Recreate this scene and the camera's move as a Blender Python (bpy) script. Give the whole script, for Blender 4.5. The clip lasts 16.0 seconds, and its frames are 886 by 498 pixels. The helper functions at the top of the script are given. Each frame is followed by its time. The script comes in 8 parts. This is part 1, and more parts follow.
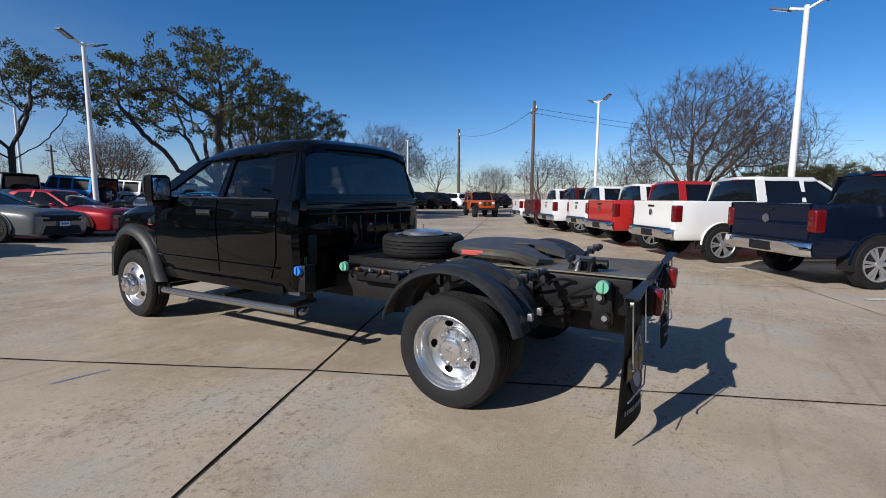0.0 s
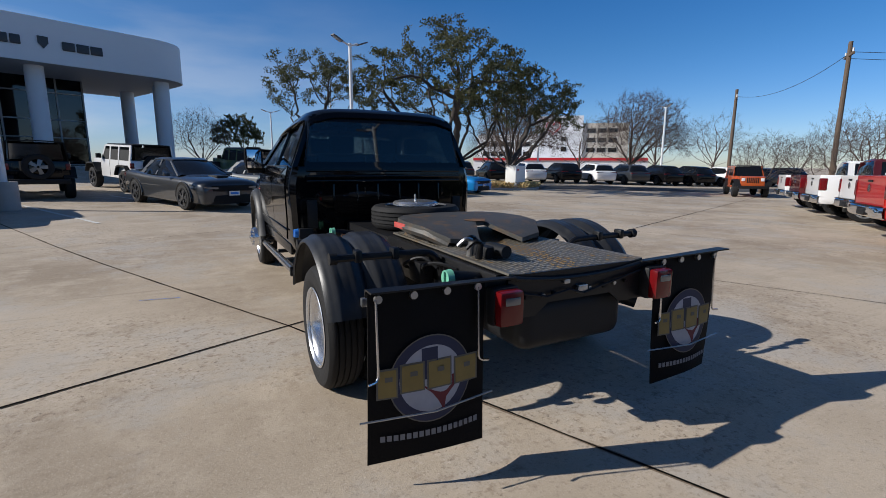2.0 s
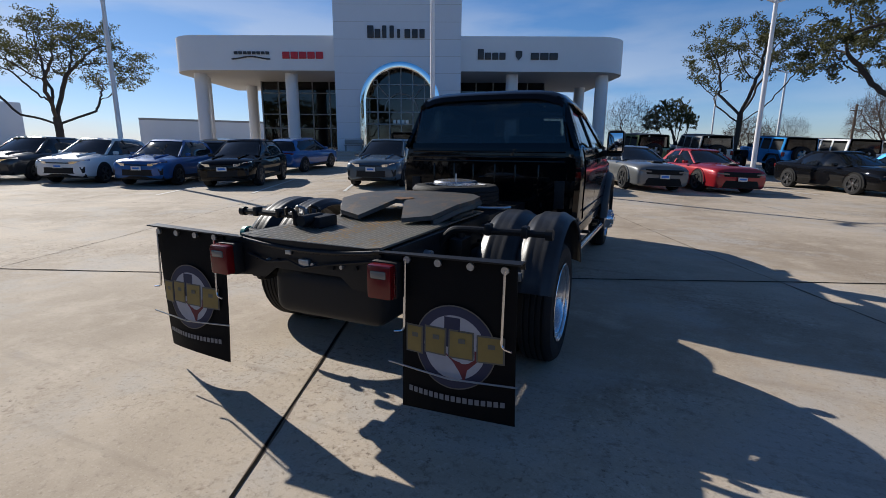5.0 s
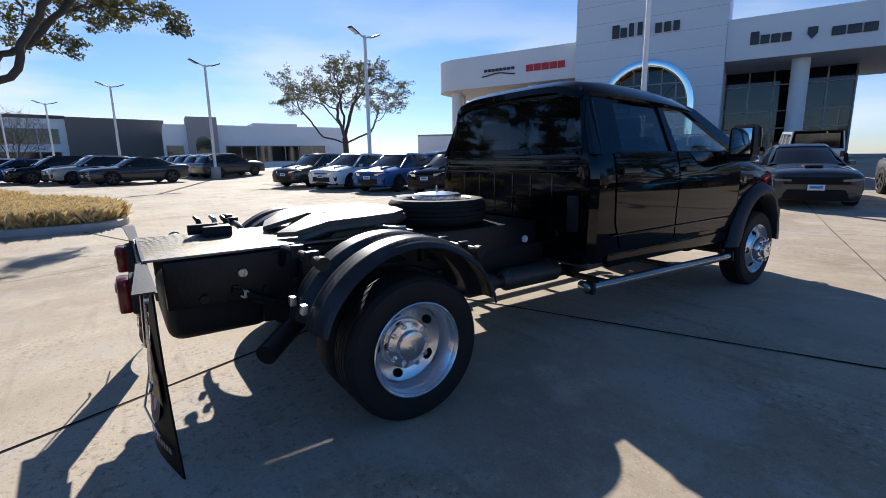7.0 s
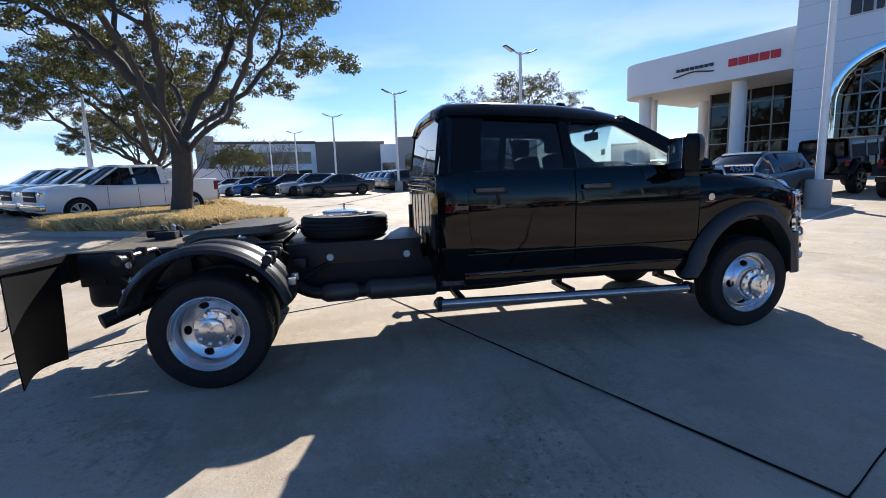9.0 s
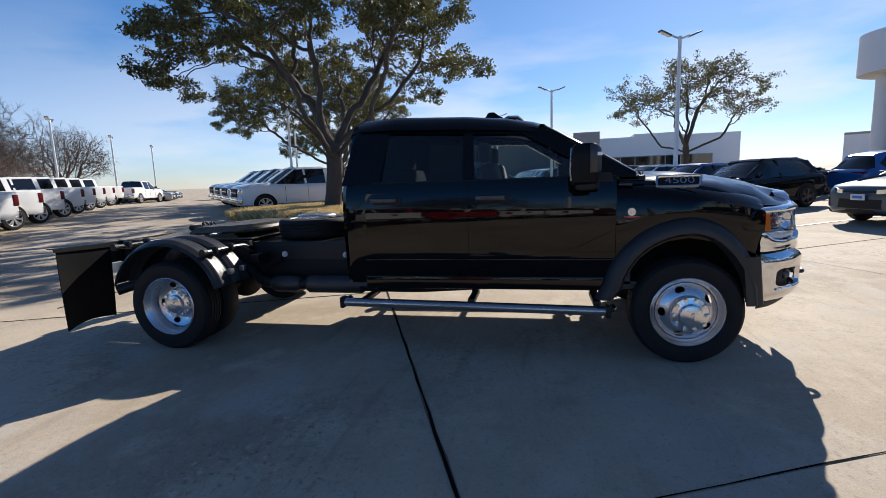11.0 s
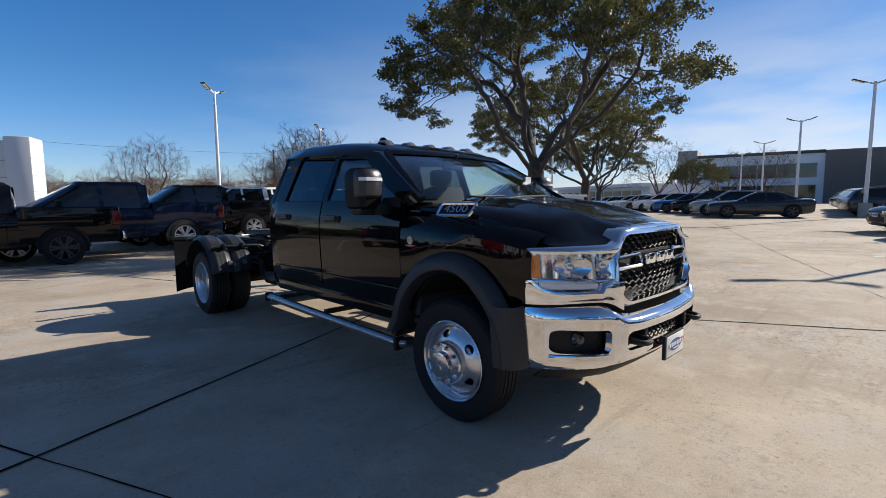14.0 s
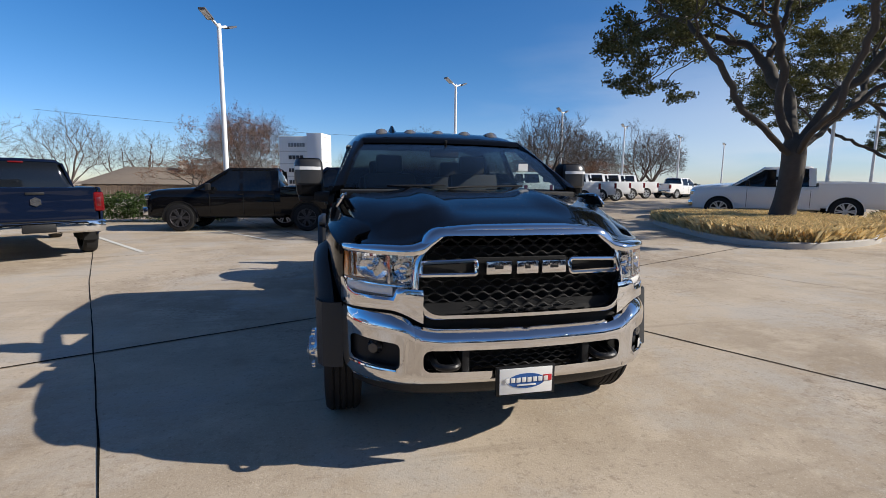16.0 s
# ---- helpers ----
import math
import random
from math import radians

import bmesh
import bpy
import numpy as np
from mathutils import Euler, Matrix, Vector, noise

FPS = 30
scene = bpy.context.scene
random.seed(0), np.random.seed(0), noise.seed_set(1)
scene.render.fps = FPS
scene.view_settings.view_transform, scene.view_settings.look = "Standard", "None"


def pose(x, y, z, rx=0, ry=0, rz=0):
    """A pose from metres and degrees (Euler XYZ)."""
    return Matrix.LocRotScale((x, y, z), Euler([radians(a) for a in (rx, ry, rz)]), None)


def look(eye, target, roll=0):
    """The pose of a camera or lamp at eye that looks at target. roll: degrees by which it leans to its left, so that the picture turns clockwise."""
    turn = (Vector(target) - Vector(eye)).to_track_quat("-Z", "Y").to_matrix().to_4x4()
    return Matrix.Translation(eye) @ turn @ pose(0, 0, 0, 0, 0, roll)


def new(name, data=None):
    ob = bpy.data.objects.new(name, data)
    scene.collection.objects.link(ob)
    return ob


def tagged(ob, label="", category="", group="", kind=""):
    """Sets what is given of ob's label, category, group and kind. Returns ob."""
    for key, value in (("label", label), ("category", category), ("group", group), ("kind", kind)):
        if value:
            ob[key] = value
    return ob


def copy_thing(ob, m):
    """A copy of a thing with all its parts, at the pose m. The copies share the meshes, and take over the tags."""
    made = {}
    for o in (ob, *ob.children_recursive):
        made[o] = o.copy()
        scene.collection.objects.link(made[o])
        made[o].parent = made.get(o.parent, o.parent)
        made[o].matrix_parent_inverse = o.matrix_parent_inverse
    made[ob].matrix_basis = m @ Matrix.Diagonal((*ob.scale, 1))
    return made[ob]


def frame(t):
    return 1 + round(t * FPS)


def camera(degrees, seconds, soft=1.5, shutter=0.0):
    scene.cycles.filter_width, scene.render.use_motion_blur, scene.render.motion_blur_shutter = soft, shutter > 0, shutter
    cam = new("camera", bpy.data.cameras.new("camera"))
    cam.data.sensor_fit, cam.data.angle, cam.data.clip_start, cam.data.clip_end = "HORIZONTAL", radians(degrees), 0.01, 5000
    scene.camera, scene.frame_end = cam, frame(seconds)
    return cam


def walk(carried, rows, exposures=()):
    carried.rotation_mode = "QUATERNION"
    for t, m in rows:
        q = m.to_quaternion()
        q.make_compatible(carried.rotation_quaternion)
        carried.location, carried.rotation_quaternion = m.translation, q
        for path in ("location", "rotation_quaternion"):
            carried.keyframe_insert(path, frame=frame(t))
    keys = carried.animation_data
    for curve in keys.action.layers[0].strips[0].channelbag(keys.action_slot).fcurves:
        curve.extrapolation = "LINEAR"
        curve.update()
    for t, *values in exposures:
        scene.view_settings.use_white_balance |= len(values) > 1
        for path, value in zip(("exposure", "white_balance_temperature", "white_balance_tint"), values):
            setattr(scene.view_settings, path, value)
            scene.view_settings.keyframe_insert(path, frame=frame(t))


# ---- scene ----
cam = camera(86.8, 16.0, soft=0.42)
PATH = [
    (0, (-3.87, -1.585, 1.509), (-2.163, -0.57, 1.269), 0.3),
    (0.5, (-3.432, -2.037, 1.499), (-1.864, -0.824, 1.232), 0.3),
    (1, (-2.906, -2.4, 1.479), (-1.514, -0.994, 1.186), 0.3),
    (1.5, (-2.353, -2.731, 1.468), (-1.177, -1.146, 1.147), 0.3),
    (2, (-1.789, -2.992, 1.452), (-0.874, -1.248, 1.103), 0.3),
    (2.5, (-1.199, -3.224, 1.43), (-0.559, -1.365, 1.062), 0.5),
    (3, (-0.62, -3.342, 1.43), (-0.271, -1.412, 1.038), 0.7),
    (3.5, (-0.013, -3.422, 1.421), (0.051, -1.465, 1.013), 0.8),
    (4, (0.561, -3.375, 1.424), (0.33, -1.431, 1.014), 0.7),
    (4.5, (1.146, -3.3, 1.424), (0.624, -1.413, 1.016), 0.7),
    (5, (1.683, -3.101, 1.411), (0.875, -1.319, 0.998), 0.4),
    (5.2, (1.887, -2.997, 1.415), (0.967, -1.27, 1.0), 0.1),
    (7.3, (3.419, -0.881, 1.408), (1.725, 0.117, 1.044), -1.2),
    (7.5, (3.575, -0.651, 1.413), (1.835, 0.268, 1.056), -1.4),
    (8, (3.893, -0.075, 1.419), (2.062, 0.655, 1.079), -1.5),
    (8.5, (4.224, 0.484, 1.425), (2.326, 1.024, 1.1), -1.8),
    (9, (4.49, 1.044, 1.417), (2.546, 1.396, 1.111), -2.0),
    (9.5, (4.73, 1.61, 1.436), (2.758, 1.777, 1.144), -2.1),
    (9.7, (4.791, 1.822, 1.461), (2.815, 1.913, 1.165), -2.1),
    (11.8, (4.545, 4.246, 1.454), (2.68, 3.573, 1.195), -1.8),
    (12, (4.475, 4.477, 1.454), (2.632, 3.741, 1.206), -1.7),
    (12.5, (4.249, 5.042, 1.46), (2.477, 4.14, 1.241), -1.4),
    (13, (3.955, 5.583, 1.444), (2.28, 4.508, 1.247), -1.1),
    (13.5, (3.547, 6.063, 1.441), (2.0, 4.81, 1.248), -0.7),
    (14, (3.124, 6.48, 1.444), (1.734, 5.057, 1.239), -0.4),
    (14.5, (2.627, 6.832, 1.458), (1.428, 5.248, 1.23), -0.2),
    (15, (2.107, 7.13, 1.465), (1.134, 5.402, 1.207), 0.0),
    (15.5, (1.525, 7.329, 1.47), (0.812, 5.481, 1.195), 0.2),
    (16, (0.935, 7.501, 1.491), (0.494, 5.57, 1.216), 0.6),
]
EXPOSURES = [(0.0, -0.03, 6200, 10), (2.0, 0.0, 6200, 10), (3.5, 0.22, 6200, 10), (4.5, 0.25, 6300, 10), (5.0, 0.12, 6300, 10), (7.3, 0.66, 6350, 10), (8.5, 0.88, 6250, 10), (9.7, 0.80, 6350, 10), (12.0, 0.30, 6650, 10), (13.0, 0.24, 6550, 10), (14.5, 0.38, 6550, 10), (16.0, 0.31, 6500, 10)]
walk(cam, [(t, look(eye, target, roll)) for t, eye, target, roll in PATH], EXPOSURES)

# ---- world, sun and exposure ----
SUN_DIR = Vector((-1.63, 0.57, 1.0)).normalized()
world = bpy.data.worlds.new("world")
scene.world = world
world.use_nodes = True
wt = world.node_tree
for n in list(wt.nodes):
    wt.nodes.remove(n)
w_out = wt.nodes.new("ShaderNodeOutputWorld")
w_bg = wt.nodes.new("ShaderNodeBackground")
w_sky = wt.nodes.new("ShaderNodeTexSky")
w_sky.sky_type = "NISHITA"
w_sky.sun_disc = False
w_sky.sun_elevation = math.asin(SUN_DIR.z)
w_sky.sun_rotation = math.atan2(SUN_DIR.x, SUN_DIR.y)
w_sky.air_density, w_sky.dust_density, w_sky.ozone_density = 1.0, 0.12, 3.0
# thin cloud sheets low over the horizon
w_co = wt.nodes.new("ShaderNodeTexCoord")
w_map = wt.nodes.new("ShaderNodeMapping")
w_map.inputs["Scale"].default_value = (1.6, 1.6, 7.0)
w_noise = wt.nodes.new("ShaderNodeTexNoise")
w_noise.inputs["Scale"].default_value = 1.5
w_noise.inputs["Detail"].default_value = 6.0
w_ramp = wt.nodes.new("ShaderNodeMapRange")
w_ramp.inputs[1].default_value, w_ramp.inputs[2].default_value = 0.43, 0.60
w_sep = wt.nodes.new("ShaderNodeSeparateXYZ")
w_band = wt.nodes.new("ShaderNodeMapRange")
w_band.inputs[1].default_value, w_band.inputs[2].default_value = 0.34, 0.13
w_side = wt.nodes.new("ShaderNodeVectorMath")
w_side.operation = "DOT_PRODUCT"
w_side.inputs[1].default_value = (-0.93, 0.36, 0.0)
w_face = wt.nodes.new("ShaderNodeMapRange")
w_face.interpolation_type = "SMOOTHSTEP"
w_face.inputs[1].default_value, w_face.inputs[2].default_value = -0.35, 1.0
w_face.inputs[4].default_value = 0.6
w_m1 = wt.nodes.new("ShaderNodeMath")
w_m2 = wt.nodes.new("ShaderNodeMath")
w_m1.operation = w_m2.operation = "MULTIPLY"
w_mix = wt.nodes.new("ShaderNodeMix")
w_mix.data_type = "RGBA"
w_mix.inputs[7].default_value = (6.9, 7.1, 7.5, 1.0)
wl = wt.links.new
wl(w_co.outputs["Generated"], w_map.inputs[0])
wl(w_map.outputs[0], w_noise.inputs[0])
wl(w_noise.outputs[0], w_ramp.inputs[0])
wl(w_co.outputs["Generated"], w_sep.inputs[0])
wl(w_sep.outputs[2], w_band.inputs[0])
wl(w_co.outputs["Generated"], w_side.inputs[0])
wl(w_side.outputs["Value"], w_face.inputs[0])
wl(w_ramp.outputs[0], w_m1.inputs[0])
wl(w_band.outputs[0], w_m1.inputs[1])
wl(w_m1.outputs[0], w_m2.inputs[0])
wl(w_face.outputs[0], w_m2.inputs[1])
wl(w_m2.outputs[0], w_mix.inputs[0])
w_sat = wt.nodes.new("ShaderNodeHueSaturation")
w_pale = wt.nodes.new("ShaderNodeMapRange")
w_pale.inputs[2].default_value, w_pale.inputs[3].default_value, w_pale.inputs[4].default_value = 0.6, 1.33, 1.12
wl(w_face.outputs[0], w_pale.inputs[0])
w_grey = wt.nodes.new("ShaderNodeMapRange")
w_grey.inputs[1].default_value, w_grey.inputs[2].default_value, w_grey.inputs[3].default_value, w_grey.inputs[4].default_value = 0.40, 0.75, 1.0, 0.72
wl(w_sep.outputs[2], w_grey.inputs[0])
w_m3 = wt.nodes.new("ShaderNodeMath")
w_m3.operation = "MULTIPLY"
wl(w_pale.outputs[0], w_m3.inputs[0])
wl(w_grey.outputs[0], w_m3.inputs[1])
wl(w_m3.outputs[0], w_sat.inputs["Saturation"])
w_dim = wt.nodes.new("ShaderNodeMapRange")
w_dim.inputs[2].default_value, w_dim.inputs[3].default_value, w_dim.inputs[4].default_value = 0.6, 1.0, 0.78
wl(w_face.outputs[0], w_dim.inputs[0])
wl(w_dim.outputs[0], w_sat.inputs["Value"])
wl(w_sky.outputs[0], w_sat.inputs["Color"])
w_tint = wt.nodes.new("ShaderNodeMix")
w_tint.data_type, w_tint.blend_type = "RGBA", "MULTIPLY"
w_tint.inputs[0].default_value = 1.0
w_low = wt.nodes.new("ShaderNodeMapRange")
w_low.inputs[1].default_value, w_low.inputs[2].default_value = 0.0, 0.22
wl(w_sep.outputs[2], w_low.inputs[0])
w_hue = wt.nodes.new("ShaderNodeMix")
w_hue.data_type = "RGBA"
w_hue.inputs[6].default_value = (0.80, 0.90, 1.28, 1.0)
w_hue.inputs[7].default_value = (0.82, 0.92, 1.10, 1.0)
wl(w_low.outputs[0], w_hue.inputs[0])
wl(w_hue.outputs[2], w_tint.inputs[7])
wl(w_sat.outputs[0], w_tint.inputs[6])
wl(w_tint.outputs[2], w_mix.inputs[6])
# the deep blue overhead of a clear winter day
w_high = wt.nodes.new("ShaderNodeMapRange")
w_high.inputs[1].default_value, w_high.inputs[2].default_value, w_high.inputs[3].default_value, w_high.inputs[4].default_value = 0.42, 0.85, 1.0, 0.60
wl(w_sep.outputs[2], w_high.inputs[0])
w_deep = wt.nodes.new("ShaderNodeVectorMath")
w_deep.operation = "SCALE"
wl(w_mix.outputs[2], w_deep.inputs[0])
wl(w_high.outputs[0], w_deep.inputs["Scale"])
wl(w_deep.outputs[0], w_bg.inputs[0])
w_bg.inputs[1].default_value = 0.094
wl(w_bg.outputs[0], w_out.inputs[0])

sun = new("sun", bpy.data.lights.new("sun", "SUN"))
sun.data.energy = 5.0
sun.data.angle = radians(0.5)
sun.data.color = (1.0, 0.935, 0.84)
sun.matrix_world = look(SUN_DIR * 60, (0, 0, 0))

# ---- materials ----
MATS = {}


def mat(name, colour, rough=0.5, metal=0.0, coat=0.0, vary=0.0, scale=3.0, bump=0.0, bump_scale=40.0, spec=0.5, island=0.0, dirt=None):
    """A painted, plastic or metal surface: base colour with two scales of variation and a fine relief."""
    m = bpy.data.materials.new(name)
    m.use_nodes = True
    t, link = m.node_tree, m.node_tree.links.new
    b = t.nodes["Principled BSDF"]
    b.inputs["Base Color"].default_value = (*colour, 1)
    b.inputs["Roughness"].default_value = rough
    b.inputs["Metallic"].default_value = metal
    b.inputs["Coat Weight"].default_value = coat
    b.inputs["Coat Roughness"].default_value = 0.03
    b.inputs["Specular IOR Level"].default_value = spec
    co = t.nodes.new("ShaderNodeTexCoord")
    if vary or island or dirt:
        base = t.nodes.new("ShaderNodeMix")
        base.data_type = "RGBA"
        base.inputs[6].default_value = (*[c * (1 - vary) for c in colour], 1)
        base.inputs[7].default_value = (*[min(1, c * (1 + vary)) for c in colour], 1)
        big = t.nodes.new("ShaderNodeTexNoise")
        big.inputs["Scale"].default_value = scale
        big.inputs["Detail"].default_value = 8.0
        big.inputs["Roughness"].default_value = 0.65
        link(co.outputs["Object"], big.inputs["Vector"])
        link(big.outputs[0], base.inputs[0])
        top = base.outputs[2]
        if island:
            geo = t.nodes.new("ShaderNodeNewGeometry")
            hsv = t.nodes.new("ShaderNodeHueSaturation")
            rng = t.nodes.new("ShaderNodeMapRange")
            rng.inputs[3].default_value, rng.inputs[4].default_value = 1 - island, 1 + island
            link(geo.outputs["Random Per Island"], rng.inputs[0])
            link(rng.outputs[0], hsv.inputs["Value"])
            link(top, hsv.inputs["Color"])
            top = hsv.outputs[0]
        if dirt:
            dc, amount = dirt
            dn = t.nodes.new("ShaderNodeTexNoise")
            dn.inputs["Scale"].default_value = scale * 2.3
            dn.inputs["Detail"].default_value = 10.0
            dr = t.nodes.new("ShaderNodeMapRange")
            dr.inputs[1].default_value, dr.inputs[2].default_value = 0.52, 0.75
            dr.inputs[4].default_value = amount
            dm = t.nodes.new("ShaderNodeMix")
            dm.data_type = "RGBA"
            dm.inputs[7].default_value = (*dc, 1)
            link(co.outputs["Object"], dn.inputs["Vector"])
            link(dn.outputs[0], dr.inputs[0])
            link(dr.outputs[0], dm.inputs[0])
            link(top, dm.inputs[6])
            top = dm.outputs[2]
        link(top, b.inputs["Base Color"])
    if bump:
        fine = t.nodes.new("ShaderNodeTexNoise")
        fine.inputs["Scale"].default_value = bump_scale
        fine.inputs["Detail"].default_value = 4.0
        bp = t.nodes.new("ShaderNodeBump")
        bp.inputs["Strength"].default_value = bump
        bp.inputs["Distance"].default_value = 0.01
        link(co.outputs["Object"], fine.inputs["Vector"])
        link(fine.outputs[0], bp.inputs["Height"])
        link(bp.outputs[0], b.inputs["Normal"])
    MATS[name] = m
    return m


def glass(name, tint, gloss=1.0):
    """A thin tinted pane: light passes straight through, and the surface mirrors more at a grazing view."""
    m = bpy.data.materials.new(name)
    m.use_nodes = True
    t, link = m.node_tree, m.node_tree.links.new
    t.nodes.remove(t.nodes["Principled BSDF"])
    clear, shine, mix, lay, power, span = (t.nodes.new(k) for k in ("ShaderNodeBsdfTransparent", "ShaderNodeBsdfGlossy", "ShaderNodeMixShader", "ShaderNodeLayerWeight", "ShaderNodeMath", "ShaderNodeMapRange"))
    clear.inputs[0].default_value = (*tint, 1)
    shine.inputs["Roughness"].default_value = 0.01
    shine.inputs[0].default_value = (gloss, gloss, gloss, 1)
    lay.inputs[0].default_value = 0.5
    power.operation = "POWER"
    power.inputs[1].default_value = 4.5
    span.inputs[3].default_value, span.inputs[4].default_value = 0.045, 0.9
    link(lay.outputs["Facing"], power.inputs[0])
    link(power.outputs[0], span.inputs[0])
    link(span.outputs[0], mix.inputs[0])
    link(clear.outputs[0], mix.inputs[1])
    link(shine.outputs[0], mix.inputs[2])
    link(mix.outputs[0], t.nodes["Material Output"].inputs[0])
    MATS[name] = m
    return m


def leafy(name, colour, back, rough=0.5):
    """Leaves: a little light shines through, each leaf of its own shade."""
    m = mat(name, colour, rough, vary=0.35, scale=0.6, island=0.45, spec=0.22)
    t, link = m.node_tree, m.node_tree.links.new
    b = t.nodes["Principled BSDF"]
    tr = t.nodes.new("ShaderNodeBsdfTranslucent")
    tr.inputs[0].default_value = (*back, 1)
    add = t.nodes.new("ShaderNodeMixShader")
    add.inputs[0].default_value = 0.25
    link(b.outputs[0], add.inputs[1])
    link(tr.outputs[0], add.inputs[2])
    link(add.outputs[0], t.nodes["Material Output"].inputs[0])
    return m


mat("black_paint", (0.002, 0.0022, 0.0028), 0.15, coat=0.62, spec=0.02)
mat("grille_black", (0.004, 0.004, 0.0045), 0.6, spec=0.2)
mat("fog_glass", (0.05, 0.05, 0.055), 0.12, metal=0.4, coat=0.6)
mat("plate_blue", (0.02, 0.09, 0.30), 0.4)
mat("lower_lens", (0.80, 0.80, 0.80), 0.15, coat=0.4)
mat("black_plastic", (0.010, 0.0105, 0.012), 0.55, bump=0.15, bump_scale=220, vary=0.2, spec=0.3)
mat("black_steel", (0.008, 0.008, 0.009), 0.42, vary=0.35, scale=5, bump=0.1, bump_scale=60, spec=0.35)
mat("frame_steel", (0.010, 0.010, 0.0105), 0.6, vary=0.4, scale=4, bump=0.2, bump_scale=50, spec=0.25)
mat("deck_steel", (0.17, 0.158, 0.135), 0.48, metal=0.45, vary=0.4, scale=4, bump=0.15, bump_scale=80, dirt=((0.26, 0.16, 0.06), 0.6))
mat("tread_bright", (0.27, 0.245, 0.20), 0.5, metal=0.1, vary=0.35, scale=4, dirt=((0.34, 0.22, 0.08), 0.5))
mat("deck_rust", (0.36, 0.21, 0.06), 0.75, vary=0.35, scale=9, bump=0.2, bump_scale=90)
mat("wheel_plate", (0.075, 0.072, 0.066), 0.5, metal=0.2, vary=0.4, scale=5, bump=0.15, bump_scale=60, dirt=((0.20, 0.115, 0.05), 0.8))
mat("grease", (0.20, 0.10, 0.03), 0.45, vary=0.4, scale=14)
mat("fender_plastic", (0.020, 0.0215, 0.024), 0.5, vary=0.25, scale=3, bump=0.06, bump_scale=120)
mat("fender_dusty", (0.024, 0.0255, 0.029), 0.38, vary=0.4, scale=3, bump=0.06, bump_scale=120, spec=0.35, dirt=((0.09, 0.088, 0.082), 0.35))
mat("tyre", (0.010, 0.010, 0.011), 0.75, vary=0.25, scale=6, bump=0.25, bump_scale=90, spec=0.35)
mat("step_steel", (0.36, 0.36, 0.37), 0.18, metal=0.85, vary=0.1, scale=6)
mat("steel_wheel", (0.66, 0.67, 0.69), 0.26, metal=0.88, vary=0.06, scale=8)
mat("chrome", (0.80, 0.80, 0.81), 0.05, metal=1.0)
mat("hub_silver", (0.72, 0.73, 0.75), 0.20, metal=0.95, vary=0.05)
mat("mirror_grey", (0.055, 0.055, 0.058), 0.28, metal=0.4)
mat("mirror_black", (0.005, 0.005, 0.006), 0.4, spec=0.15)
mat("dull_chrome", (0.62, 0.62, 0.63), 0.22, metal=1.0, vary=0.1)
mat("zinc", (0.45, 0.46, 0.47), 0.35, metal=0.9, vary=0.2, scale=20)
mat("rubber_flap", (0.005, 0.005, 0.0055), 0.65, vary=0.3, scale=4, bump=0.15, bump_scale=70, spec=0.12)
mat("flap_white", (0.20, 0.20, 0.21), 0.6, vary=0.2, scale=9)
mat("flap_blue", (0.014, 0.019, 0.055), 0.6, vary=0.25, scale=9)
mat("flap_red", (0.14, 0.014, 0.02), 0.6, vary=0.2, scale=9)
mat("flap_gold", (0.24, 0.17, 0.045), 0.55, vary=0.35, scale=9)
mat("red_lens", (0.13, 0.004, 0.006), 0.25, coat=0.35, spec=0.3)
mat("lamp_core", (0.09, 0.01, 0.012), 0.2, coat=1.0)
mat("alloy", (0.55, 0.56, 0.58), 0.3, metal=0.7)
mat("dark_alloy", (0.10, 0.10, 0.105), 0.35, metal=0.7)
mat("red_reflector", (0.55, 0.10, 0.09), 0.25, vary=0.1)
mat("amber_lens", (0.75, 0.20, 0.02), 0.12, coat=1.0)
mat("marker_lens", (0.16, 0.15, 0.14), 0.15, coat=0.8)
mat("flap_field", (0.36, 0.36, 0.39), 0.6, vary=0.25, scale=9)
mat("flap_ring", (0.12, 0.11, 0.09), 0.6, vary=0.25, scale=9)
mat("white_lens", (0.75, 0.76, 0.78), 0.1, coat=1.0)
mat("lamp_silver", (0.82, 0.82, 0.82), 0.07, metal=0.95)
mat("green_cap", (0.16, 0.46, 0.32), 0.45, vary=0.1)
mat("blue_cap", (0.03, 0.20, 0.65), 0.4, vary=0.1)
mat("white_plastic", (0.72, 0.72, 0.70), 0.45, vary=0.05)
mat("seat_cloth", (0.022, 0.022, 0.024), 0.85, vary=0.2, scale=10)
mat("dash_plastic", (0.05, 0.05, 0.054), 0.6)
mat("copper", (0.45, 0.20, 0.10), 0.4, metal=0.8)
mat("exhaust_steel", (0.075, 0.072, 0.07), 0.5, metal=0.7, vary=0.3, scale=6)
mat("dark_gap", (0.004, 0.004, 0.004), 0.9)
mat("white_wall", (0.70, 0.71, 0.73), 0.6, vary=0.05, scale=0.4, bump=0.05, bump_scale=30)
mat("panel_wall", (0.62, 0.66, 0.72), 0.55, vary=0.04, scale=0.5)
mat("grey_wall", (0.30, 0.28, 0.27), 0.7, vary=0.08, scale=0.3)
mat("tan_wall", (0.55, 0.50, 0.43), 0.8, vary=0.08, scale=0.3)
mat("brown_wall", (0.17, 0.14, 0.12), 0.8, vary=0.1, scale=0.3)
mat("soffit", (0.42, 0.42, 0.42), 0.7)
mat("mullion", (0.22, 0.23, 0.24), 0.4, metal=0.6)
mat("roof_dark", (0.08, 0.075, 0.07), 0.8, vary=0.2)
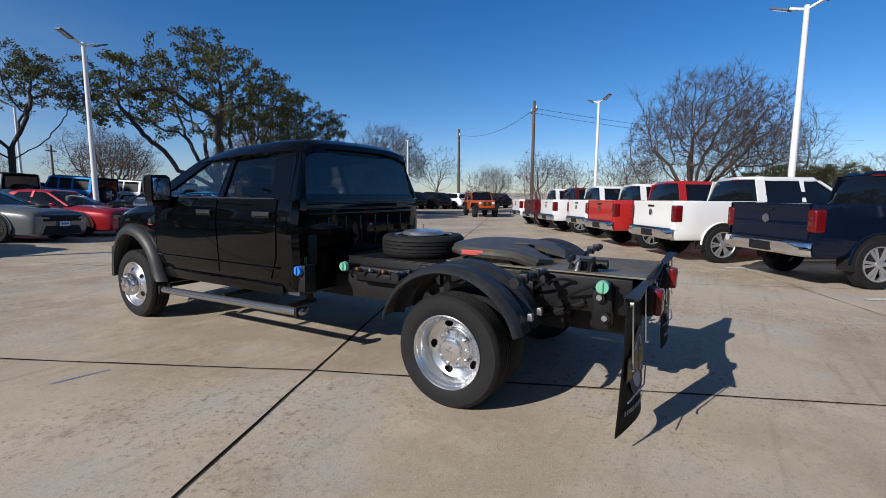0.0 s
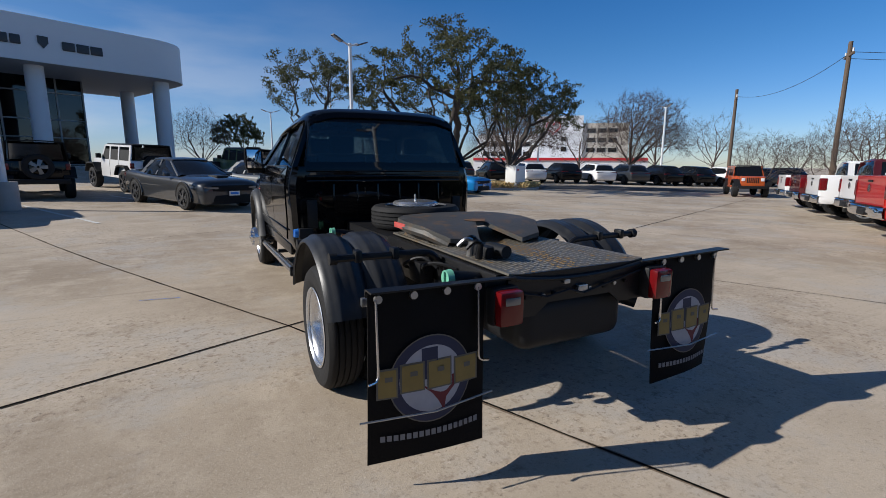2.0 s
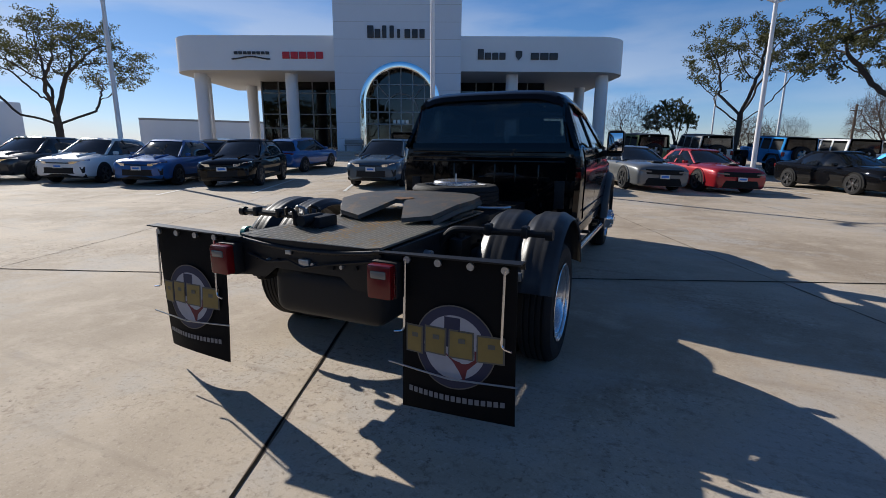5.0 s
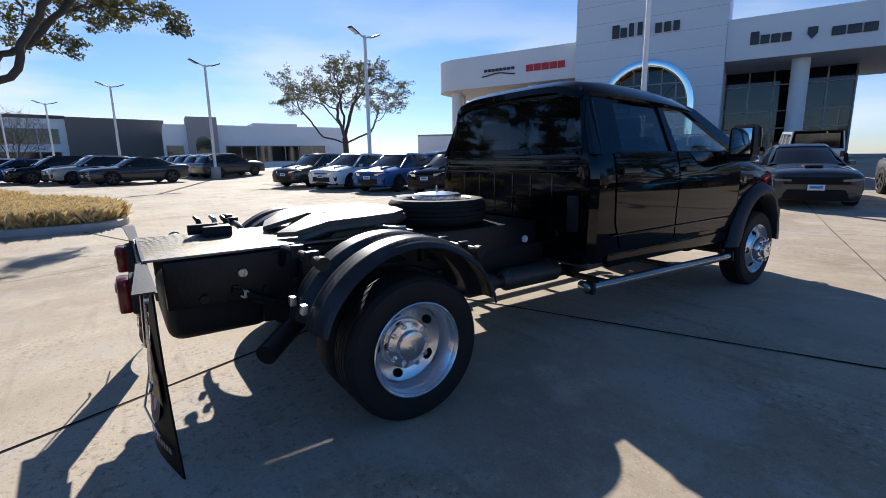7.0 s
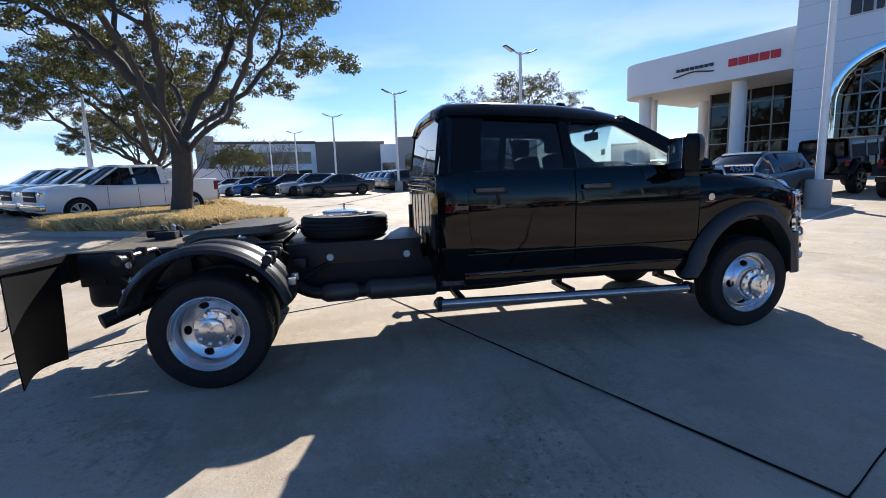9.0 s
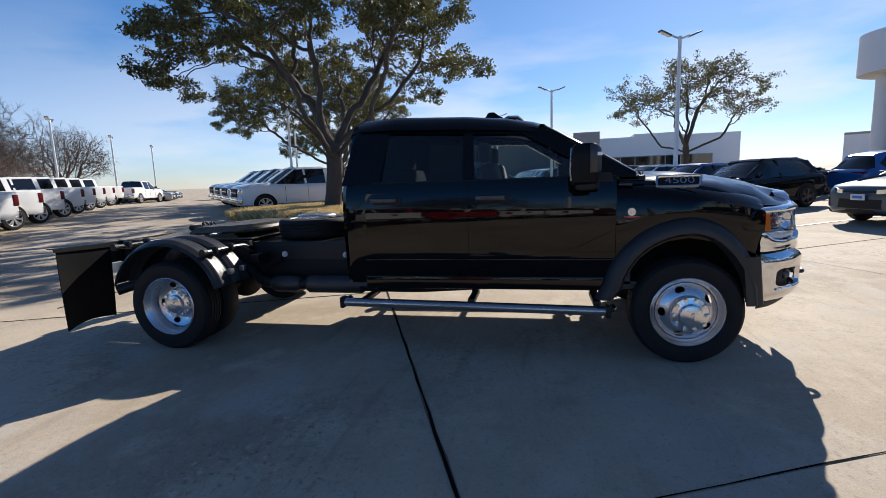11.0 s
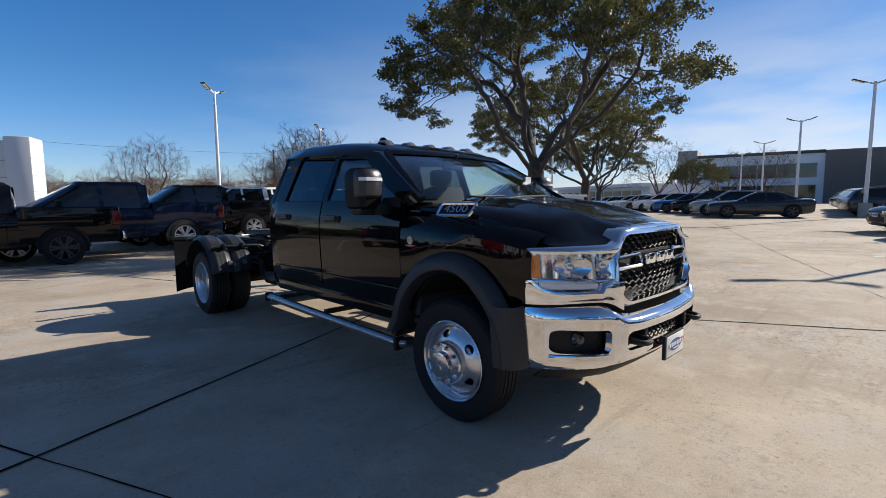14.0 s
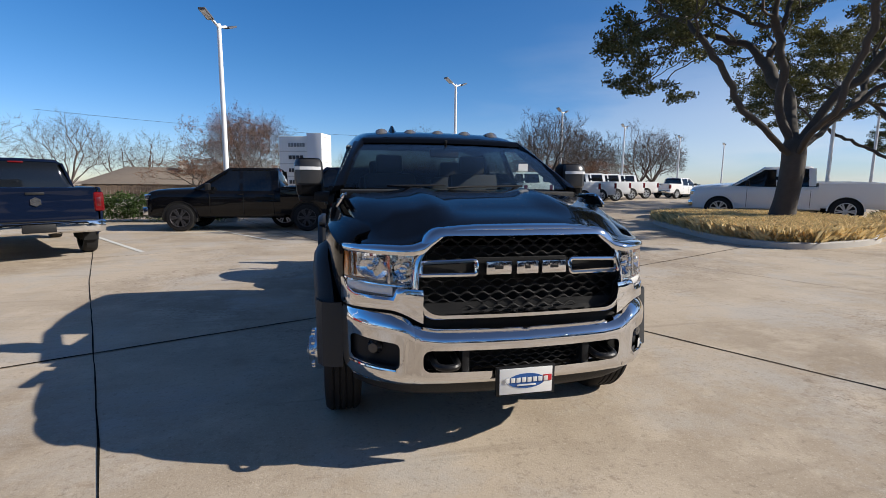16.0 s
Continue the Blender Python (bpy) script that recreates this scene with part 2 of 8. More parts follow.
mat("shingle", (0.20, 0.16, 0.12), 0.85, vary=0.25, scale=2, bump=0.4, bump_scale=12)
mat("sign_dark", (0.03, 0.03, 0.035), 0.4)
mat("sign_red", (0.50, 0.02, 0.03), 0.4)
mat("pole_white", (0.78, 0.78, 0.78), 0.45, vary=0.06, scale=2)
mat("lamp_head", (0.10, 0.10, 0.11), 0.5)
mat("wood_pole", (0.12, 0.085, 0.06), 0.85, vary=0.25, scale=3)
mat("concrete_base", (0.42, 0.40, 0.37), 0.85, vary=0.15, scale=4, bump=0.2)
mat("bark", (0.065, 0.055, 0.047), 0.9, vary=0.35, scale=6, bump=0.8, bump_scale=18)
mat("bare_bark", (0.085, 0.062, 0.05), 0.9, vary=0.3, scale=5, bump=0.5, bump_scale=20)
leafy("oak_leaf", (0.066, 0.070, 0.030), (0.15, 0.15, 0.05))
leafy("shrub_leaf", (0.045, 0.075, 0.020), (0.07, 0.11, 0.02), 0.7)
leafy("dry_leaf", (0.20, 0.09, 0.05), (0.2, 0.1, 0.05))
leafy("straw", (0.66, 0.50, 0.25), (0.62, 0.48, 0.24), 0.7)
mat("soil", (0.16, 0.12, 0.08), 0.95, vary=0.3, scale=3, bump=0.5, bump_scale=20)
mat("line_paint", (0.68, 0.67, 0.62), 0.7, vary=0.12, scale=6, dirt=((0.40, 0.36, 0.30), 0.7))
mat("joint_edge", (0.20, 0.155, 0.115), 1.0, spec=0.1, vary=0.45, scale=18, bump=0.5, bump_scale=60)
mat("joint_seal", (0.010, 0.009, 0.008), 1.0, vary=0.4, scale=12, bump=0.4, bump_scale=30, spec=0.05)
glass("clear_glass", (0.88, 0.94, 0.93))
glass("tinted_glass", (0.34, 0.38, 0.40))
glass("privacy_glass", (0.30, 0.33, 0.34))
glass("dark_glass", (0.12, 0.13, 0.14))
glass("lens_glass", (0.93, 0.94, 0.95))
mat("car_window", (0.006, 0.007, 0.008), 0.05, spec=0.7)
# the dimness of the showroom's inside, put into a near-black wall colour
mat("interior_shade", (0.03, 0.032, 0.035), 0.7, vary=0.3, scale=0.4)
PAINTS = {"white": (0.80, 0.80, 0.80), "red": (0.50, 0.022, 0.018), "navy": (0.005, 0.010, 0.028), "black": (0.006, 0.006, 0.007), "blue": (0.02, 0.11, 0.33),
          "bright blue": (0.02, 0.25, 0.62), "slate grey": (0.036, 0.039, 0.044), "silver": (0.36, 0.37, 0.37), "dark red": (0.09, 0.012, 0.014), "crimson": (0.32, 0.015, 0.022),
          "orange": (0.55, 0.10, 0.02), "green": (0.10, 0.15, 0.07), "steel blue": (0.05, 0.085, 0.12), "light grey": (0.15, 0.155, 0.155)}
for key, col in PAINTS.items():
    mat("paint " + key, col, 0.35, metal=0.2 if key not in ("white", "black") else 0.0, coat=0.6 if key in ("navy", "black") else 1.0, spec=0.2 if key not in ("navy", "black") else 0.0)


def concrete_slab():
    """Pale tan broom-finished concrete with stains, tyre marks and speckle."""
    m = mat("concrete", (0.42, 0.36, 0.285), 0.85)
    t, link = m.node_tree, m.node_tree.links.new
    b = t.nodes["Principled BSDF"]
    co = t.nodes.new("ShaderNodeTexCoord")

    def noise_tex(scale, detail, rough=0.6):
        n = t.nodes.new("ShaderNodeTexNoise")
        n.inputs["Scale"].default_value, n.inputs["Detail"].default_value, n.inputs["Roughness"].default_value = scale, detail, rough
        link(co.outputs["Object"], n.inputs["Vector"])
        return n.outputs[0]

    def ramped(v, lo, hi, out_lo, out_hi):
        r = t.nodes.new("ShaderNodeMapRange")
        for k, x in enumerate((lo, hi, out_lo, out_hi)):
            r.inputs[k + 1].default_value = x
        link(v, r.inputs[0])
        return r.outputs[0]

    def mixed(a, bb, fac, mode="MIX"):
        x = t.nodes.new("ShaderNodeMix")
        x.data_type, x.blend_type = "RGBA", mode
        for s, v in ((0, fac), (6, a), (7, bb)):
            if isinstance(v, tuple):
                x.inputs[s].default_value = (*v, 1)
            elif isinstance(v, float):
                x.inputs[s].default_value = v
            else:
                link(v, x.inputs[s])
        return x.outputs[2]

    c = mixed((0.325, 0.258, 0.185), (0.500, 0.415, 0.315), ramped(noise_tex(0.30, 7), 0.38, 0.60, 0, 1))
    c = mixed(c, (0.58, 0.49, 0.38), ramped(noise_tex(1.6, 9, 0.7), 0.5, 0.74, 0, 0.9))
    c = mixed(c, (0.215, 0.160, 0.105), ramped(noise_tex(0.9, 10, 0.72), 0.56, 0.78, 0, 0.75))
    c = mixed(c, (0.44, 0.41, 0.37), ramped(noise_tex(0.55, 8, 0.7), 0.50, 0.62, 0, 0.65))
    c = mixed(c, (0.20, 0.16, 0.12), ramped(noise_tex(30, 5, 0.6), 0.56, 0.74, 0, 0.6))
    c = mixed(c, (0.62, 0.54, 0.44), ramped(noise_tex(75, 4, 0.6), 0.55, 0.72, 0, 0.5))
    c = mixed(c, (0.13, 0.10, 0.075), ramped(noise_tex(160, 3, 0.6), 0.60, 0.72, 0, 0.55))
    # worn patches where the paste has scaled off, with fine crumbs and a few dark spots
    patchy = ramped(noise_tex(0.42, 4, 0.6), 0.47, 0.60, 0, 1)
    for scale, lo, hi, tone, deep in ((11.0, 0.54, 0.66, (0.205, 0.142, 0.095), 0.75), (26.0, 0.56, 0.64, (0.13, 0.092, 0.064), 0.75), (17.0, 0.56, 0.68, (0.64, 0.56, 0.47), 0.7)):
        both = t.nodes.new("ShaderNodeMath")
        both.operation = "MULTIPLY"
        link(ramped(noise_tex(scale, 7, 0.72), lo, hi, 0, deep), both.inputs[0])
        link(patchy, both.inputs[1])
        c = mixed(c, tone, both.outputs[0])
    c = mixed(c, (0.07, 0.055, 0.045), ramped(noise_tex(9.0, 3, 0.5), 0.775, 0.80, 0, 0.8))
    # faint drag and tyre marks
    for turn, sx, sy, lo, deep in ((0.5, 1.1, 13.0, 0.60, 0.22), (-0.9, 0.8, 9.0, 0.62, 0.18)):
        mp = t.nodes.new("ShaderNodeMapping")
        mp.inputs["Rotation"].default_value = (0, 0, turn)
        mp.inputs["Scale"].default_value = (sx, sy, 1.0)
        link(co.outputs["Object"], mp.inputs[0])
        sc = t.nodes.new("ShaderNodeTexNoise")
        sc.inputs["Scale"].default_value, sc.inputs["Detail"].default_value = 0.55, 6.0
        link(mp.outputs[0], sc.inputs["Vector"])
        c = mixed(c, (0.16, 0.12, 0.085), ramped(sc.outputs[0], lo, lo + 0.1, 0, deep))
    link(c, b.inputs["Base Color"])
    bp = t.nodes.new("ShaderNodeBump")
    bp.inputs["Strength"].default_value, bp.inputs["Distance"].default_value = 0.35, 0.006
    link(noise_tex(70, 6, 0.65), bp.inputs["Height"])
    link(bp.outputs[0], b.inputs["Normal"])
    return m


concrete_slab()

# ---- building tools ----
LOT = radians(23.8)
LC, LS = math.cos(LOT), math.sin(LOT)


def rise(x, y):
    """The height of the lot's surface: level round the truck, rising gently to the showroom and the far drive."""
    u, v = LC * x + LS * y, -LS * x + LC * y
    s = lambda a: a * a / (a + 4.0) if a > 0 else 0.0
    ease = lambda a: (lambda q: q * q * (3 - 2 * q))(max(0.0, min(1.0, a)))
    far = max(0.0, min(1.0, (-u - 24.0) / 30.0))
    slope = float(np.interp(v, (4, 8, 12, 20, 28, 36), (0, 0.05, 0.16, 0.36, 0.72, 1.19)))
    share = 1.0 - 0.75 * ease((-u - 4.0) / 6.0) - 0.9 * ease((u - 4.0) / 8.0)
    share = share + (1.0 - share) * ease((v - 15.0) / 8.0) * (1.0 - 0.8 * ease((u - 14.0) / 12.0))
    fall = 0.014 * s(min(u, 30.0) - 4.0) * (1.0 - ease((v - 2.0) / 16.0))
    return slope * share * (1.0 - 0.85 * far) + 0.018 * s(min(-u, 34.0) - 3.0) * (1.0 - 0.5 * far) - fall


def lot(u, v):
    return (LC * u - LS * v, LS * u + LC * v)


def finish(me, smooth=0.6):
    me.shade_smooth()
    me.set_sharp_from_angle(angle=smooth)
    return me


def part(name, bm, material, parent=None, label="", smooth=0.6):
    """Links a bmesh as one mesh object under a thing or a part."""
    me = bpy.data.meshes.new(name)
    bmesh.ops.recalc_face_normals(bm, faces=bm.faces)
    bm.to_mesh(me)
    bm.free()
    finish(me, smooth)
    me.materials.append(MATS[material] if isinstance(material, str) else material)
    ob = new(name, me)
    if parent is not None:
        ob.parent = parent
    if label:
        ob["label"] = label
    return ob


def thing(name, label, category, group="", kind="", m=None):
    ob = tagged(new(name), label, category, group, kind)
    ob.empty_display_size = 0.2
    if m is not None:
        ob.matrix_basis = m
    return ob


def B():
    return bmesh.new()


def box(bm, x0, x1, y0, y1, z0, z1, bevel=0.0, m=None, segs=2):
    mm = Matrix.Translation(((x0 + x1) / 2, (y0 + y1) / 2, (z0 + z1) / 2)) @ Matrix.Diagonal((abs(x1 - x0), abs(y1 - y0), abs(z1 - z0), 1))
    if m is not None:
        mm = m @ mm
    r = bmesh.ops.create_cube(bm, size=1.0, matrix=mm)
    if bevel:
        es = list({e for v in r["verts"] for e in v.link_edges})
        bmesh.ops.bevel(bm, geom=es, offset=bevel, segments=segs, profile=0.6, affect="EDGES")
    return bm


def cyl(bm, a, b, r, r2=None, n=16, caps=True):
    a, b = Vector(a), Vector(b)
    d = b - a
    m = Matrix.Translation((a + b) / 2) @ d.to_track_quat("Z", "Y").to_matrix().to_4x4()
    bmesh.ops.create_cone(bm, cap_ends=caps, segments=n, radius1=r, radius2=r if r2 is None else r2, depth=d.length, matrix=m)
    return bm


def patch(bm, rows, mirror=False, closed=False):
    """A quad surface over rows of points; mirror adds its twin at -x."""
    for sign in ((1, -1) if mirror else (1,)):
        vs = [[bm.verts.new((sign * p[0], p[1], p[2])) for p in row] for row in rows]
        for a, b in zip(vs, vs[1:]):
            k = len(a)
            for i in range(k if closed else k - 1):
                j = (i + 1) % k
                bm.faces.new((a[i], a[j], b[j], b[i]) if sign > 0 else (a[i], b[i], b[j], a[j]))
    return bm


def solid(bm, thick):
    """Gives an open surface a thickness."""
    bmesh.ops.remove_doubles(bm, verts=bm.verts, dist=1e-5)
    bmesh.ops.recalc_face_normals(bm, faces=bm.faces)
    bmesh.ops.solidify(bm, geom=list(bm.faces), thickness=thick)
    return bm


def slab(bm, poly, off):
    """A polygon in space, pulled along off into a plate."""
    a = [bm.verts.new(p) for p in poly]
    b = [bm.verts.new(Vector(p) + Vector(off)) for p in poly]
    n = len(a)
    bm.faces.new(a)
    bm.faces.new(b[::-1])
    for i in range(n):
        bm.faces.new((a[i], b[i], b[(i + 1) % n], a[(i + 1) % n]))
    return bm


def tube(bm, pts, r, n=8, closed=False, taper=None):
    """A round bar along a line of points."""
    pts = [Vector(p) for p in pts]
    k = len(pts)
    rings, up = [], None
    for i, p in enumerate(pts):
        a = pts[(i - 1) % k] if closed or i else p
        b = pts[(i + 1) % k] if closed or i < k - 1 else p
        d = (b - a).normalized()
        if up is None:
            up = d.orthogonal().normalized()
        up = (up - d * up.dot(d))
        up = up.normalized() if up.length > 1e-6 else d.orthogonal().normalized()
        s = d.cross(up)
        rr = r if taper is None else taper[i]
        rings.append([bm.verts.new(p + (up * math.cos(2 * math.pi * j / n) + s * math.sin(2 * math.pi * j / n)) * rr) for j in range(n)])
    for i in range(k if closed else k - 1):
        a, b = rings[i], rings[(i + 1) % k]
        for j in range(n):
            bm.faces.new((a[j], a[(j + 1) % n], b[(j + 1) % n], b[j]))
    if not closed:
        bm.faces.new(rings[0][::-1])
        bm.faces.new(rings[-1])
    return bm


def lathe(bm, profile, m=None, n=40, closed=False):
    """Turns (radius, height) points about the local x axis: height runs along x."""
    m = m or Matrix()
    rings = []
    for r, h in profile:
        rings.append([bm.verts.new(m @ Vector((h, r * math.cos(2 * math.pi * j / n), r * math.sin(2 * math.pi * j / n)))) for j in range(n)])
    for a, b in zip(rings, rings[1:] + (rings[:1] if closed else [])):
        for j in range(n):
            bm.faces.new((a[j], a[(j + 1) % n], b[(j + 1) % n], b[j]))
    return bm


def disc(bm, c, r, axis, n=24):
    c, axis = Vector(c), Vector(axis).normalized()
    u = axis.orthogonal().normalized()
    w = axis.cross(u)
    bm.faces.new([bm.verts.new(c + (u * math.cos(2 * math.pi * j / n) + w * math.sin(2 * math.pi * j / n)) * r) for j in range(n)])
    return bm


def path_round(pts, r=0.05, n=5, closed=False):
    """Rounds the corners of a line."""
    pts = [Vector(p) for p in pts]
    out, k = [], len(pts)
    for i, p in enumerate(pts):
        if not closed and i in (0, k - 1):
            out.append(p)
            continue
        a, b = pts[i - 1], pts[(i + 1) % k]
        ra = min(r, (a - p).length * 0.45)
        rb = min(r, (b - p).length * 0.45)
        s, e = p + (a - p).normalized() * ra, p + (b - p).normalized() * rb
        for j in range(n + 1):
            t = j / n
            out.append(s * (1 - t) ** 2 + p * 2 * t * (1 - t) + e * t * t)
    return out


def lettering(name, text, size, m, material, parent=None, depth=0.004):
    """Raised characters in the built-in font, as a mesh centred on m."""
    cu = bpy.data.curves.new(name, "FONT")
    cu.body, cu.size, cu.extrude = text, size, depth
    cu.align_x, cu.align_y = "CENTER", "CENTER"
    tmp = new(name + "_src", cu)
    me = bpy.data.meshes.new_from_object(tmp.evaluated_get(bpy.context.evaluated_depsgraph_get()))
    bpy.data.objects.remove(tmp)
    bpy.data.curves.remove(cu)
    me.name = name
    me.materials.clear()
    me.materials.append(MATS[material])
    ob = new(name, me)
    ob.matrix_basis = m
    if parent is not None:
        ob.parent = parent
    return ob

# ---- the lot ----
def build_ground():
    bm = B()
    edges = [-2500, -900, -400, -200, -120, -80, -56] + [-44 + 2.0 * i for i in range(14)] + [-16 + 0.5 * i for i in range(65)] + [18 + 2.0 * i for i in range(15)] + [56, 80, 120, 200, 400, 900, 2500]
    vs = [[bm.verts.new((*lot(u, v), rise(*lot(u, v)))) for v in edges] for u in edges]
    for i in range(len(edges) - 1):
        for j in range(len(edges) - 1):
            bm.faces.new((vs[i][j], vs[i + 1][j], vs[i + 1][j + 1], vs[i][j + 1]))
    tagged(part("ground", bm, "concrete"), "pale tan stained concrete lot with dark joints", "ground", kind="structure")


build_ground()


def strip(bm, pts, width, lift, wobble=0.0, seed=0):
    """A flat band that follows the ground along a line."""
    rnd = random.Random(seed)
    pts = [Vector((*p, 0)) for p in pts]
    line = []
    for a, b in zip(pts, pts[1:]):
        k = max(1, int((b - a).length / (0.25 if wobble else 1.0)))
        line += [a.lerp(b, i / k) for i in range(k)]
    line.append(pts[-1])
    last = None
    for i, p in enumerate(line):
        d = (line[min(i + 1, len(line) - 1)] - line[max(i - 1, 0)]).normalized()
        s = Vector((-d.y, d.x, 0))
        c = p + s * rnd.uniform(-wobble, wobble)
        w = width * (1 + (rnd.uniform(-0.45, 0.45) if wobble else 0))
        q = [c + s * w / 2, c - s * w / 2]
        now = [bm.verts.new((t.x, t.y, rise(t.x, t.y) + lift)) for t in q]
        if last:
            bm.faces.new((last[0], last[1], now[1], now[0]))
        last = now
    return bm


# slab joints on the lot's grid
JC, JS = math.cos(radians(22.5)), math.sin(radians(22.5))
slab_at = lambda u, v: (JC * u - JS * v, JS * u + JC * v)
def joint(name, pts, core, lift, seed):
    """A sealed joint: a black bead between chipped, stained slab edges."""
    bm = strip(B(), pts, core, lift + 0.0025, core * 0.35, seed)
    ob = tagged(part("slab_joint", bm, "joint_seal"), name, "joint", "slab joints", "structure")
    if core > 0.015:
        part("chipped_edge", strip(B(), pts, core * 1.6, lift, core * 0.30, seed + 100), "joint_edge", ob, "stained chipped concrete edge")


for k in range(-6, 9):
    u = -0.56 + 4.505 * k
    line = {0: [(-0.55, -26), (-0.55, 1.64), (-0.72, 4.28), (-0.85, 6.0), (-1.2, 12), (-1.2, 24)], 1: [(4.25, -26), (4.07, -2.1), (3.93, 2.06), (3.88, 3.7), (3.6, 24)]}.get(k, [(u, -26), (u, 24)])
    joint("black sealed joint between concrete slabs", [slab_at(*p) for p in line], {0: 0.016, 1: 0.010}.get(k, 0.009), 0.002, k)
for k in range(-4, 5):
    v = 1.64 + 6.28 * k
    joint("black sealed joint across the concrete slabs", [slab_at(-28, v), slab_at(36, v)], 0.016 if k == 0 else 0.009, 0.0035, 50 + k)

# ---- the black hauler truck: rear axle over the origin, nose along +y ----
truck = thing("truck", "black crew-cab hauler truck with a chrome bumper, standing on concrete", "truck")
WB = 4.395
R = 0.405


def tyre_mesh(bm, m, r=R, w=0.225, rim=0.248, grooves=True, n=64):
    h = w / 2
    prof = [(rim, -h + 0.03), (rim + 0.02, -h + 0.012), (r * 0.80, -h), (r * 0.93, -h + 0.006), (r - 0.012, -h + 0.022), (r, -h + 0.04)]
    if grooves:
        for c in (-0.055, -0.018, 0.018, 0.055):
            g = c * w / 0.225
            prof += [(r, g - 0.006), (r - 0.011, g - 0.004), (r - 0.011, g + 0.004), (r, g + 0.006)]
    prof += [(r, h - 0.04), (r - 0.012, h - 0.022), (r * 0.93, h - 0.006), (r * 0.80, h), (rim + 0.02, h - 0.012), (rim, h - 0.03)]
    return lathe(bm, prof, m, n)


def steel_disc(bm, m, r0, r1, x0, x1, holes=5, hole_r=0.5, na=140, nr=16):
    """A wheel disc from the hub's radius to the rim's with oval hand holes cut through it."""
    vs, inside = [], []
    for i in range(nr + 1):
        row, flags = [], []
        for j in range(na):
            t, ph = i / nr, j * holes / na
            sec = math.floor(ph)
            a = ph - sec - 0.5
            e = (a / 0.15) ** 2 + ((t - hole_r) / 0.25) ** 2
            flags.append(e)
            if 0.5 < e < 1.7:
                k = 1 / math.sqrt(e)
                a, t = a * k, hole_r + (t - hole_r) * k
            ang = 2 * math.pi * (sec + a + 0.5) / holes
            r, x = r0 + (r1 - r0) * t, x0 + (x1 - x0) * (t ** 1.6)
            row.append(bm.verts.new(m @ Vector((x, r * math.cos(ang), r * math.sin(ang)))))
        vs.append(row)
        inside.append(flags)
    for i in range(nr):
        for j in range(na):
            q = (j + 1) % na
            if (inside[i][j] + inside[i][q] + inside[i + 1][q] + inside[i + 1][j]) / 4 < 1.0:
                continue
            bm.faces.new((vs[i][j], vs[i][q], vs[i + 1][q], vs[i + 1][j]))
    bmesh.ops.delete(bm, geom=[v for v in bm.verts if not v.link_faces], context="VERTS")
    return bm


def truck_wheel(name, x, y, side, outward, twin=False):
    """A 19.5 inch wheel; outward: how far the hub stands beyond the tyre's middle."""
    w = B()
    m = pose(x, y, R, 0, 0, 0 if side > 0 else 180)
    tyre_mesh(w, m)
    wheel = part(name, w, "tyre", truck, "black road tyre")
    rim = B()
    lathe(rim, [(0.248, -0.09), (0.260, -0.10), (0.248, -0.085), (0.222, -0.06), (0.212, 0.0), (0.222, 0.06), (0.242, 0.085), (0.260, 0.098), (0.266, 0.106), (0.260, 0.110), (0.248, 0.100), (0.244, 0.09)], m, 64)
    part("rim", rim, "steel_wheel", wheel, "silver steel rim")
    face = B()
    xi = 0.06 if outward > 0.1 else -0.055
    steel_disc(face, m, 0.122, 0.219, xi + (0.055 if outward > 0.1 else 0.0), xi if outward > 0.1 else -0.022, 5, 0.58)
    part("wheel_disc", face, "steel_wheel", wheel, "silver disc with oval hand holes")
    inner = B()
    lathe(inner, [(0.0, -0.07), (0.212, -0.07)], m, 32)
    part("brake_drum", inner, "dark_gap", wheel)
    hub = B()
    hx = outward
    lathe(hub, [(0.150, xi - 0.004), (0.138, xi + 0.012), (0.138, hx - 0.055), (0.130, hx - 0.042), (0.100, hx - 0.036), (0.086, hx - 0.032), (0.080, hx - 0.005), (0.066, hx), (0.0, hx + 0.003)], m, 48)
    part("hub_cover", hub, "hub_silver", wheel, "bright chrome hub cover")
    for i in range(10):
        a = 2 * math.pi * i / 10
        nut = B()
        c = m @ Vector((hx - 0.05, 0.116 * math.cos(a), 0.116 * math.sin(a)))
        d = m @ Vector((hx - 0.020, 0.116 * math.cos(a), 0.116 * math.sin(a)))
        cyl(nut, c, d, 0.018, 0.013, 10)
        part("lug_nut", nut, "hub_silver", wheel)
    lo = B()
    for a in (60, 180, 300):
        p0 = m @ Vector((hx + 0.004, 0.03 * math.cos(radians(a)), 0.03 * math.sin(radians(a))))
        p1 = m @ Vector((hx + 0.004, 0.012 * math.cos(radians(a + 60)), 0.012 * math.sin(radians(a + 60))))
        cyl(lo, p0, p1, 0.006, n=6)
    part("hub_emblem", lo, "dull_chrome", wheel)
    if twin:
        t2 = B()
        m2 = pose(x - side * 0.265, y, R, 0, 0, 0 if side > 0 else 180)
        tyre_mesh(t2, m2, grooves=False, n=40)
        lathe(t2, [(0.262, -0.09), (0.2, 0.0), (0.262, 0.09)], m2, 40)
        part("inner_tyre", t2, "tyre", truck)


truck_wheel("front_wheel", 0.915, WB, 1, 0.215)
truck_wheel("front_wheel", -0.915, WB, -1, 0.215)
truck_wheel("rear_wheel", 1.06, 0, 1, 0.045, True)
truck_wheel("rear_wheel", -1.06, 0, -1, 0.045, True)

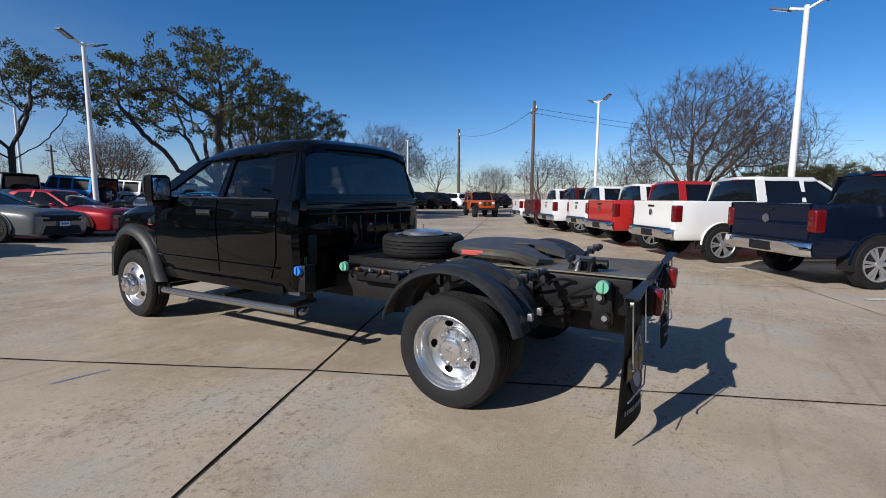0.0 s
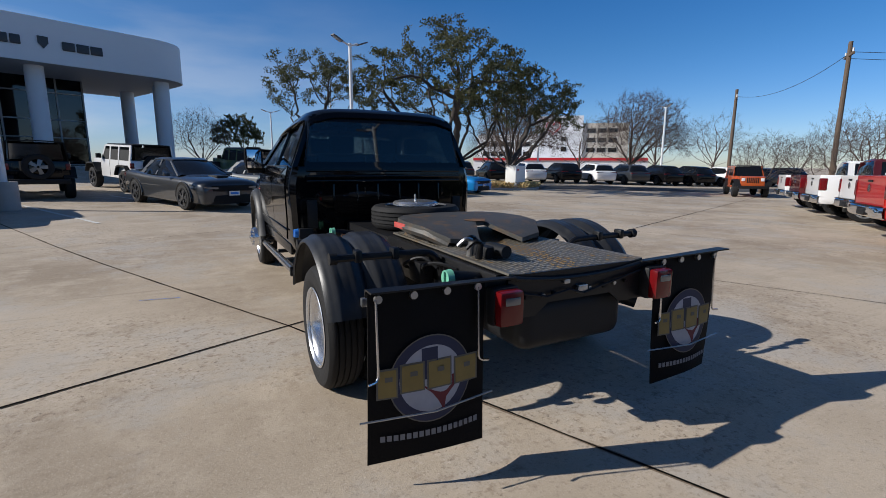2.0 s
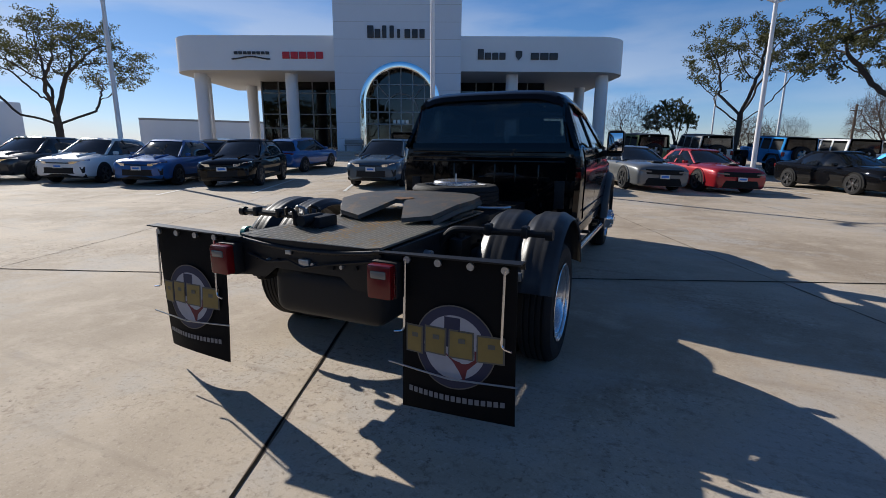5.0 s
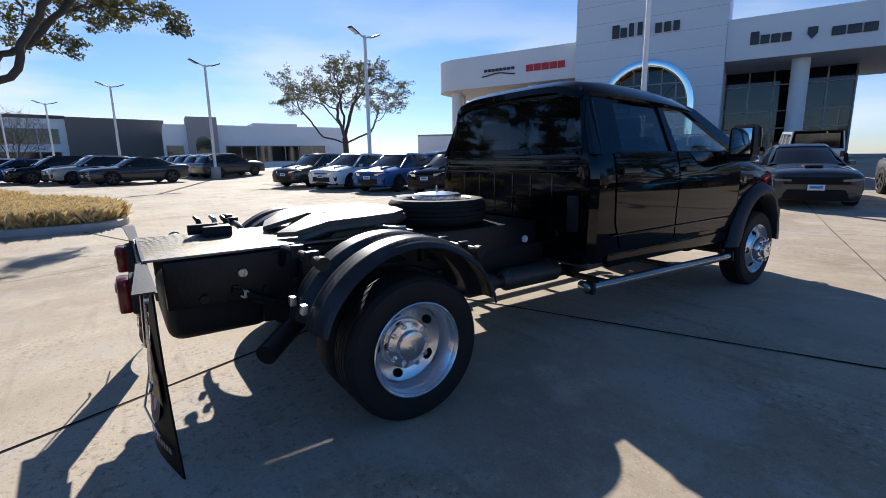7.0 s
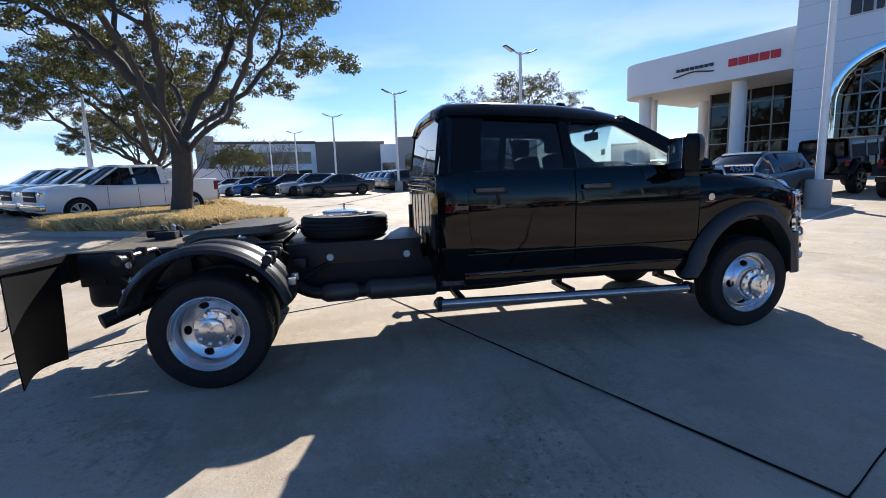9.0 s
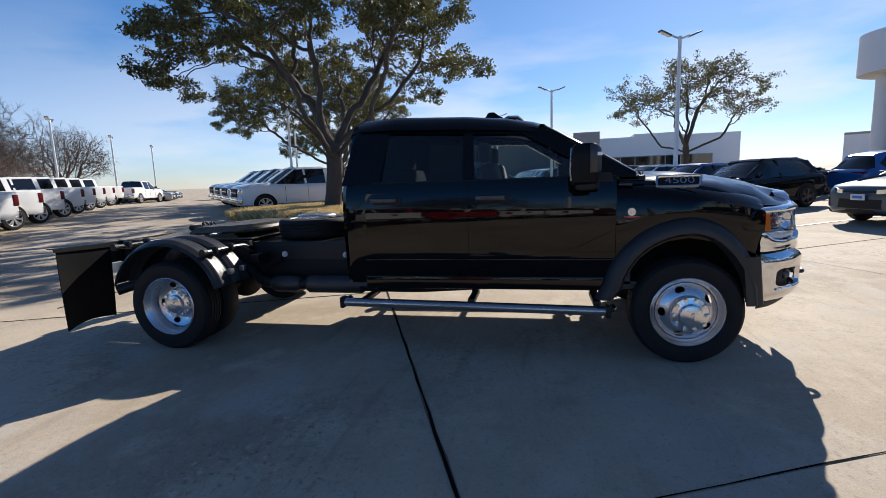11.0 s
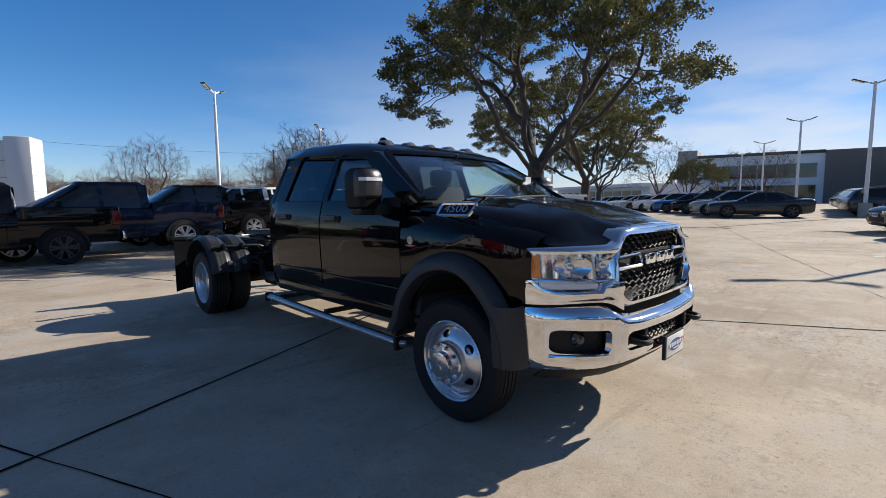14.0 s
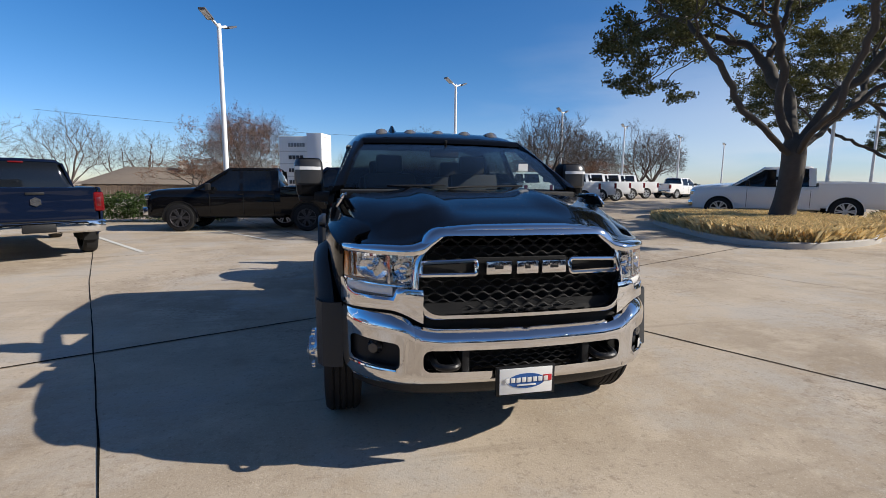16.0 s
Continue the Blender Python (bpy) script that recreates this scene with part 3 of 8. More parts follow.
# --- cab shell ---
REAR = 1.645         # the cab's back wall
FRONT = 3.88         # front edge of the front doors
LEVELS = [(0.90, 0.585), (0.955, 0.60), (0.975, 0.66), (0.982, 0.70), (0.990, 0.72), (0.995, 0.90), (1.003, 1.10), (1.004, 1.24), (0.990, 1.335), (0.975, 1.40), (0.962, 1.44)]


def side_x(z):
    """Half width of the cab's skin at a height."""
    if z <= 1.44:
        for (xa, za), (xb, zb) in zip(LEVELS, LEVELS[1:]):
            if z <= zb:
                return xa + (xb - xa) * max(0.0, (z - za) / (zb - za))
    return 0.962 - (z - 1.44) * 0.42


def rear_y(z):
    return REAR + (max(0, z - 1.40) * 0.16)


cab = B()
rows = []
for x, z in LEVELS:
    y = rear_y(z)
    inset = 0.0 if z > 0.66 else 0.02
    rows.append([(0, y + inset, z), (0.4, y + inset, z), (x - 0.16, y + inset, z), (x - 0.06, y + 0.012, z), (x - 0.012, y + 0.06, z), (x, y + 0.14, z), (x, 2.3, z), (x, 2.75, z), (x, 3.3, z), (x, FRONT, z)])
patch(cab, rows, True)
solid(cab, 0.03)
part("cab_shell", cab, "black_paint", truck, "glossy black cab")
floor = B()
box(floor, -0.93, 0.93, REAR + 0.04, 4.1, 0.56, 0.62)
box(floor, -0.93, 0.93, 3.9, 4.0, 0.6, 1.38)
part("cab_floor", floor, "dash_plastic", truck)

# roof
roof = B()
rows = []
for y, z, hw in ((REAR + 0.075, 1.885, 0.70), (REAR + 0.09, 1.925, 0.72), (REAR + 0.15, 1.958, 0.735), (2.1, 1.982, 0.745), (2.7, 1.985, 0.745), (3.05, 1.968, 0.735), (3.25, 1.940, 0.725), (3.36, 1.905, 0.715)):
    rows.append([(0, y + (0.03 if y > 3.2 else 0), z + 0.004), (0.3, y + (0.025 if y > 3.2 else 0), z + 0.002), (0.52, y + (0.01 if y > 3.2 else 0), z - 0.006), (hw - 0.09, y, z - 0.022), (hw - 0.03, y, z - 0.045), (hw + 0.035, y, 1.875 + (z - 1.985) * 0.45), (hw + 0.05, y, 1.855 + (z - 1.985) * 0.45)])
patch(roof, rows, True)
solid(roof, -0.03)
part("roof", roof, "black_paint", truck)


def greenhouse(poly, name, inward=0.035, off=0.0):
    """A pillar or rail of the cab's side, drawn in (y, z) on the sloping window plane."""
    for s in (1, -1):
        bm = B()
        slab(bm, [(s * (side_x(z) + off), y, z) for y, z in poly], (-s * inward, 0, 0.01))
        part(name, bm, "black_paint", truck)


greenhouse([(2.70, 1.43), (2.80, 1.43), (2.775, 1.88), (2.70, 1.88)], "middle_pillar")
greenhouse([(REAR + 0.02, 1.43), (2.0, 1.43), (2.06, 1.84), (2.10, 1.895), (REAR + 0.12, 1.895)], "rear_pillar", 0.05)
greenhouse([(2.06, 1.845), (3.20, 1.835), (3.30, 1.88), (2.05, 1.895)], "roof_rail")
greenhouse([(3.16, 1.845), (3.24, 1.90), (3.34, 1.885), (4.02, 1.47), (4.02, 1.43), (3.86, 1.43), (3.62, 1.55)], "front_pillar", 0.06)
for s in (1, -1):
    for nm, poly, g in (("rear_door_glass", [(2.0, 1.44), (2.71, 1.44), (2.71, 1.85), (2.06, 1.85)], "tinted_glass"), ("front_door_glass", [(2.79, 1.44), (3.86, 1.44), (3.62, 1.56), (3.17, 1.85), (2.77, 1.85)], "clear_glass")):
        bm = B()
        slab(bm, [(s * (side_x(z) - 0.018), y, z) for y, z in poly], (-s * 0.005, 0, 0))
        ob = part(nm, bm, g, truck)
        ob.visible_shadow = False
    trim = B()
    slab(trim, [(s * (side_x(z) + 0.004), y, z) for y, z in ((REAR + 0.30, 1.425), (3.88, 1.425), (3.88, 1.45), (REAR + 0.30, 1.45))], (-s * 0.02, 0, 0))
    part("belt_moulding", trim, "black_plastic", truck)

# back wall with its window
back = B()
for s in (1, -1):
    slab(back, [(s * 0.845, rear_y(1.45), 1.44), (s * 0.965, rear_y(1.44) + 0.10, 1.44), (s * 0.80, rear_y(1.85) + 0.07, 1.87), (s * 0.765, rear_y(1.88), 1.88)], (-s * 0.02, 0.04, 0))
slab(back, [(-0.85, rear_y(1.43), 1.43), (0.85, rear_y(1.43), 1.43), (0.85, rear_y(1.49), 1.485), (-0.85, rear_y(1.49), 1.485)], (0, 0.04, 0))
slab(back, [(-0.78, rear_y(1.86), 1.86), (0.78, rear_y(1.86), 1.86), (0.735, rear_y(1.9) + 0.01, 1.915), (-0.735, rear_y(1.9) + 0.01, 1.915)], (0, 0.04, 0))
part("rear_window_frame", back, "black_paint", truck)
pane = B()
slab(pane, [(-0.85, rear_y(1.48) + 0.012, 1.47), (0.85, rear_y(1.48) + 0.012, 1.47), (0.775, rear_y(1.88) + 0.012, 1.88), (-0.775, rear_y(1.88) + 0.012, 1.88)], (0, 0.005, 0))
part("rear_window", pane, "privacy_glass", truck, "dark tinted rear window").visible_shadow = False
for z in (1.40, 1.345, 1.30):
    rib = B()
    box(rib, -0.84, 0.84, REAR - 0.010, REAR + 0.01, z - 0.012, z + 0.012, 0.008)
    part("back_crease", rib, "black_paint", truck)
for x in (-0.58, -0.34, -0.12, 0.12, 0.34, 0.58):
    rib = B()
    box(rib, x - 0.009, x + 0.009, REAR - 0.004, REAR + 0.01, 0.78, 1.27, 0.003)
    part("back_rib", rib, "black_paint", truck)
for s in (1, -1):
    vent = B()
    box(vent, s * 0.80 - 0.05, s * 0.80 + 0.05, REAR - 0.02, REAR + 0.02, 0.84, 1.12, 0.012)
    part("cab_vent", vent, "black_plastic", truck)

# windscreen
ws = B()
rows = []
for t in (0.0, 0.25, 0.5, 0.75, 1.0):
    row = []
    for k in range(-8, 9):
        q = k / 8
        base = Vector((q * 0.90, 4.19 - 0.20 * q * q, 1.455 + 0.01 * q * q))
        top = Vector((q * 0.70, 3.395 - 0.055 * q * q, 1.905 - 0.012 * q * q))
        p = base.lerp(top, t)
        p.z += 0.035 * math.sin(math.pi * t)
        row.append(p)
    rows.append(row)
patch(ws, rows)
solid(ws, 0.006)
part("windscreen", ws, "clear_glass", truck, "clear windscreen").visible_shadow = False
header = B()
patch(header, [[tuple(Vector(a).lerp(Vector(b), k) + Vector((0, dy, dz))) for a, b in zip(rows[-2], rows[-1])] for k, dy, dz in ((0.62, 0.004, 0.008), (0.80, 0.012, 0.020), (1.0, 0.012, 0.030), (1.0, -0.03, 0.034))])
part("windscreen_header", header, "black_paint", truck)
for s in (1, -1):
    seal = B()
    tube(seal, [Vector((s * 0.90, 3.985, 1.465)), Vector((s * 0.845, 3.80, 1.60)), Vector((s * 0.765, 3.52, 1.78)), Vector((s * 0.70, 3.34, 1.893))], 0.028, 8)
    part("windscreen_pillar", seal, "black_paint", truck)
    wiper = B()
    tube(wiper, [(s * 0.10 + 0.25, 4.18, 1.462), (s * 0.30 + 0.28, 4.155, 1.474), (s * 0.30 - 0.14, 4.15, 1.482)], 0.007, 6)
    part("wiper", wiper, "black_plastic", truck)

# door skins with gaps, handles
for s in (1, -1):
    for nm, y0, y1 in (("rear_door", REAR + 0.24, 2.745), ("front_door", 2.765, 3.869)):
        d = B()
        rows = []
        for x, z in LEVELS[3:]:
            rows.append([(s * (x + 0.010), y, z) for y in (y0 + (0.10 if nm == "rear_door" and z < 0.95 else 0) * (0.95 - z) / 0.25, (y0 + y1) / 2, y1)])
        patch(d, rows)
        solid(d, 0.012)
        door = part(nm, d, "black_paint", truck)
        yh = y0 + 0.02
        cup = B()
        box(cup, s * 1.005 - 0.012, s * 1.005 + 0.012, yh + 0.05, yh + 0.30, 1.265, 1.325, 0.012)
        part("handle_cup", cup, "black_plastic", door)
        hd = B()
        box(hd, s * 1.028 - 0.010, s * 1.028 + 0.010, yh + 0.03, yh + 0.26, 1.285, 1.322, 0.009)
        part("handle", hd, "mirror_grey", door, "dark metallic door handle")
    sill = B()
    box(sill, s * 0.965 - 0.02, s * 0.965 + 0.02, REAR + 0.2, 3.86, 0.555, 0.665, 0.015)
    part("sill", sill, "black_paint", truck)
    line = B()
    box(line, s * 1.009 - 0.006, s * 1.009 + 0.006, REAR + 0.22, 3.86, 0.80, 0.815, 0.004)
    part("door_crease", line, "black_paint", truck)

# the roof and windows lean a little towards the nose
for ob in list(bpy.data.objects):
    if ob.parent == truck and ob.name.split(".")[0] in ("roof", "middle_pillar", "rear_pillar", "roof_rail", "front_pillar", "rear_door_glass", "front_door_glass", "rear_window_frame", "rear_window", "windscreen", "windscreen_pillar", "windscreen_header"):
        for v in ob.data.vertices:
            if v.co.z > 1.45:
                v.co.z += min(1.0, (v.co.z - 1.45) / 0.45) * (0.025 - 0.07 * max(0.0, min(1.0, (v.co.y - 1.9) / 1.4)))
# front wings and bonnet
brow_z = lambda x: float(np.interp(x, [0, 0.30, 0.40, 0.46, 0.52, 0.58, 0.75, 0.912], [1.290, 1.287, 1.274, 1.240, 1.203, 1.186, 1.180, 1.166]))
brow_y = lambda x: float(np.interp(x, [0, 0.30, 0.46, 0.56, 0.62, 0.68, 0.74, 0.80, 0.85, 0.885, 0.912], [5.273, 5.262, 5.260, 5.280, 5.260, 5.220, 5.170, 5.110, 5.040, 4.975, 4.905]))
for s in (1, -1):
    wing = B()
    rows = [[], [], [], [], [], [], []]
    for y in (3.876, 3.95, 4.05, 4.15, 4.25, 4.40, 4.55, 4.66, 4.75, 4.82, 4.86, 4.89, 4.915, 4.93):
        dy = y - WB
        low = 0.62 if y < 4.6 else 0.80 if y < 4.88 else 0.855
        if abs(dy) < 0.50:
            low = max(low, R + math.sqrt(max(0, 0.50 ** 2 - dy * dy)) * 1.12)
        f = max(0.0, (y - 3.88) / 1.075)
        w = float(np.interp(y, [3.88, 4.3, 4.6, 4.75, 4.85, 4.90, 4.93], [1.006, 1.002, 0.982, 0.962, 0.938, 0.918, 0.902]))
        zt = 1.372 - 0.165 * f ** 1.7
        zs = min(1.235, zt - 0.065)
        for i, p in enumerate(((w - 0.02, y, low), (w, y, low + (zs - low) * 0.35), (w + 0.006, y, low + (zs - low) * 0.7), (w, y, zs), (w - 0.03, y, zt - 0.045), (w - 0.08, y, zt), (w - 0.17, y, zt + 0.03))):
            rows[i].append((s * p[0], p[1], p[2]))
    patch(wing, rows)
    solid(wing, 0.02)
    part("front_wing", wing, "black_paint", truck)
hood = B()
rows = []
for y, zc, ze, hw in ((3.96, 1.450, 1.435, 0.92), (4.15, 1.460, 1.430, 0.90), (4.4, 1.444, 1.410, 0.885), (4.65, 1.410, 1.358, 0.86), (4.82, 1.372, 1.300, 0.83), (4.93, 1.345, 1.262, 0.81)):
    bend = 0.10
    rows.append([(0, y + bend * 0.6, zc - 0.012), (0.20, y + bend * 0.55, zc - 0.012), (0.30, y + bend * 0.5, zc - 0.004), (0.36, y + bend * 0.45, zc + 0.012), (0.42, y + bend * 0.35, zc + 0.010), (0.50, y + bend * 0.25, zc - 0.012), (0.62, y + bend * 0.1, zc - 0.028), (hw - 0.08, y - 0.01, ze - 0.005), (hw - 0.01, y - 0.05, ze - 0.035), (hw, y - 0.05, ze - 0.075)])
edge = (0, 0.20, 0.30, 0.36, 0.42, 0.50, 0.62, 0.715, 0.79, 0.81)
rows.append([(x, brow_y(x) - 0.155, brow_z(x) + (0.034 if x < 0.75 else 0.020) * (1 - 0.3 * x)) for x in edge])
rows.append([(x, brow_y(x) - 0.085, brow_z(x) + 0.012) for x in edge])
rows.append([(x, brow_y(x) - 0.050, brow_z(x) + 0.001) for x in edge])
rows.append([(x, brow_y(x) - 0.048, brow_z(x) - 0.02) for x in edge])
patch(hood, rows, True)
solid(hood, 0.02)
part("bonnet", hood, "black_paint", truck, "long black bonnet with raised centre")
cowl = B()
box(cowl, -0.9, 0.9, 3.90, 4.10, 1.40, 1.44, 0.01)
part("cowl", cowl, "black_plastic", truck)

# wheel-arch flares
for s in (1, -1):
    fl = B()
    pathp = [(3.80, 0.50)] + [(WB + (0.54 if a > 90 else 0.415) * math.cos(radians(a)), 0.50 + 0.545 * math.sin(radians(a))) for a in range(170, 9, -10)] + [(4.81, 0.47)]
    rows = []
    for k, (y, z) in enumerate(pathp):
        dy, dz = y - WB, max(0.0, z - 0.50)
        L = math.hypot(dy, dz)
        ry, rz = (dy / L, dz / L)
        inx = 0.02 * max(0.0, (y - 4.6) / 0.2)
        prof = [(0.93, -0.055), (1.045 - inx, -0.055), (1.075 - inx, -0.035), (1.078 - inx, 0.0), (1.055 - inx, 0.045), (1.005 - inx, 0.075), (0.99 - 2 * inx, 0.078)]
        thin = 0.45 * max(0.0, min(1.0, (0.90 - z) / 0.40)) if y > WB else 0.0
        rows.append([(s * x, y + ry * (0.078 - (0.078 - r) * (1 - thin)), z + rz * (0.078 - (0.078 - r) * (1 - thin))) for x, r in prof])
    patch(fl, rows)
    solid(fl, 0.012)
    part("fender_flare", fl, "fender_plastic", truck, "wide matt black wheel-arch flare")
    liner = B()
    rows = []
    for a in range(-5, 186, 12):
        rows.append([(s * x, WB + 0.475 * math.cos(radians(a)), 0.50 + 0.475 * math.sin(radians(a))) for x in (0.45, 0.7, 0.96)])
    patch(liner, rows)
    part("arch_liner", liner, "dark_gap", truck)
eng = B()
box(eng, -0.44, 0.44, 3.95, 5.10, 0.45, 1.12)
part("engine_bay", eng, "dark_gap", truck)
for s in (1, -1):
    for x1, y0, y1, z1 in ((0.97, 3.86, 3.90, 1.3), (0.84, 4.84, 4.88, 1.12)):
        filler = B()
        box(filler, s * 0.45, s * x1, y0, y1, 0.5, z1)
        part("bay_panel", filler, "dark_gap", truck)

# --- nose: bumper, grille, lamps ---
def bumper_y(x):
    """Plan line of the bumper's face: bowed, then swept back round the corners."""
    return float(np.interp(abs(x), [0, 0.20, 0.40, 0.54, 0.62, 0.68, 0.75, 0.81, 0.86, 0.89, 0.91, 0.925], [5.395, 5.388, 5.37, 5.345, 5.315, 5.28, 5.22, 5.15, 5.07, 5.005, 4.94, 4.87]))


def bumper_top(x):
    return float(np.interp(abs(x), [0, 0.46, 0.54, 0.62, 0.68, 0.78, 0.925], [0.775, 0.778, 0.79, 0.835, 0.848, 0.842, 0.822]))


def bumper_low(x):
    return float(np.interp(abs(x), [0, 0.5, 0.7, 0.925], [0.495, 0.490, 0.478, 0.465]))


def bumper_point(s, x, h):
    """A point of the bumper's skin: h runs from its lower edge to its top."""
    lo, hi = bumper_low(x), bumper_top(x)
    push = float(np.interp(h, [0, 0.06, 0.14, 0.5, 0.80, 0.86, 0.93, 1.0], [-0.055, -0.020, -0.004, 0.0, 0.008, 0.006, -0.014, -0.050]))
    return (s * x, bumper_y(x) + push, lo + (hi - lo) * h)


def bumper_frame(bm, s, x0, x1, hx0, hx1, hz0, hz1, r):
    """A field of the bumper with a rounded opening in it."""
    hole = path_round([(hx0, 0, hz0), (hx1, 0, hz0), (hx1, 0, hz1), (hx0, 0, hz1)], r, 6, True)
    n_long, n_short, dense = 22, 8, []
    for a, b in zip(hole, hole[1:] + hole[:1]):
        k = max(1, int((b - a).length / 0.03))
        dense += [a.lerp(b, j / k) for j in range(k)]
    c = Vector(((hx0 + hx1) / 2, 0, (hz0 + hz1) / 2))
    inner, outer = [], []
    for q in dense:
        lo, hi = bumper_low(q.x), bumper_top(q.x)
        inner.append((q.x, (q.z - lo) / (hi - lo)))
        fx, fz = (q.x - c.x) / ((hx1 - hx0) / 2), (q.z - c.z) / ((hz1 - hz0) / 2)
        k = max(abs(fx), abs(fz))
        fx, fz = fx / k, fz / k
        ox = x0 + (x1 - x0) * (fx + 1) / 2
        outer.append((ox, (fz + 1) / 2))
    rows = []
    for k in (0, 0.15, 0.3, 0.45, 0.6, 0.7, 0.8, 0.9, 1.0):
        rows.append([bumper_point(s, a[0] + (b[0] - a[0]) * k, a[1] + (b[1] - a[1]) * k) for a, b in zip(inner, outer)])
    patch(bm, rows, closed=True)
    lip = [Vector(q) + Vector((0, -0.035, 0)) for q in rows[0]]
    patch(bm, [rows[0], lip], closed=True)


bp = B()
bumper_frame(bp, 1, -0.575, 0.575, -0.535, 0.535, 0.572, 0.685, 0.045)
for s in (1, -1):
    bumper_frame(bp, s, 0.575, 0.925, 0.645, 0.875, 0.575, 0.712, 0.035)
    xs = np.linspace(0, 0.925, 30)
    patch(bp, [[bumper_point(s, x, 1.0) for x in xs], [(s * x, bumper_y(x) - 0.11, bumper_top(x) + 0.004) for x in xs]])
    patch(bp, [[bumper_point(s, x, 0.0) for x in xs], [(s * x, bumper_y(x) - 0.11, bumper_low(x) - 0.002) for x in xs]])
bmesh.ops.remove_doubles(bp, verts=bp.verts, dist=1e-4)
bumper = part("front_bumper", bp, "chrome", truck, "wide chrome front bumper", smooth=0.75)
for s in (1, -1):
    fog = B()
    patch(fog, [[(s * x, bumper_y(x) - 0.05 - 0.035 * (x < 0.8), z) for x in (0.62, 0.68, 0.75, 0.80, 0.86, 0.90)] for z in (0.55, 0.64, 0.74)])
    part("fog_lamp_pocket", fog, "black_plastic", bumper)
    fl = B()
    lathe(fl, [(0.0, 0.03), (0.025, 0.026), (0.036, 0.008), (0.042, 0.0), (0.042, -0.04)], pose(s * 0.755, bumper_y(0.755) - 0.062, 0.655, 0, 0, 90 - s * 28), 20)
    part("fog_lamp", fl, "fog_glass", bumper, "small round fog lamp")
    ledge = B()
    tube(ledge, [Vector(bumper_point(s, x, 0.245)) + Vector((0, 0.002, 0)) for x in np.linspace(0.66, 0.875, 12)], 0.010, 8)
    part("fog_lamp_ledge", ledge, "chrome", bumper)
    hook = B()
    tube(hook, path_round([(s * 0.37, 5.28, 0.628), (s * 0.37, 5.425, 0.618), (s * 0.48, 5.415, 0.618), (s * 0.48, 5.26, 0.628)], 0.06), 0.017, 10)
    part("tow_hook", hook, "black_steel", truck, "black steel tow hook")
    post = B()
    box(post, s * 0.325 - 0.02, s * 0.325 + 0.02, 5.30, bumper_y(0.325) - 0.012, 0.56, 0.70, 0.008)
    part("intake_post", post, "black_plastic", bumper)
lowg = B()
box(lowg, -0.58, 0.58, 5.20, 5.23, 0.54, 0.76)
part("lower_intake", lowg, "dark_gap", bumper)


def honeycomb(bm, x0, x1, z0, z1, y_of, pitch_x, pitch_z, r):
    """Open cells of a moulded mesh: zigzag rails joined by short uprights."""
    rows = int(round((z1 - z0) / pitch_z))
    nx = int(round((x1 - x0) / pitch_x)) * 4
    for row in range(rows + 1):
        z = z0 + row * pitch_z
        pts = []
        for i in range(nx + 1):
            x = x0 + (x1 - x0) * i / nx
            ph = (i + (2 if row % 2 else 0)) % 4
            pts.append((x, y_of(x, z), z + pitch_z * 0.2 * (1 if ph in (0, 1) else -1)))
        tube(bm, pts, r, 5)
        if row < rows:
            for i in range(0, nx + 1, 4):
                k = i + (2 if row % 2 else 0)
                if k <= nx:
                    x = x0 + (x1 - x0) * (k + 0.5) / nx
                    tube(bm, [(x, y_of(x, z) - 0.004, z + pitch_z * 0.2), (x, y_of(x, z) - 0.004, z + pitch_z * 0.8)], r, 5)
    return bm


part("lower_mesh", honeycomb(B(), -0.31, 0.31, 0.580, 0.680, lambda x, z: bumper_y(x) - 0.055, 0.062, 0.025, 0.0055), "grille_black", bumper)
dam = B()
for s in (1, -1):
    patch(dam, [[(s * x, bumper_y(x) - 0.07 - d, z) for x in (0, 0.2, 0.4, 0.54, 0.68, 0.78, 0.86)] for z, d in ((0.50, 0), (0.44, 0.03), (0.40, 0.08))])
solid(dam, 0.01)
part("air_dam", dam, "black_plastic", truck)

# dealer plate
plate = B()
box(plate, -0.125, 0.185, 5.405, 5.425, 0.45, 0.60, 0.004)
lp = part("plate_holder", plate, "black_plastic", truck)
pl = B()
box(pl, -0.110, 0.170, 5.423, 5.430, 0.460, 0.592, 0.003)
sheet = part("dealer_plate", pl, "white_plastic", lp, "white dealer plate with a blue oval")
ov = B()
slab(ov, [(0.03 + 0.098 * math.cos(a), 5.4305, 0.527 + 0.038 * math.sin(a)) for a in np.linspace(0, 2 * math.pi, 28)[:-1]], (0, 0.002, 0))
part("oval_mark", ov, "plate_blue", sheet)
bar = B()
for k in range(8):
    box(bar, 0.142 - 0.029 * k - 0.022, 0.142 - 0.029 * k, 5.4345, 5.4365, 0.522, 0.546, 0.002)
box(bar, -0.02, 0.08, 5.4345, 5.4365, 0.503, 0.511, 0.001)
part("plate_lettering", bar, "white_plastic", sheet)
st = B()
box(st, -0.105, -0.06, 5.4315, 5.4335, 0.520, 0.552, 0.002)
part("plate_star", st, "sign_red", sheet)


# grille
def face_y(x, z):
    """The nose's face: bowed in plan, leaning back towards the top."""
    return 5.318 - 0.035 * (abs(x) / 0.54) ** 2 - (z - 0.86) * 0.14


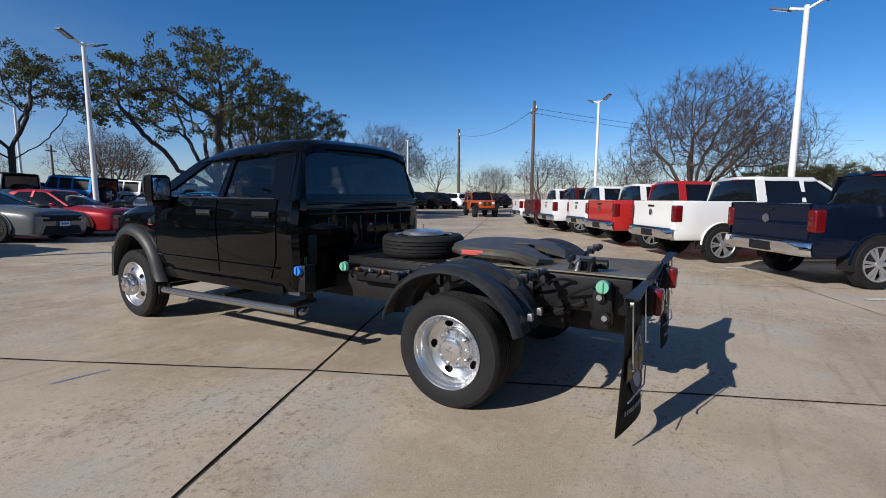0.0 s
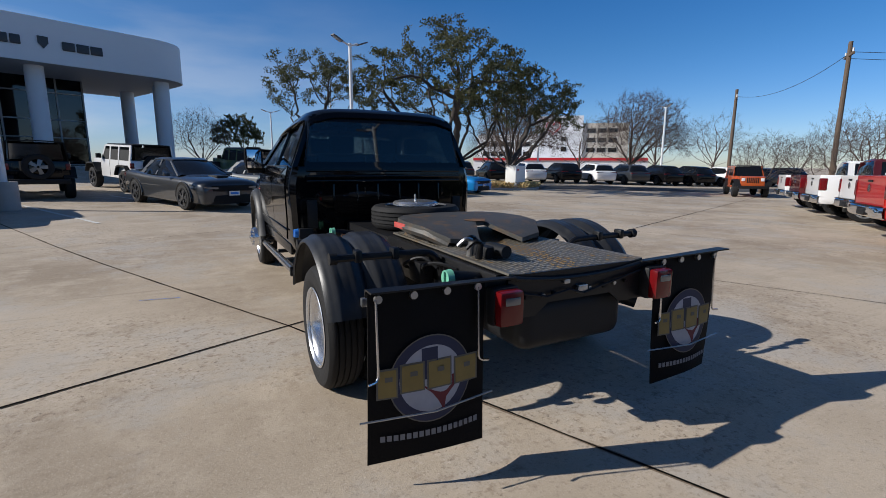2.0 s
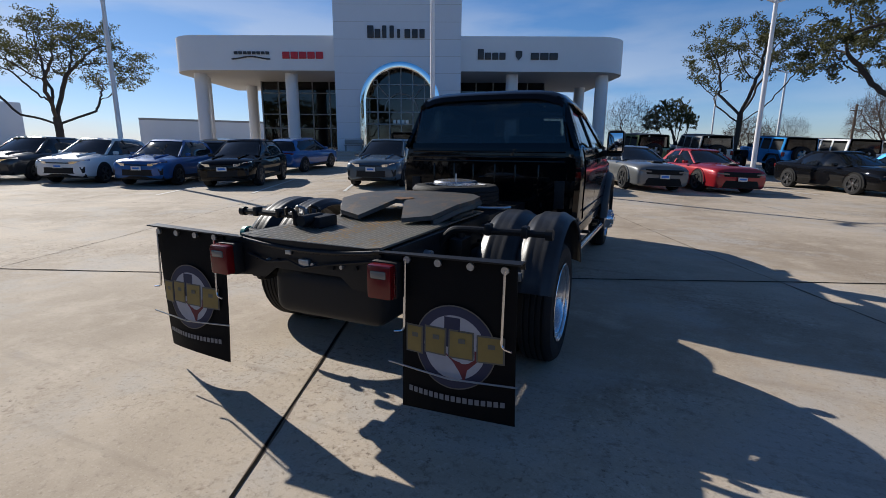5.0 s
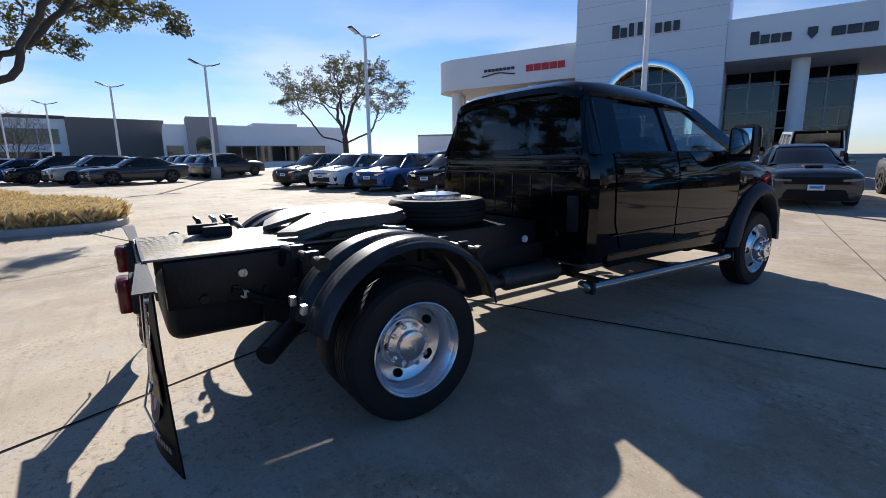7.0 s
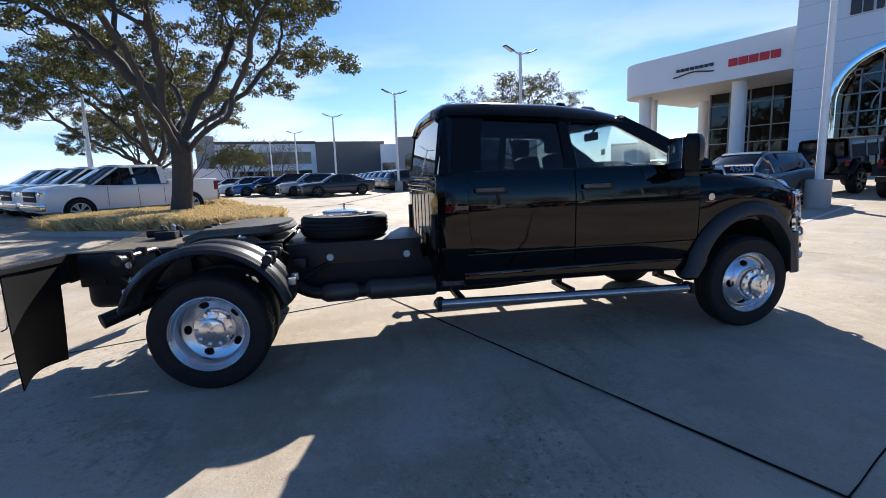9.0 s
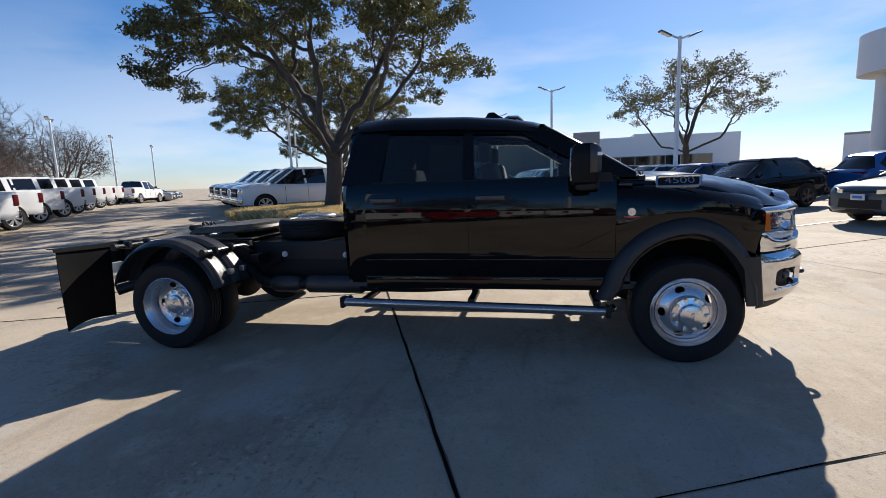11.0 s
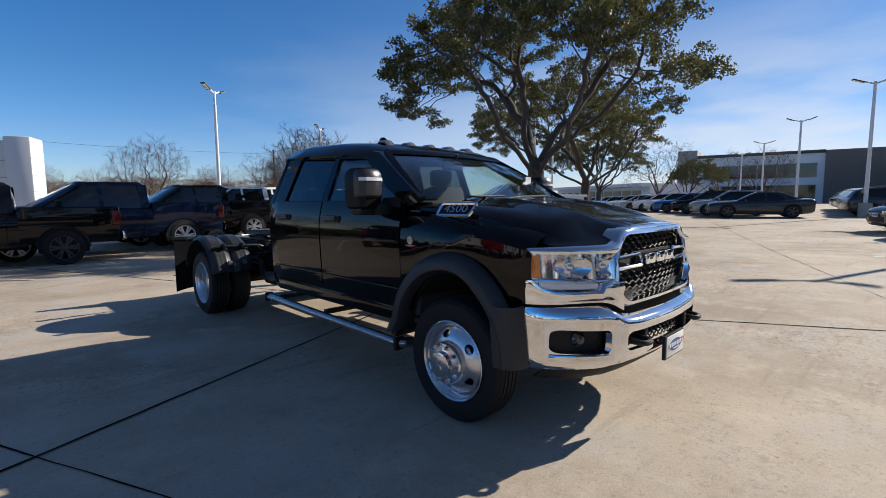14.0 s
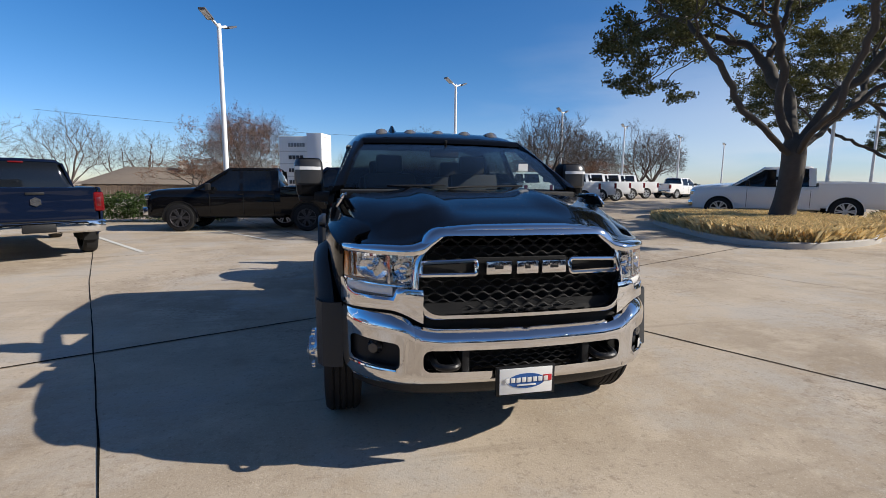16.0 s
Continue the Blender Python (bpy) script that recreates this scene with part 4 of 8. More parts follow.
GR = [(-0.445, 1.225), (0.445, 1.225), (0.528, 1.12), (0.548, 0.945), (0.485, 0.862), (-0.485, 0.862), (-0.548, 0.945), (-0.528, 1.12)]
sur = B()
outline = path_round([(x, 0, z) for x, z in GR], 0.06, 6, True)
dense = []
for a, b in zip(outline, outline[1:] + outline[:1]):
    k = max(1, int((b - a).length / 0.05))
    dense += [a.lerp(b, j / k) for j in range(k)]
inner, mid, outer = [], [], []
for p in dense:
    q = Vector((p.x * 1.075, 0, 1.045 + (p.z - 1.045) * (1.27 if p.z > 1.045 else 1.22)))
    inner.append(Vector((p.x, face_y(p.x, p.z) - 0.012, p.z)))
    outer.append(Vector((q.x, face_y(q.x, q.z) + 0.010, q.z)))
    e = p.lerp(q, 0.28)
    mid.append(Vector((e.x, face_y(e.x, e.z) + 0.030, e.z)))
mid2 = [a.lerp(b, 0.72) + Vector((0, 0.022, 0)) for a, b in zip(inner, outer)]
back = [p + Vector((0, -0.08, 0)) for p in inner]
outb = [p + Vector((0, -0.09, 0)) for p in outer]
patch(sur, [back, inner, mid, mid2, outer, outb], closed=True)
part("grille_surround", sur, "chrome", truck, "thick chrome grille surround", smooth=0.8)
gb = B()
box(gb, -0.53, 0.53, 5.12, 5.14, 0.78, 1.17)
part("radiator", gb, "dark_gap", truck)
gm_y = lambda x, z: face_y(x, z) - 0.045
mesh = honeycomb(B(), -0.53, 0.53, 0.870, 1.040, gm_y, 0.0815, 0.034, 0.0062)
honeycomb(mesh, -0.49, 0.49, 1.105, 1.215, gm_y, 0.0815, 0.034, 0.0062)
part("grille_mesh", mesh, "grille_black", truck, "black honeycomb grille mesh")
for s in (1, -1):
    gbar = B()
    loop = path_round([(s * 0.255, 0, 1.112), (s * 0.535, 0, 1.102), (s * 0.540, 0, 1.040), (s * 0.255, 0, 1.042)], 0.016, 3, True)
    tube(gbar, [Vector((p.x, face_y(p.x, p.z) + 0.004, p.z)) for p in loop], 0.0125, 8, True)
    part("grille_bar", gbar, "chrome", truck, "chrome grille bar")
    inset = B()
    box(inset, s * 0.26, s * 0.53, face_y(0.4, 1.07) - 0.05, face_y(0.4, 1.07) - 0.035, 1.045, 1.105)
    part("grille_bar_inset", inset, "dark_gap", truck)
shelf = B()
box(shelf, -0.25, 0.25, 5.22, 5.25, 1.035, 1.12)
part("emblem_backing", shelf, "dark_gap", truck)
# plain emblem blocks in the bar's middle
for x0, x1 in ((-0.225, -0.090), (-0.070, 0.050), (0.075, 0.210)):
    em = B()
    yb = face_y((x0 + x1) / 2, 1.075)
    box(em, x0, x1, yb - 0.03, yb + 0.020, 1.043, 1.110, 0.007)
    block = part("emblem_block", em, "chrome", truck, "plain chrome emblem block")
    hole = B()
    box(hole, x0 + 0.045, x1 - 0.045, yb + 0.018, yb + 0.0215, 1.070, 1.086, 0.0015)
    part("emblem_inset", hole, "dark_gap", block)


def lamp_y(x, z=1.06):
    """Plan line of the lamps' front."""
    return float(np.interp(x, [0.50, 0.56, 0.62, 0.68, 0.74, 0.80, 0.85, 0.885, 0.91, 0.93], [5.290, 5.275, 5.255, 5.215, 5.165, 5.105, 5.035, 4.97, 4.90, 4.83])) - (z - 1.06) * 0.12


LAMP_X = [0.548, 0.58, 0.62, 0.655, 0.668, 0.70, 0.74, 0.78, 0.82, 0.85, 0.88, 0.897, 0.910]
lamp_low = lambda x: float(np.interp(x, [0.54, 0.652, 0.670, 0.87, 0.895, 0.915], [0.982, 0.984, 0.935, 0.928, 0.96, 1.05]))
lamp_top = lambda x: float(np.interp(x, [0.54, 0.90, 0.915], [1.142, 1.137, 1.11]))
for s in (1, -1):
    # chrome brow over the lamp, swelling up round the grille's corner
    brow = B()
    bx = [0.0, 0.12, 0.25, 0.34, 0.40, 0.44, 0.48, 0.52, 0.57, 0.62, 0.68, 0.74, 0.80, 0.85, 0.885, 0.912]
    top_z = lambda x: float(np.interp(x, [0, 0.30, 0.40, 0.46, 0.52, 0.58, 0.75, 0.912], [1.290, 1.287, 1.274, 1.240, 1.203, 1.186, 1.180, 1.166]))
    low_z = lambda x: float(np.interp(x, [0, 0.30, 0.40, 0.46, 0.52, 0.58, 0.75, 0.912], [1.262, 1.260, 1.240, 1.195, 1.150, 1.143, 1.141, 1.136]))
    plan = lambda x: float(np.interp(x, [0, 0.30, 0.46, 0.56], [face_y(0, 1.27) + 0.012, face_y(0.3, 1.27) + 0.012, face_y(0.46, 1.22) + 0.018, lamp_y(0.56, 1.15) + 0.016])) if x < 0.56 else lamp_y(x, 1.15) + 0.016
    rows = [[(s * x, plan(x) + dy, low_z(x) + (top_z(x) - low_z(x)) * k) for x in bx] for k, dy in ((1.05, -0.13), (1.08, -0.045), (0.90, -0.010), (0.62, 0.006), (0.30, 0.008), (0.0, 0.0), (-0.02, -0.05))]
    patch(brow, rows)
    part("chrome_brow", brow, "chrome", truck, smooth=0.9)
    # lamp: bucket, reflectors, lens
    bucket = B()
    deep = lambda x: 0.075 if x < 0.86 else 0.03
    patch(bucket, [[(s * x, lamp_y(x, z) - deep(x), z) for x, z in ((x, lamp_low(x) + (lamp_top(x) - lamp_low(x)) * k) for x in LAMP_X)] for k in (0, 0.35, 0.7, 1.0)])
    rim_o = [(x, lamp_low(x)) for x in LAMP_X] + [(x, lamp_top(x)) for x in LAMP_X[::-1]]
    patch(bucket, [[(s * x, lamp_y(x, z), z) for x, z in rim_o], [(s * x, lamp_y(x, z) - deep(x), z) for x, z in rim_o]], closed=True)
    head = part("headlamp", bucket, "lamp_silver", truck, "clear headlamp with an amber corner")
    for cx, wide in ((0.615, 0.058), (0.765, 0.075)):
        refl = B()
        rows = []
        for rr, dd in ((1.0, -0.012), (0.92, -0.02), (0.75, -0.042), (0.45, -0.058), (0.0, -0.064)):
            rows.append([(s * (cx + rr * wide * math.cos(a)), lamp_y(cx + rr * wide * math.cos(a)) + dd, 1.066 + rr * 0.060 * math.sin(a)) for a in np.linspace(0, 2 * math.pi, 25)[:-1]])
        patch(refl, rows, closed=True)
        part("reflector", refl, "chrome", head)
        bulb = B()
        bmesh.ops.create_uvsphere(bulb, u_segments=14, v_segments=8, radius=0.024, matrix=pose(s * cx, lamp_y(cx) - 0.045, 1.066))
        part("bulb", bulb, "lamp_silver", head)
    post = B()
    patch(post, [[(s * x, lamp_y(x, z) - d, z) for x, d in ((0.676, 0.03), (0.680, 0.008), (0.692, 0.008), (0.698, 0.03))] for z in (0.99, 1.06, 1.138)])
    solid(post, 0.004)
    part("lamp_divider", post, "lamp_silver", head)
    am = B()
    patch(am, [[(s * x, lamp_y(x, z) - 0.006, z) for x in (0.880, 0.890, 0.901, 0.910)] for z in (1.00, 1.05, 1.09, 1.128)])
    solid(am, 0.008)
    part("turn_signal", am, "amber_lens", head, "amber corner lens")
    drl = B()
    patch(drl, [[(s * x, lamp_y(x, z) - d, z) for x in (0.672, 0.70, 0.74, 0.78, 0.82, 0.86, 0.885)] for z, d in ((0.938, 0.02), (0.955, 0.008), (0.972, 0.008), (0.984, 0.02))])
    solid(drl, 0.006)
    part("light_strip", drl, "lower_lens", head)
    rail = B()
    tube(rail, [(s * x, lamp_y(x, 0.988) - 0.004, 0.988) for x in LAMP_X[:-1]], 0.006, 6)
    part("lamp_rail", rail, "lamp_silver", head)
    lens = B()
    patch(lens, [[(s * x, lamp_y(x, z) + 0.003, z) for x, z in ((x, lamp_low(x) + (lamp_top(x) - lamp_low(x)) * k) for x in LAMP_X)] for k in (0, 0.25, 0.5, 0.75, 1.0)])
    part("lens", lens, "lens_glass", head).visible_shadow = False
    # chrome cheek below the lamp, down to the bumper
    cheek = B()
    cx_ = [0.530, 0.56, 0.60, 0.64, 0.655, 0.670, 0.70, 0.75, 0.80, 0.85, 0.885, 0.905, 0.918]
    chl = lambda x: min(lamp_low(x), 0.99) - 0.002
    cbot = lambda x: bumper_top(x) + 0.022
    patch(cheek, [[(s * x, lamp_y(x, 0.9) + d, chl(x) + (cbot(x) - chl(x)) * k) for x in cx_] for k, d in ((0, -0.03), (0.02, 0.004), (0.22, 0.016), (0.45, 0.006), (0.75, 0.012), (1.0, 0.012), (1.02, -0.06))])
    part("chrome_cheek", cheek, "chrome", truck, smooth=0.9)
    gap = B()
    patch(gap, [[(s * x, lamp_y(x, 0.9) - 0.045, z) for x in (0.0, 0.3, 0.5, 0.6, 0.7, 0.8, 0.86, 0.895)] for z in (0.74, 0.90)])
    part("bumper_gap", gap, "dark_gap", truck)
    # the flare's front, wrapped round to the bumper's end
    wrap = B()
    patch(wrap, [[(s * x, y + (0.85 - z) * 0.10, z) for x, y in ((1.060, 4.74), (1.055, 4.80), (1.025, 4.86), (0.975, 4.885), (0.915, 4.890))] for z in (0.47, 0.56, 0.65, 0.74, 0.83)])
    solid(wrap, 0.012)
    part("flare_front", wrap, "fender_plastic", truck)

# bonnet side badges with the model number
for s in (1, -1):
    bz = B()
    m = Matrix.Translation((s * 0.900, 4.33, 1.385)) @ Euler((radians(90 - 32), 0, radians(90 * s))).to_matrix().to_4x4()
    loop = path_round([(-0.16, -0.045, 0), (0.135, -0.045, 0), (0.165, 0.045, 0), (-0.145, 0.045, 0)], 0.02, 3, True)
    tube(bz, [m @ p for p in loop], 0.012, 6, True)
    badge = part("bonnet_badge", bz, "chrome", truck, "chrome framed model badge")
    ins = B()
    slab(ins, [m @ p for p in loop], m.to_3x3() @ Vector((0, 0, 0.004)))
    part("badge_field", ins, "dark_gap", badge)
    t = lettering("badge_number", "4500", 0.085, m @ pose(0.005, 0, 0.008) @ Matrix.Diagonal((1.25, 0.9, 1, 1)), "dull_chrome", badge, 0.003)
    e2 = B()
    cyl(e2, (s * 1.000, 3.985, 1.17), (s * 1.012, 3.985, 1.17), 0.03, n=20)
    eb = part("wing_emblem", e2, "dull_chrome", truck)
    e3 = B()
    box(e3, s * 1.003 - 0.006, s * 1.003 + 0.006, 3.93, 4.07, 1.125, 1.138, 0.002)
    part("emblem_bar", e3, "red_reflector", eb)

# tow mirrors
for s in (1, -1):
    mx = s * (1.135 if s > 0 else 1.10)
    arm = B()
    box(arm, s * 0.93, s * 1.10, 3.60, 3.75, 1.345, 1.425, 0.03)
    box(arm, mx - 0.085, mx + 0.085, 3.56, 3.70, 1.345, 1.41, 0.03)
    slab(arm, [(s * 0.955, 3.60, 1.38), (s * 0.955, 3.86, 1.38), (s * 0.955, 3.84, 1.47), (s * 0.955, 3.66, 1.47)], (s * 0.03, 0, 0))
    mir = part("door_mirror", arm, "black_plastic", truck, "tall towing mirror with a dark metallic shell")
    shell = B()
    ring_at = lambda w, d, z, pts: [(mx + s * w * cx, 3.62 + d * cy + 0.03 * (cy > 0), z) for cx, cy in pts]
    tall = ((1.385, 0.080, 0.05), (1.405, 0.098, 0.075), (1.48, 0.104, 0.085), (1.59, 0.104, 0.085), (1.652, 0.098, 0.078), (1.678, 0.080, 0.05))
    rows = [ring_at(w, d, z, ((-1, -1), (1, -1), (1, 0.1), (0.9, 0.6), (0.55, 0.95), (-0.4, 0.95), (-0.85, 0.75), (-1, 0.2))) for z, w, d in tall]
    patch(shell, rows, closed=True)
    for r in (rows[0], rows[-1]):
        shell.faces.new([shell.verts.new(p) for p in r])
    part("mirror_shell", shell, "mirror_black", mir)
    capm = B()
    face = ((-0.93, 0.45), (-0.84, 0.80), (-0.40, 1.05), (0.10, 1.10), (0.58, 1.04), (0.94, 0.66), (1.05, 0.12))
    patch(capm, [ring_at(w, d, z, face) for z, w, d in ((1.470, 0.098, 0.078), (1.485, 0.106, 0.089), (1.59, 0.107, 0.090), (1.640, 0.104, 0.086), (1.668, 0.092, 0.066))])
    solid(capm, 0.005)
    part("mirror_cap", capm, "mirror_grey", mir, "dark metallic front shell")
    lamp_s = B()
    patch(lamp_s, [ring_at(0.110, 0.094, z, face[1:6]) for z in (1.588, 1.612)])
    solid(lamp_s, 0.004)
    part("mirror_lamp", lamp_s, "white_lens", mir, "slim clear lamp strip")
    mg = B()
    box(mg, mx - 0.085, mx + 0.085, 3.528, 3.533, 1.415, 1.645, 0.002)
    part("mirror_glass", mg, "chrome", mir)

# roof lamps and fin
for x in (-0.52, -0.26, 0.0, 0.26, 0.52):
    cl = B()
    rows = []
    for y, z, w in ((2.98, 1.940, 0.03), (3.05, 1.975, 0.042), (3.13, 1.972, 0.046), (3.21, 1.912, 0.042)):
        rows.append([(x + w * k, y, z - 0.018 * k * k) for k in (-1, -0.5, 0, 0.5, 1)])
    patch(cl, rows)
    solid(cl, -0.01)
    part("roof_lamp", cl, "marker_lens", truck, "small roof marker lamp")
fin = B()
rows = []
for z, w, y0, y1 in ((1.935, 0.050, 2.80, 3.08), (1.965, 0.042, 2.82, 3.03), (2.005, 0.024, 2.85, 2.96), (2.035, 0.010, 2.87, 2.92)):
    rows.append([(0.40 + w * a, y0 + (y1 - y0) * b, z) for a, b in ((-1, 0.2), (-0.6, 0), (0.6, 0), (1, 0.2), (1, 0.6), (0.3, 1), (-0.3, 1), (-1, 0.6))])
patch(fin, rows, closed=True)
fin.faces.new([fin.verts.new(p) for p in rows[-1]])
part("roof_fin", fin, "black_paint", truck)

# side steps
for s in (1, -1):
    st = B()
    tube(st, path_round([(s * 0.90, 1.66, 0.432), (s * 1.0, 1.61, 0.436), (s * 1.0, 3.83, 0.397), (s * 0.9, 3.87, 0.395)], 0.06), 0.038, 16)
    step = part("side_step", st, "step_steel", truck, "long polished tubular side step")
    for y, z in ((1.63, 0.436), (3.83, 0.397)):
        ec = B()
        box(ec, s * 0.955, s * 1.042, y - 0.02, y + 0.02, z - 0.05, z + 0.048, 0.015)
        part("step_end_cap", ec, "black_plastic", step)
    for y in (1.82, 2.75, 3.75):
        br = B()
        box(br, s * 0.62, s * 0.98, y - 0.03, y + 0.03, 0.43, 0.47, 0.01)
        box(br, s * 0.66, s * 0.72, y - 0.03, y + 0.03, 0.43, 0.60, 0.01)
        part("step_bracket", br, "black_steel", step)

# --- cabin ---
for x in (0.42, -0.42):
    for y, zb in ((2.98, 1.02), (2.05, 1.0)):
        seat = B()
        box(seat, x - 0.26, x + 0.26, y, y + 0.50, 0.80, zb, 0.05)
        s_ob = part("seat", seat, "seat_cloth", truck, "dark cloth seat")
        bk = B()
        box(bk, x - 0.25, x + 0.25, -0.06, 0.08, 0, 0.62, 0.05, m=Matrix.Translation((0, y + 0.02, zb - 0.04)) @ Matrix.Rotation(radians(14), 4, "X"))
        part("seat_back", bk, "seat_cloth", s_ob)
        hr = B()
        box(hr, x - 0.13, x + 0.13, y - 0.20, y - 0.10, zb + 0.57, zb + 0.75, 0.04)
        part("head_rest", hr, "seat_cloth", s_ob)
dash = B()
rows = [[(x, y, z) for x in (-0.9, -0.5, 0.0, 0.5, 0.9)] for y, z in ((3.55, 1.05), (3.52, 1.25), (3.58, 1.40), (3.75, 1.445), (4.05, 1.44))]
patch(dash, rows)
solid(dash, 0.03)
part("dashboard", dash, "dash_plastic", truck)
sw = B()
tube(sw, [Matrix.Translation((-0.42, 3.40, 1.27)) @ Matrix.Rotation(radians(62), 4, "X") @ Vector((0.19 * math.cos(a), 0.19 * math.sin(a), 0)) for a in np.linspace(0, 2 * math.pi, 29)[:-1]], 0.016, 8, True)
cyl(sw, (-0.42, 3.40, 1.27), (-0.42, 3.56, 1.18), 0.06, n=12)
part("steering_wheel", sw, "dash_plastic", truck)
rm = B()
box(rm, -0.13, 0.13, 3.40, 3.43, 1.72, 1.80, 0.02)
cyl(rm, (0, 3.42, 1.79), (0, 3.48, 1.86), 0.012, n=8)
part("inner_mirror", rm, "black_plastic", truck)
note = B()
box(note, -0.60, -0.52, 3.86, 3.863, 1.60, 1.66, 0)
part("window_sticker", note, "white_plastic", truck)

# --- chassis, bed gear ---
for s in (1, -1):
    rail = B()
    box(rail, s * 0.40, s * 0.48, -0.62, 4.9, 0.50, 0.72, 0.012)
    part("chassis_rail", rail, "frame_steel", truck)
    skirt = B()
    box(skirt, s * 0.43, s * 0.49, -1.090, 0.42, 0.66, 0.915, 0.01)
    part("bed_side", skirt, "black_steel", truck)
    sb = B()
    box(sb, s * 0.10, s * 0.475, 0.46, 1.58, 0.56, 0.895, 0.012)
    part("side_box", sb, "black_steel", truck, "black steel side box")
for y in (-0.6, 1.0, 2.4, 3.4):
    xm = B()
    box(xm, -0.42, 0.42, y - 0.05, y + 0.05, 0.54, 0.68, 0.01)
    part("cross_member", xm, "frame_steel", truck)
axle = B()
cyl(axle, (-0.95, 0, R), (0.95, 0, R), 0.06, n=16)
bmesh.ops.create_uvsphere(axle, u_segments=20, v_segments=12, radius=0.19, matrix=pose(0, 0, R))
part("rear_axle", axle, "frame_steel", truck)
faxle = B()
cyl(faxle, (-0.85, WB, 0.40), (0.85, WB, 0.40), 0.05, n=14)
bmesh.ops.create_uvsphere(faxle, u_segments=16, v_segments=10, radius=0.14, matrix=pose(0.25, WB, 0.40))
part("front_axle", faxle, "frame_steel", truck)
for s in (1, -1):
    sp = B()
    for k in range(4):
        tube(sp, [(s * 0.52, y, 0.52 - 0.016 * k + 0.22 * (y / 0.8) ** 2) for y in np.linspace(-0.78 + 0.1 * k, 0.78 - 0.1 * k, 9)], 0.018, 6)
    part("leaf_spring", sp, "frame_steel", truck)
    if s > 0:
        continue
    sh = B()
    box(sh, s * 0.50, s * 0.58, -0.98, -0.84, 0.60, 0.86, 0.02)
    cyl(sh, (s * 0.5, -0.90, 0.80), (s * 0.62, -0.90, 0.80), 0.035, n=14)
    cyl(sh, (s * 0.5, -0.94, 0.66), (s * 0.62, -0.94, 0.66), 0.035, n=14)
    part("spring_hanger", sh, "black_steel", truck)
    for y, z in ((-0.90, 0.80), (-0.94, 0.66)):
        bl = B()
        cyl(bl, (s * 0.615, y, z), (s * 0.635, y, z), 0.02, n=10)
        part("hanger_bolt", bl, "zinc", truck)
drive = B()
cyl(drive, (0.05, 0.1, 0.46), (0.05, 3.4, 0.56), 0.05, n=14)
part("drive_shaft", drive, "frame_steel", truck)
ex = B()
tube(ex, path_round([(0.42, 3.2, 0.50), (0.60, 2.2, 0.48), (0.60, 0.62, 0.50), (0.52, 0.42, 0.66), (0.55, -0.25, 0.68), (0.80, -0.55, 0.56), (0.97, -0.74, 0.50)], 0.16), 0.052, 14)
part("tail_pipe", ex, "black_steel", truck)
muf = B()
tube(muf, [(0.60, 0.72, 0.50), (0.60, 0.76, 0.50), (0.60, 0.98, 0.50), (0.60, 1.02, 0.50)], 0.11, 18, taper=[0.055, 0.078, 0.078, 0.055])
part("exhaust_can", muf, "exhaust_steel", truck, "bare metal exhaust can")
tube2 = B()
tube(tube2, [(0.60, 1.08, 0.50), (0.60, 1.12, 0.50), (0.60, 1.66, 0.50), (0.60, 1.70, 0.49)], 0.13, 18, taper=[0.055, 0.085, 0.085, 0.055])
part("exhaust_filter", tube2, "exhaust_steel", truck)
tank = B()
box(tank, -0.33, 0.43, -1.10, -0.56, 0.46, 0.76, 0.10, segs=6)
part("rear_fuel_tank", tank, "black_plastic", truck, "black rear fuel tank")

# deck plate: wide at the tail, dipping towards its middle
deck = B()
rows = []
for y, hw, dip in ((-1.170, 0.47, 0.035), (-1.0, 0.47, 0.02), (-0.6, 0.46, 0.012), (-0.25, 0.45, 0.008), (0.42, 0.44, 0.0)):
    rows.append([(hw * k, y, 0.925 - dip * (1 - k * k)) for k in (-1, -0.66, -0.33, 0, 0.33, 0.66, 1)])
patch(deck, rows)
solid(deck, -0.012)
deck_ob = part("deck_plate", deck, "deck_steel", truck, "worn steel tread plate")


def deck_z(x, y):
    """Height of the dished deck plate."""
    dip = float(np.interp(y, (-1.17, -1.0, -0.6, -0.25, 0.42), (0.035, 0.02, 0.012, 0.008, 0.0)))
    return 0.937 - dip * (1 - (x / 0.47) ** 2)


bars, rusty = B(), B()
streak = random.Random(12)
for j in range(28):
    for i in range(25):
        x, y = -0.43 + 0.0358 * i, -1.135 + 0.055 * j + (0.027 if i % 2 else 0.0)
        a = radians(90 + (9 if i % 2 else -9))
        c, s_ = math.cos(a) * 0.023, math.sin(a) * 0.023
        z = deck_z(x, y) + 0.004
        p = [(x - c + s_ * 0.25, y - s_ - c * 0.25, z), (x + c + s_ * 0.25, y + s_ - c * 0.25, z), (x + c - s_ * 0.25, y + s_ + c * 0.25, z), (x - c - s_ * 0.25, y - s_ + c * 0.25, z)]
        worn = streak.random() < 0.95 * math.exp(-((x - 0.02) / 0.085) ** 2) + 0.04
        bm = rusty if worn else bars
        bm.faces.new([bm.verts.new(q) for q in p])
tagged(part("tread_pattern", bars, "tread_bright", deck_ob), kind="stuff")
tagged(part("rusty_tread", rusty, "deck_rust", deck_ob), "rust-brown streak down the plate's middle", kind="stuff")
fdeck = B()
box(fdeck, -0.475, 0.475, 0.44, 1.60, 0.888, 0.90, 0.004)
part("front_deck", fdeck, "black_steel", truck)
tail = B()
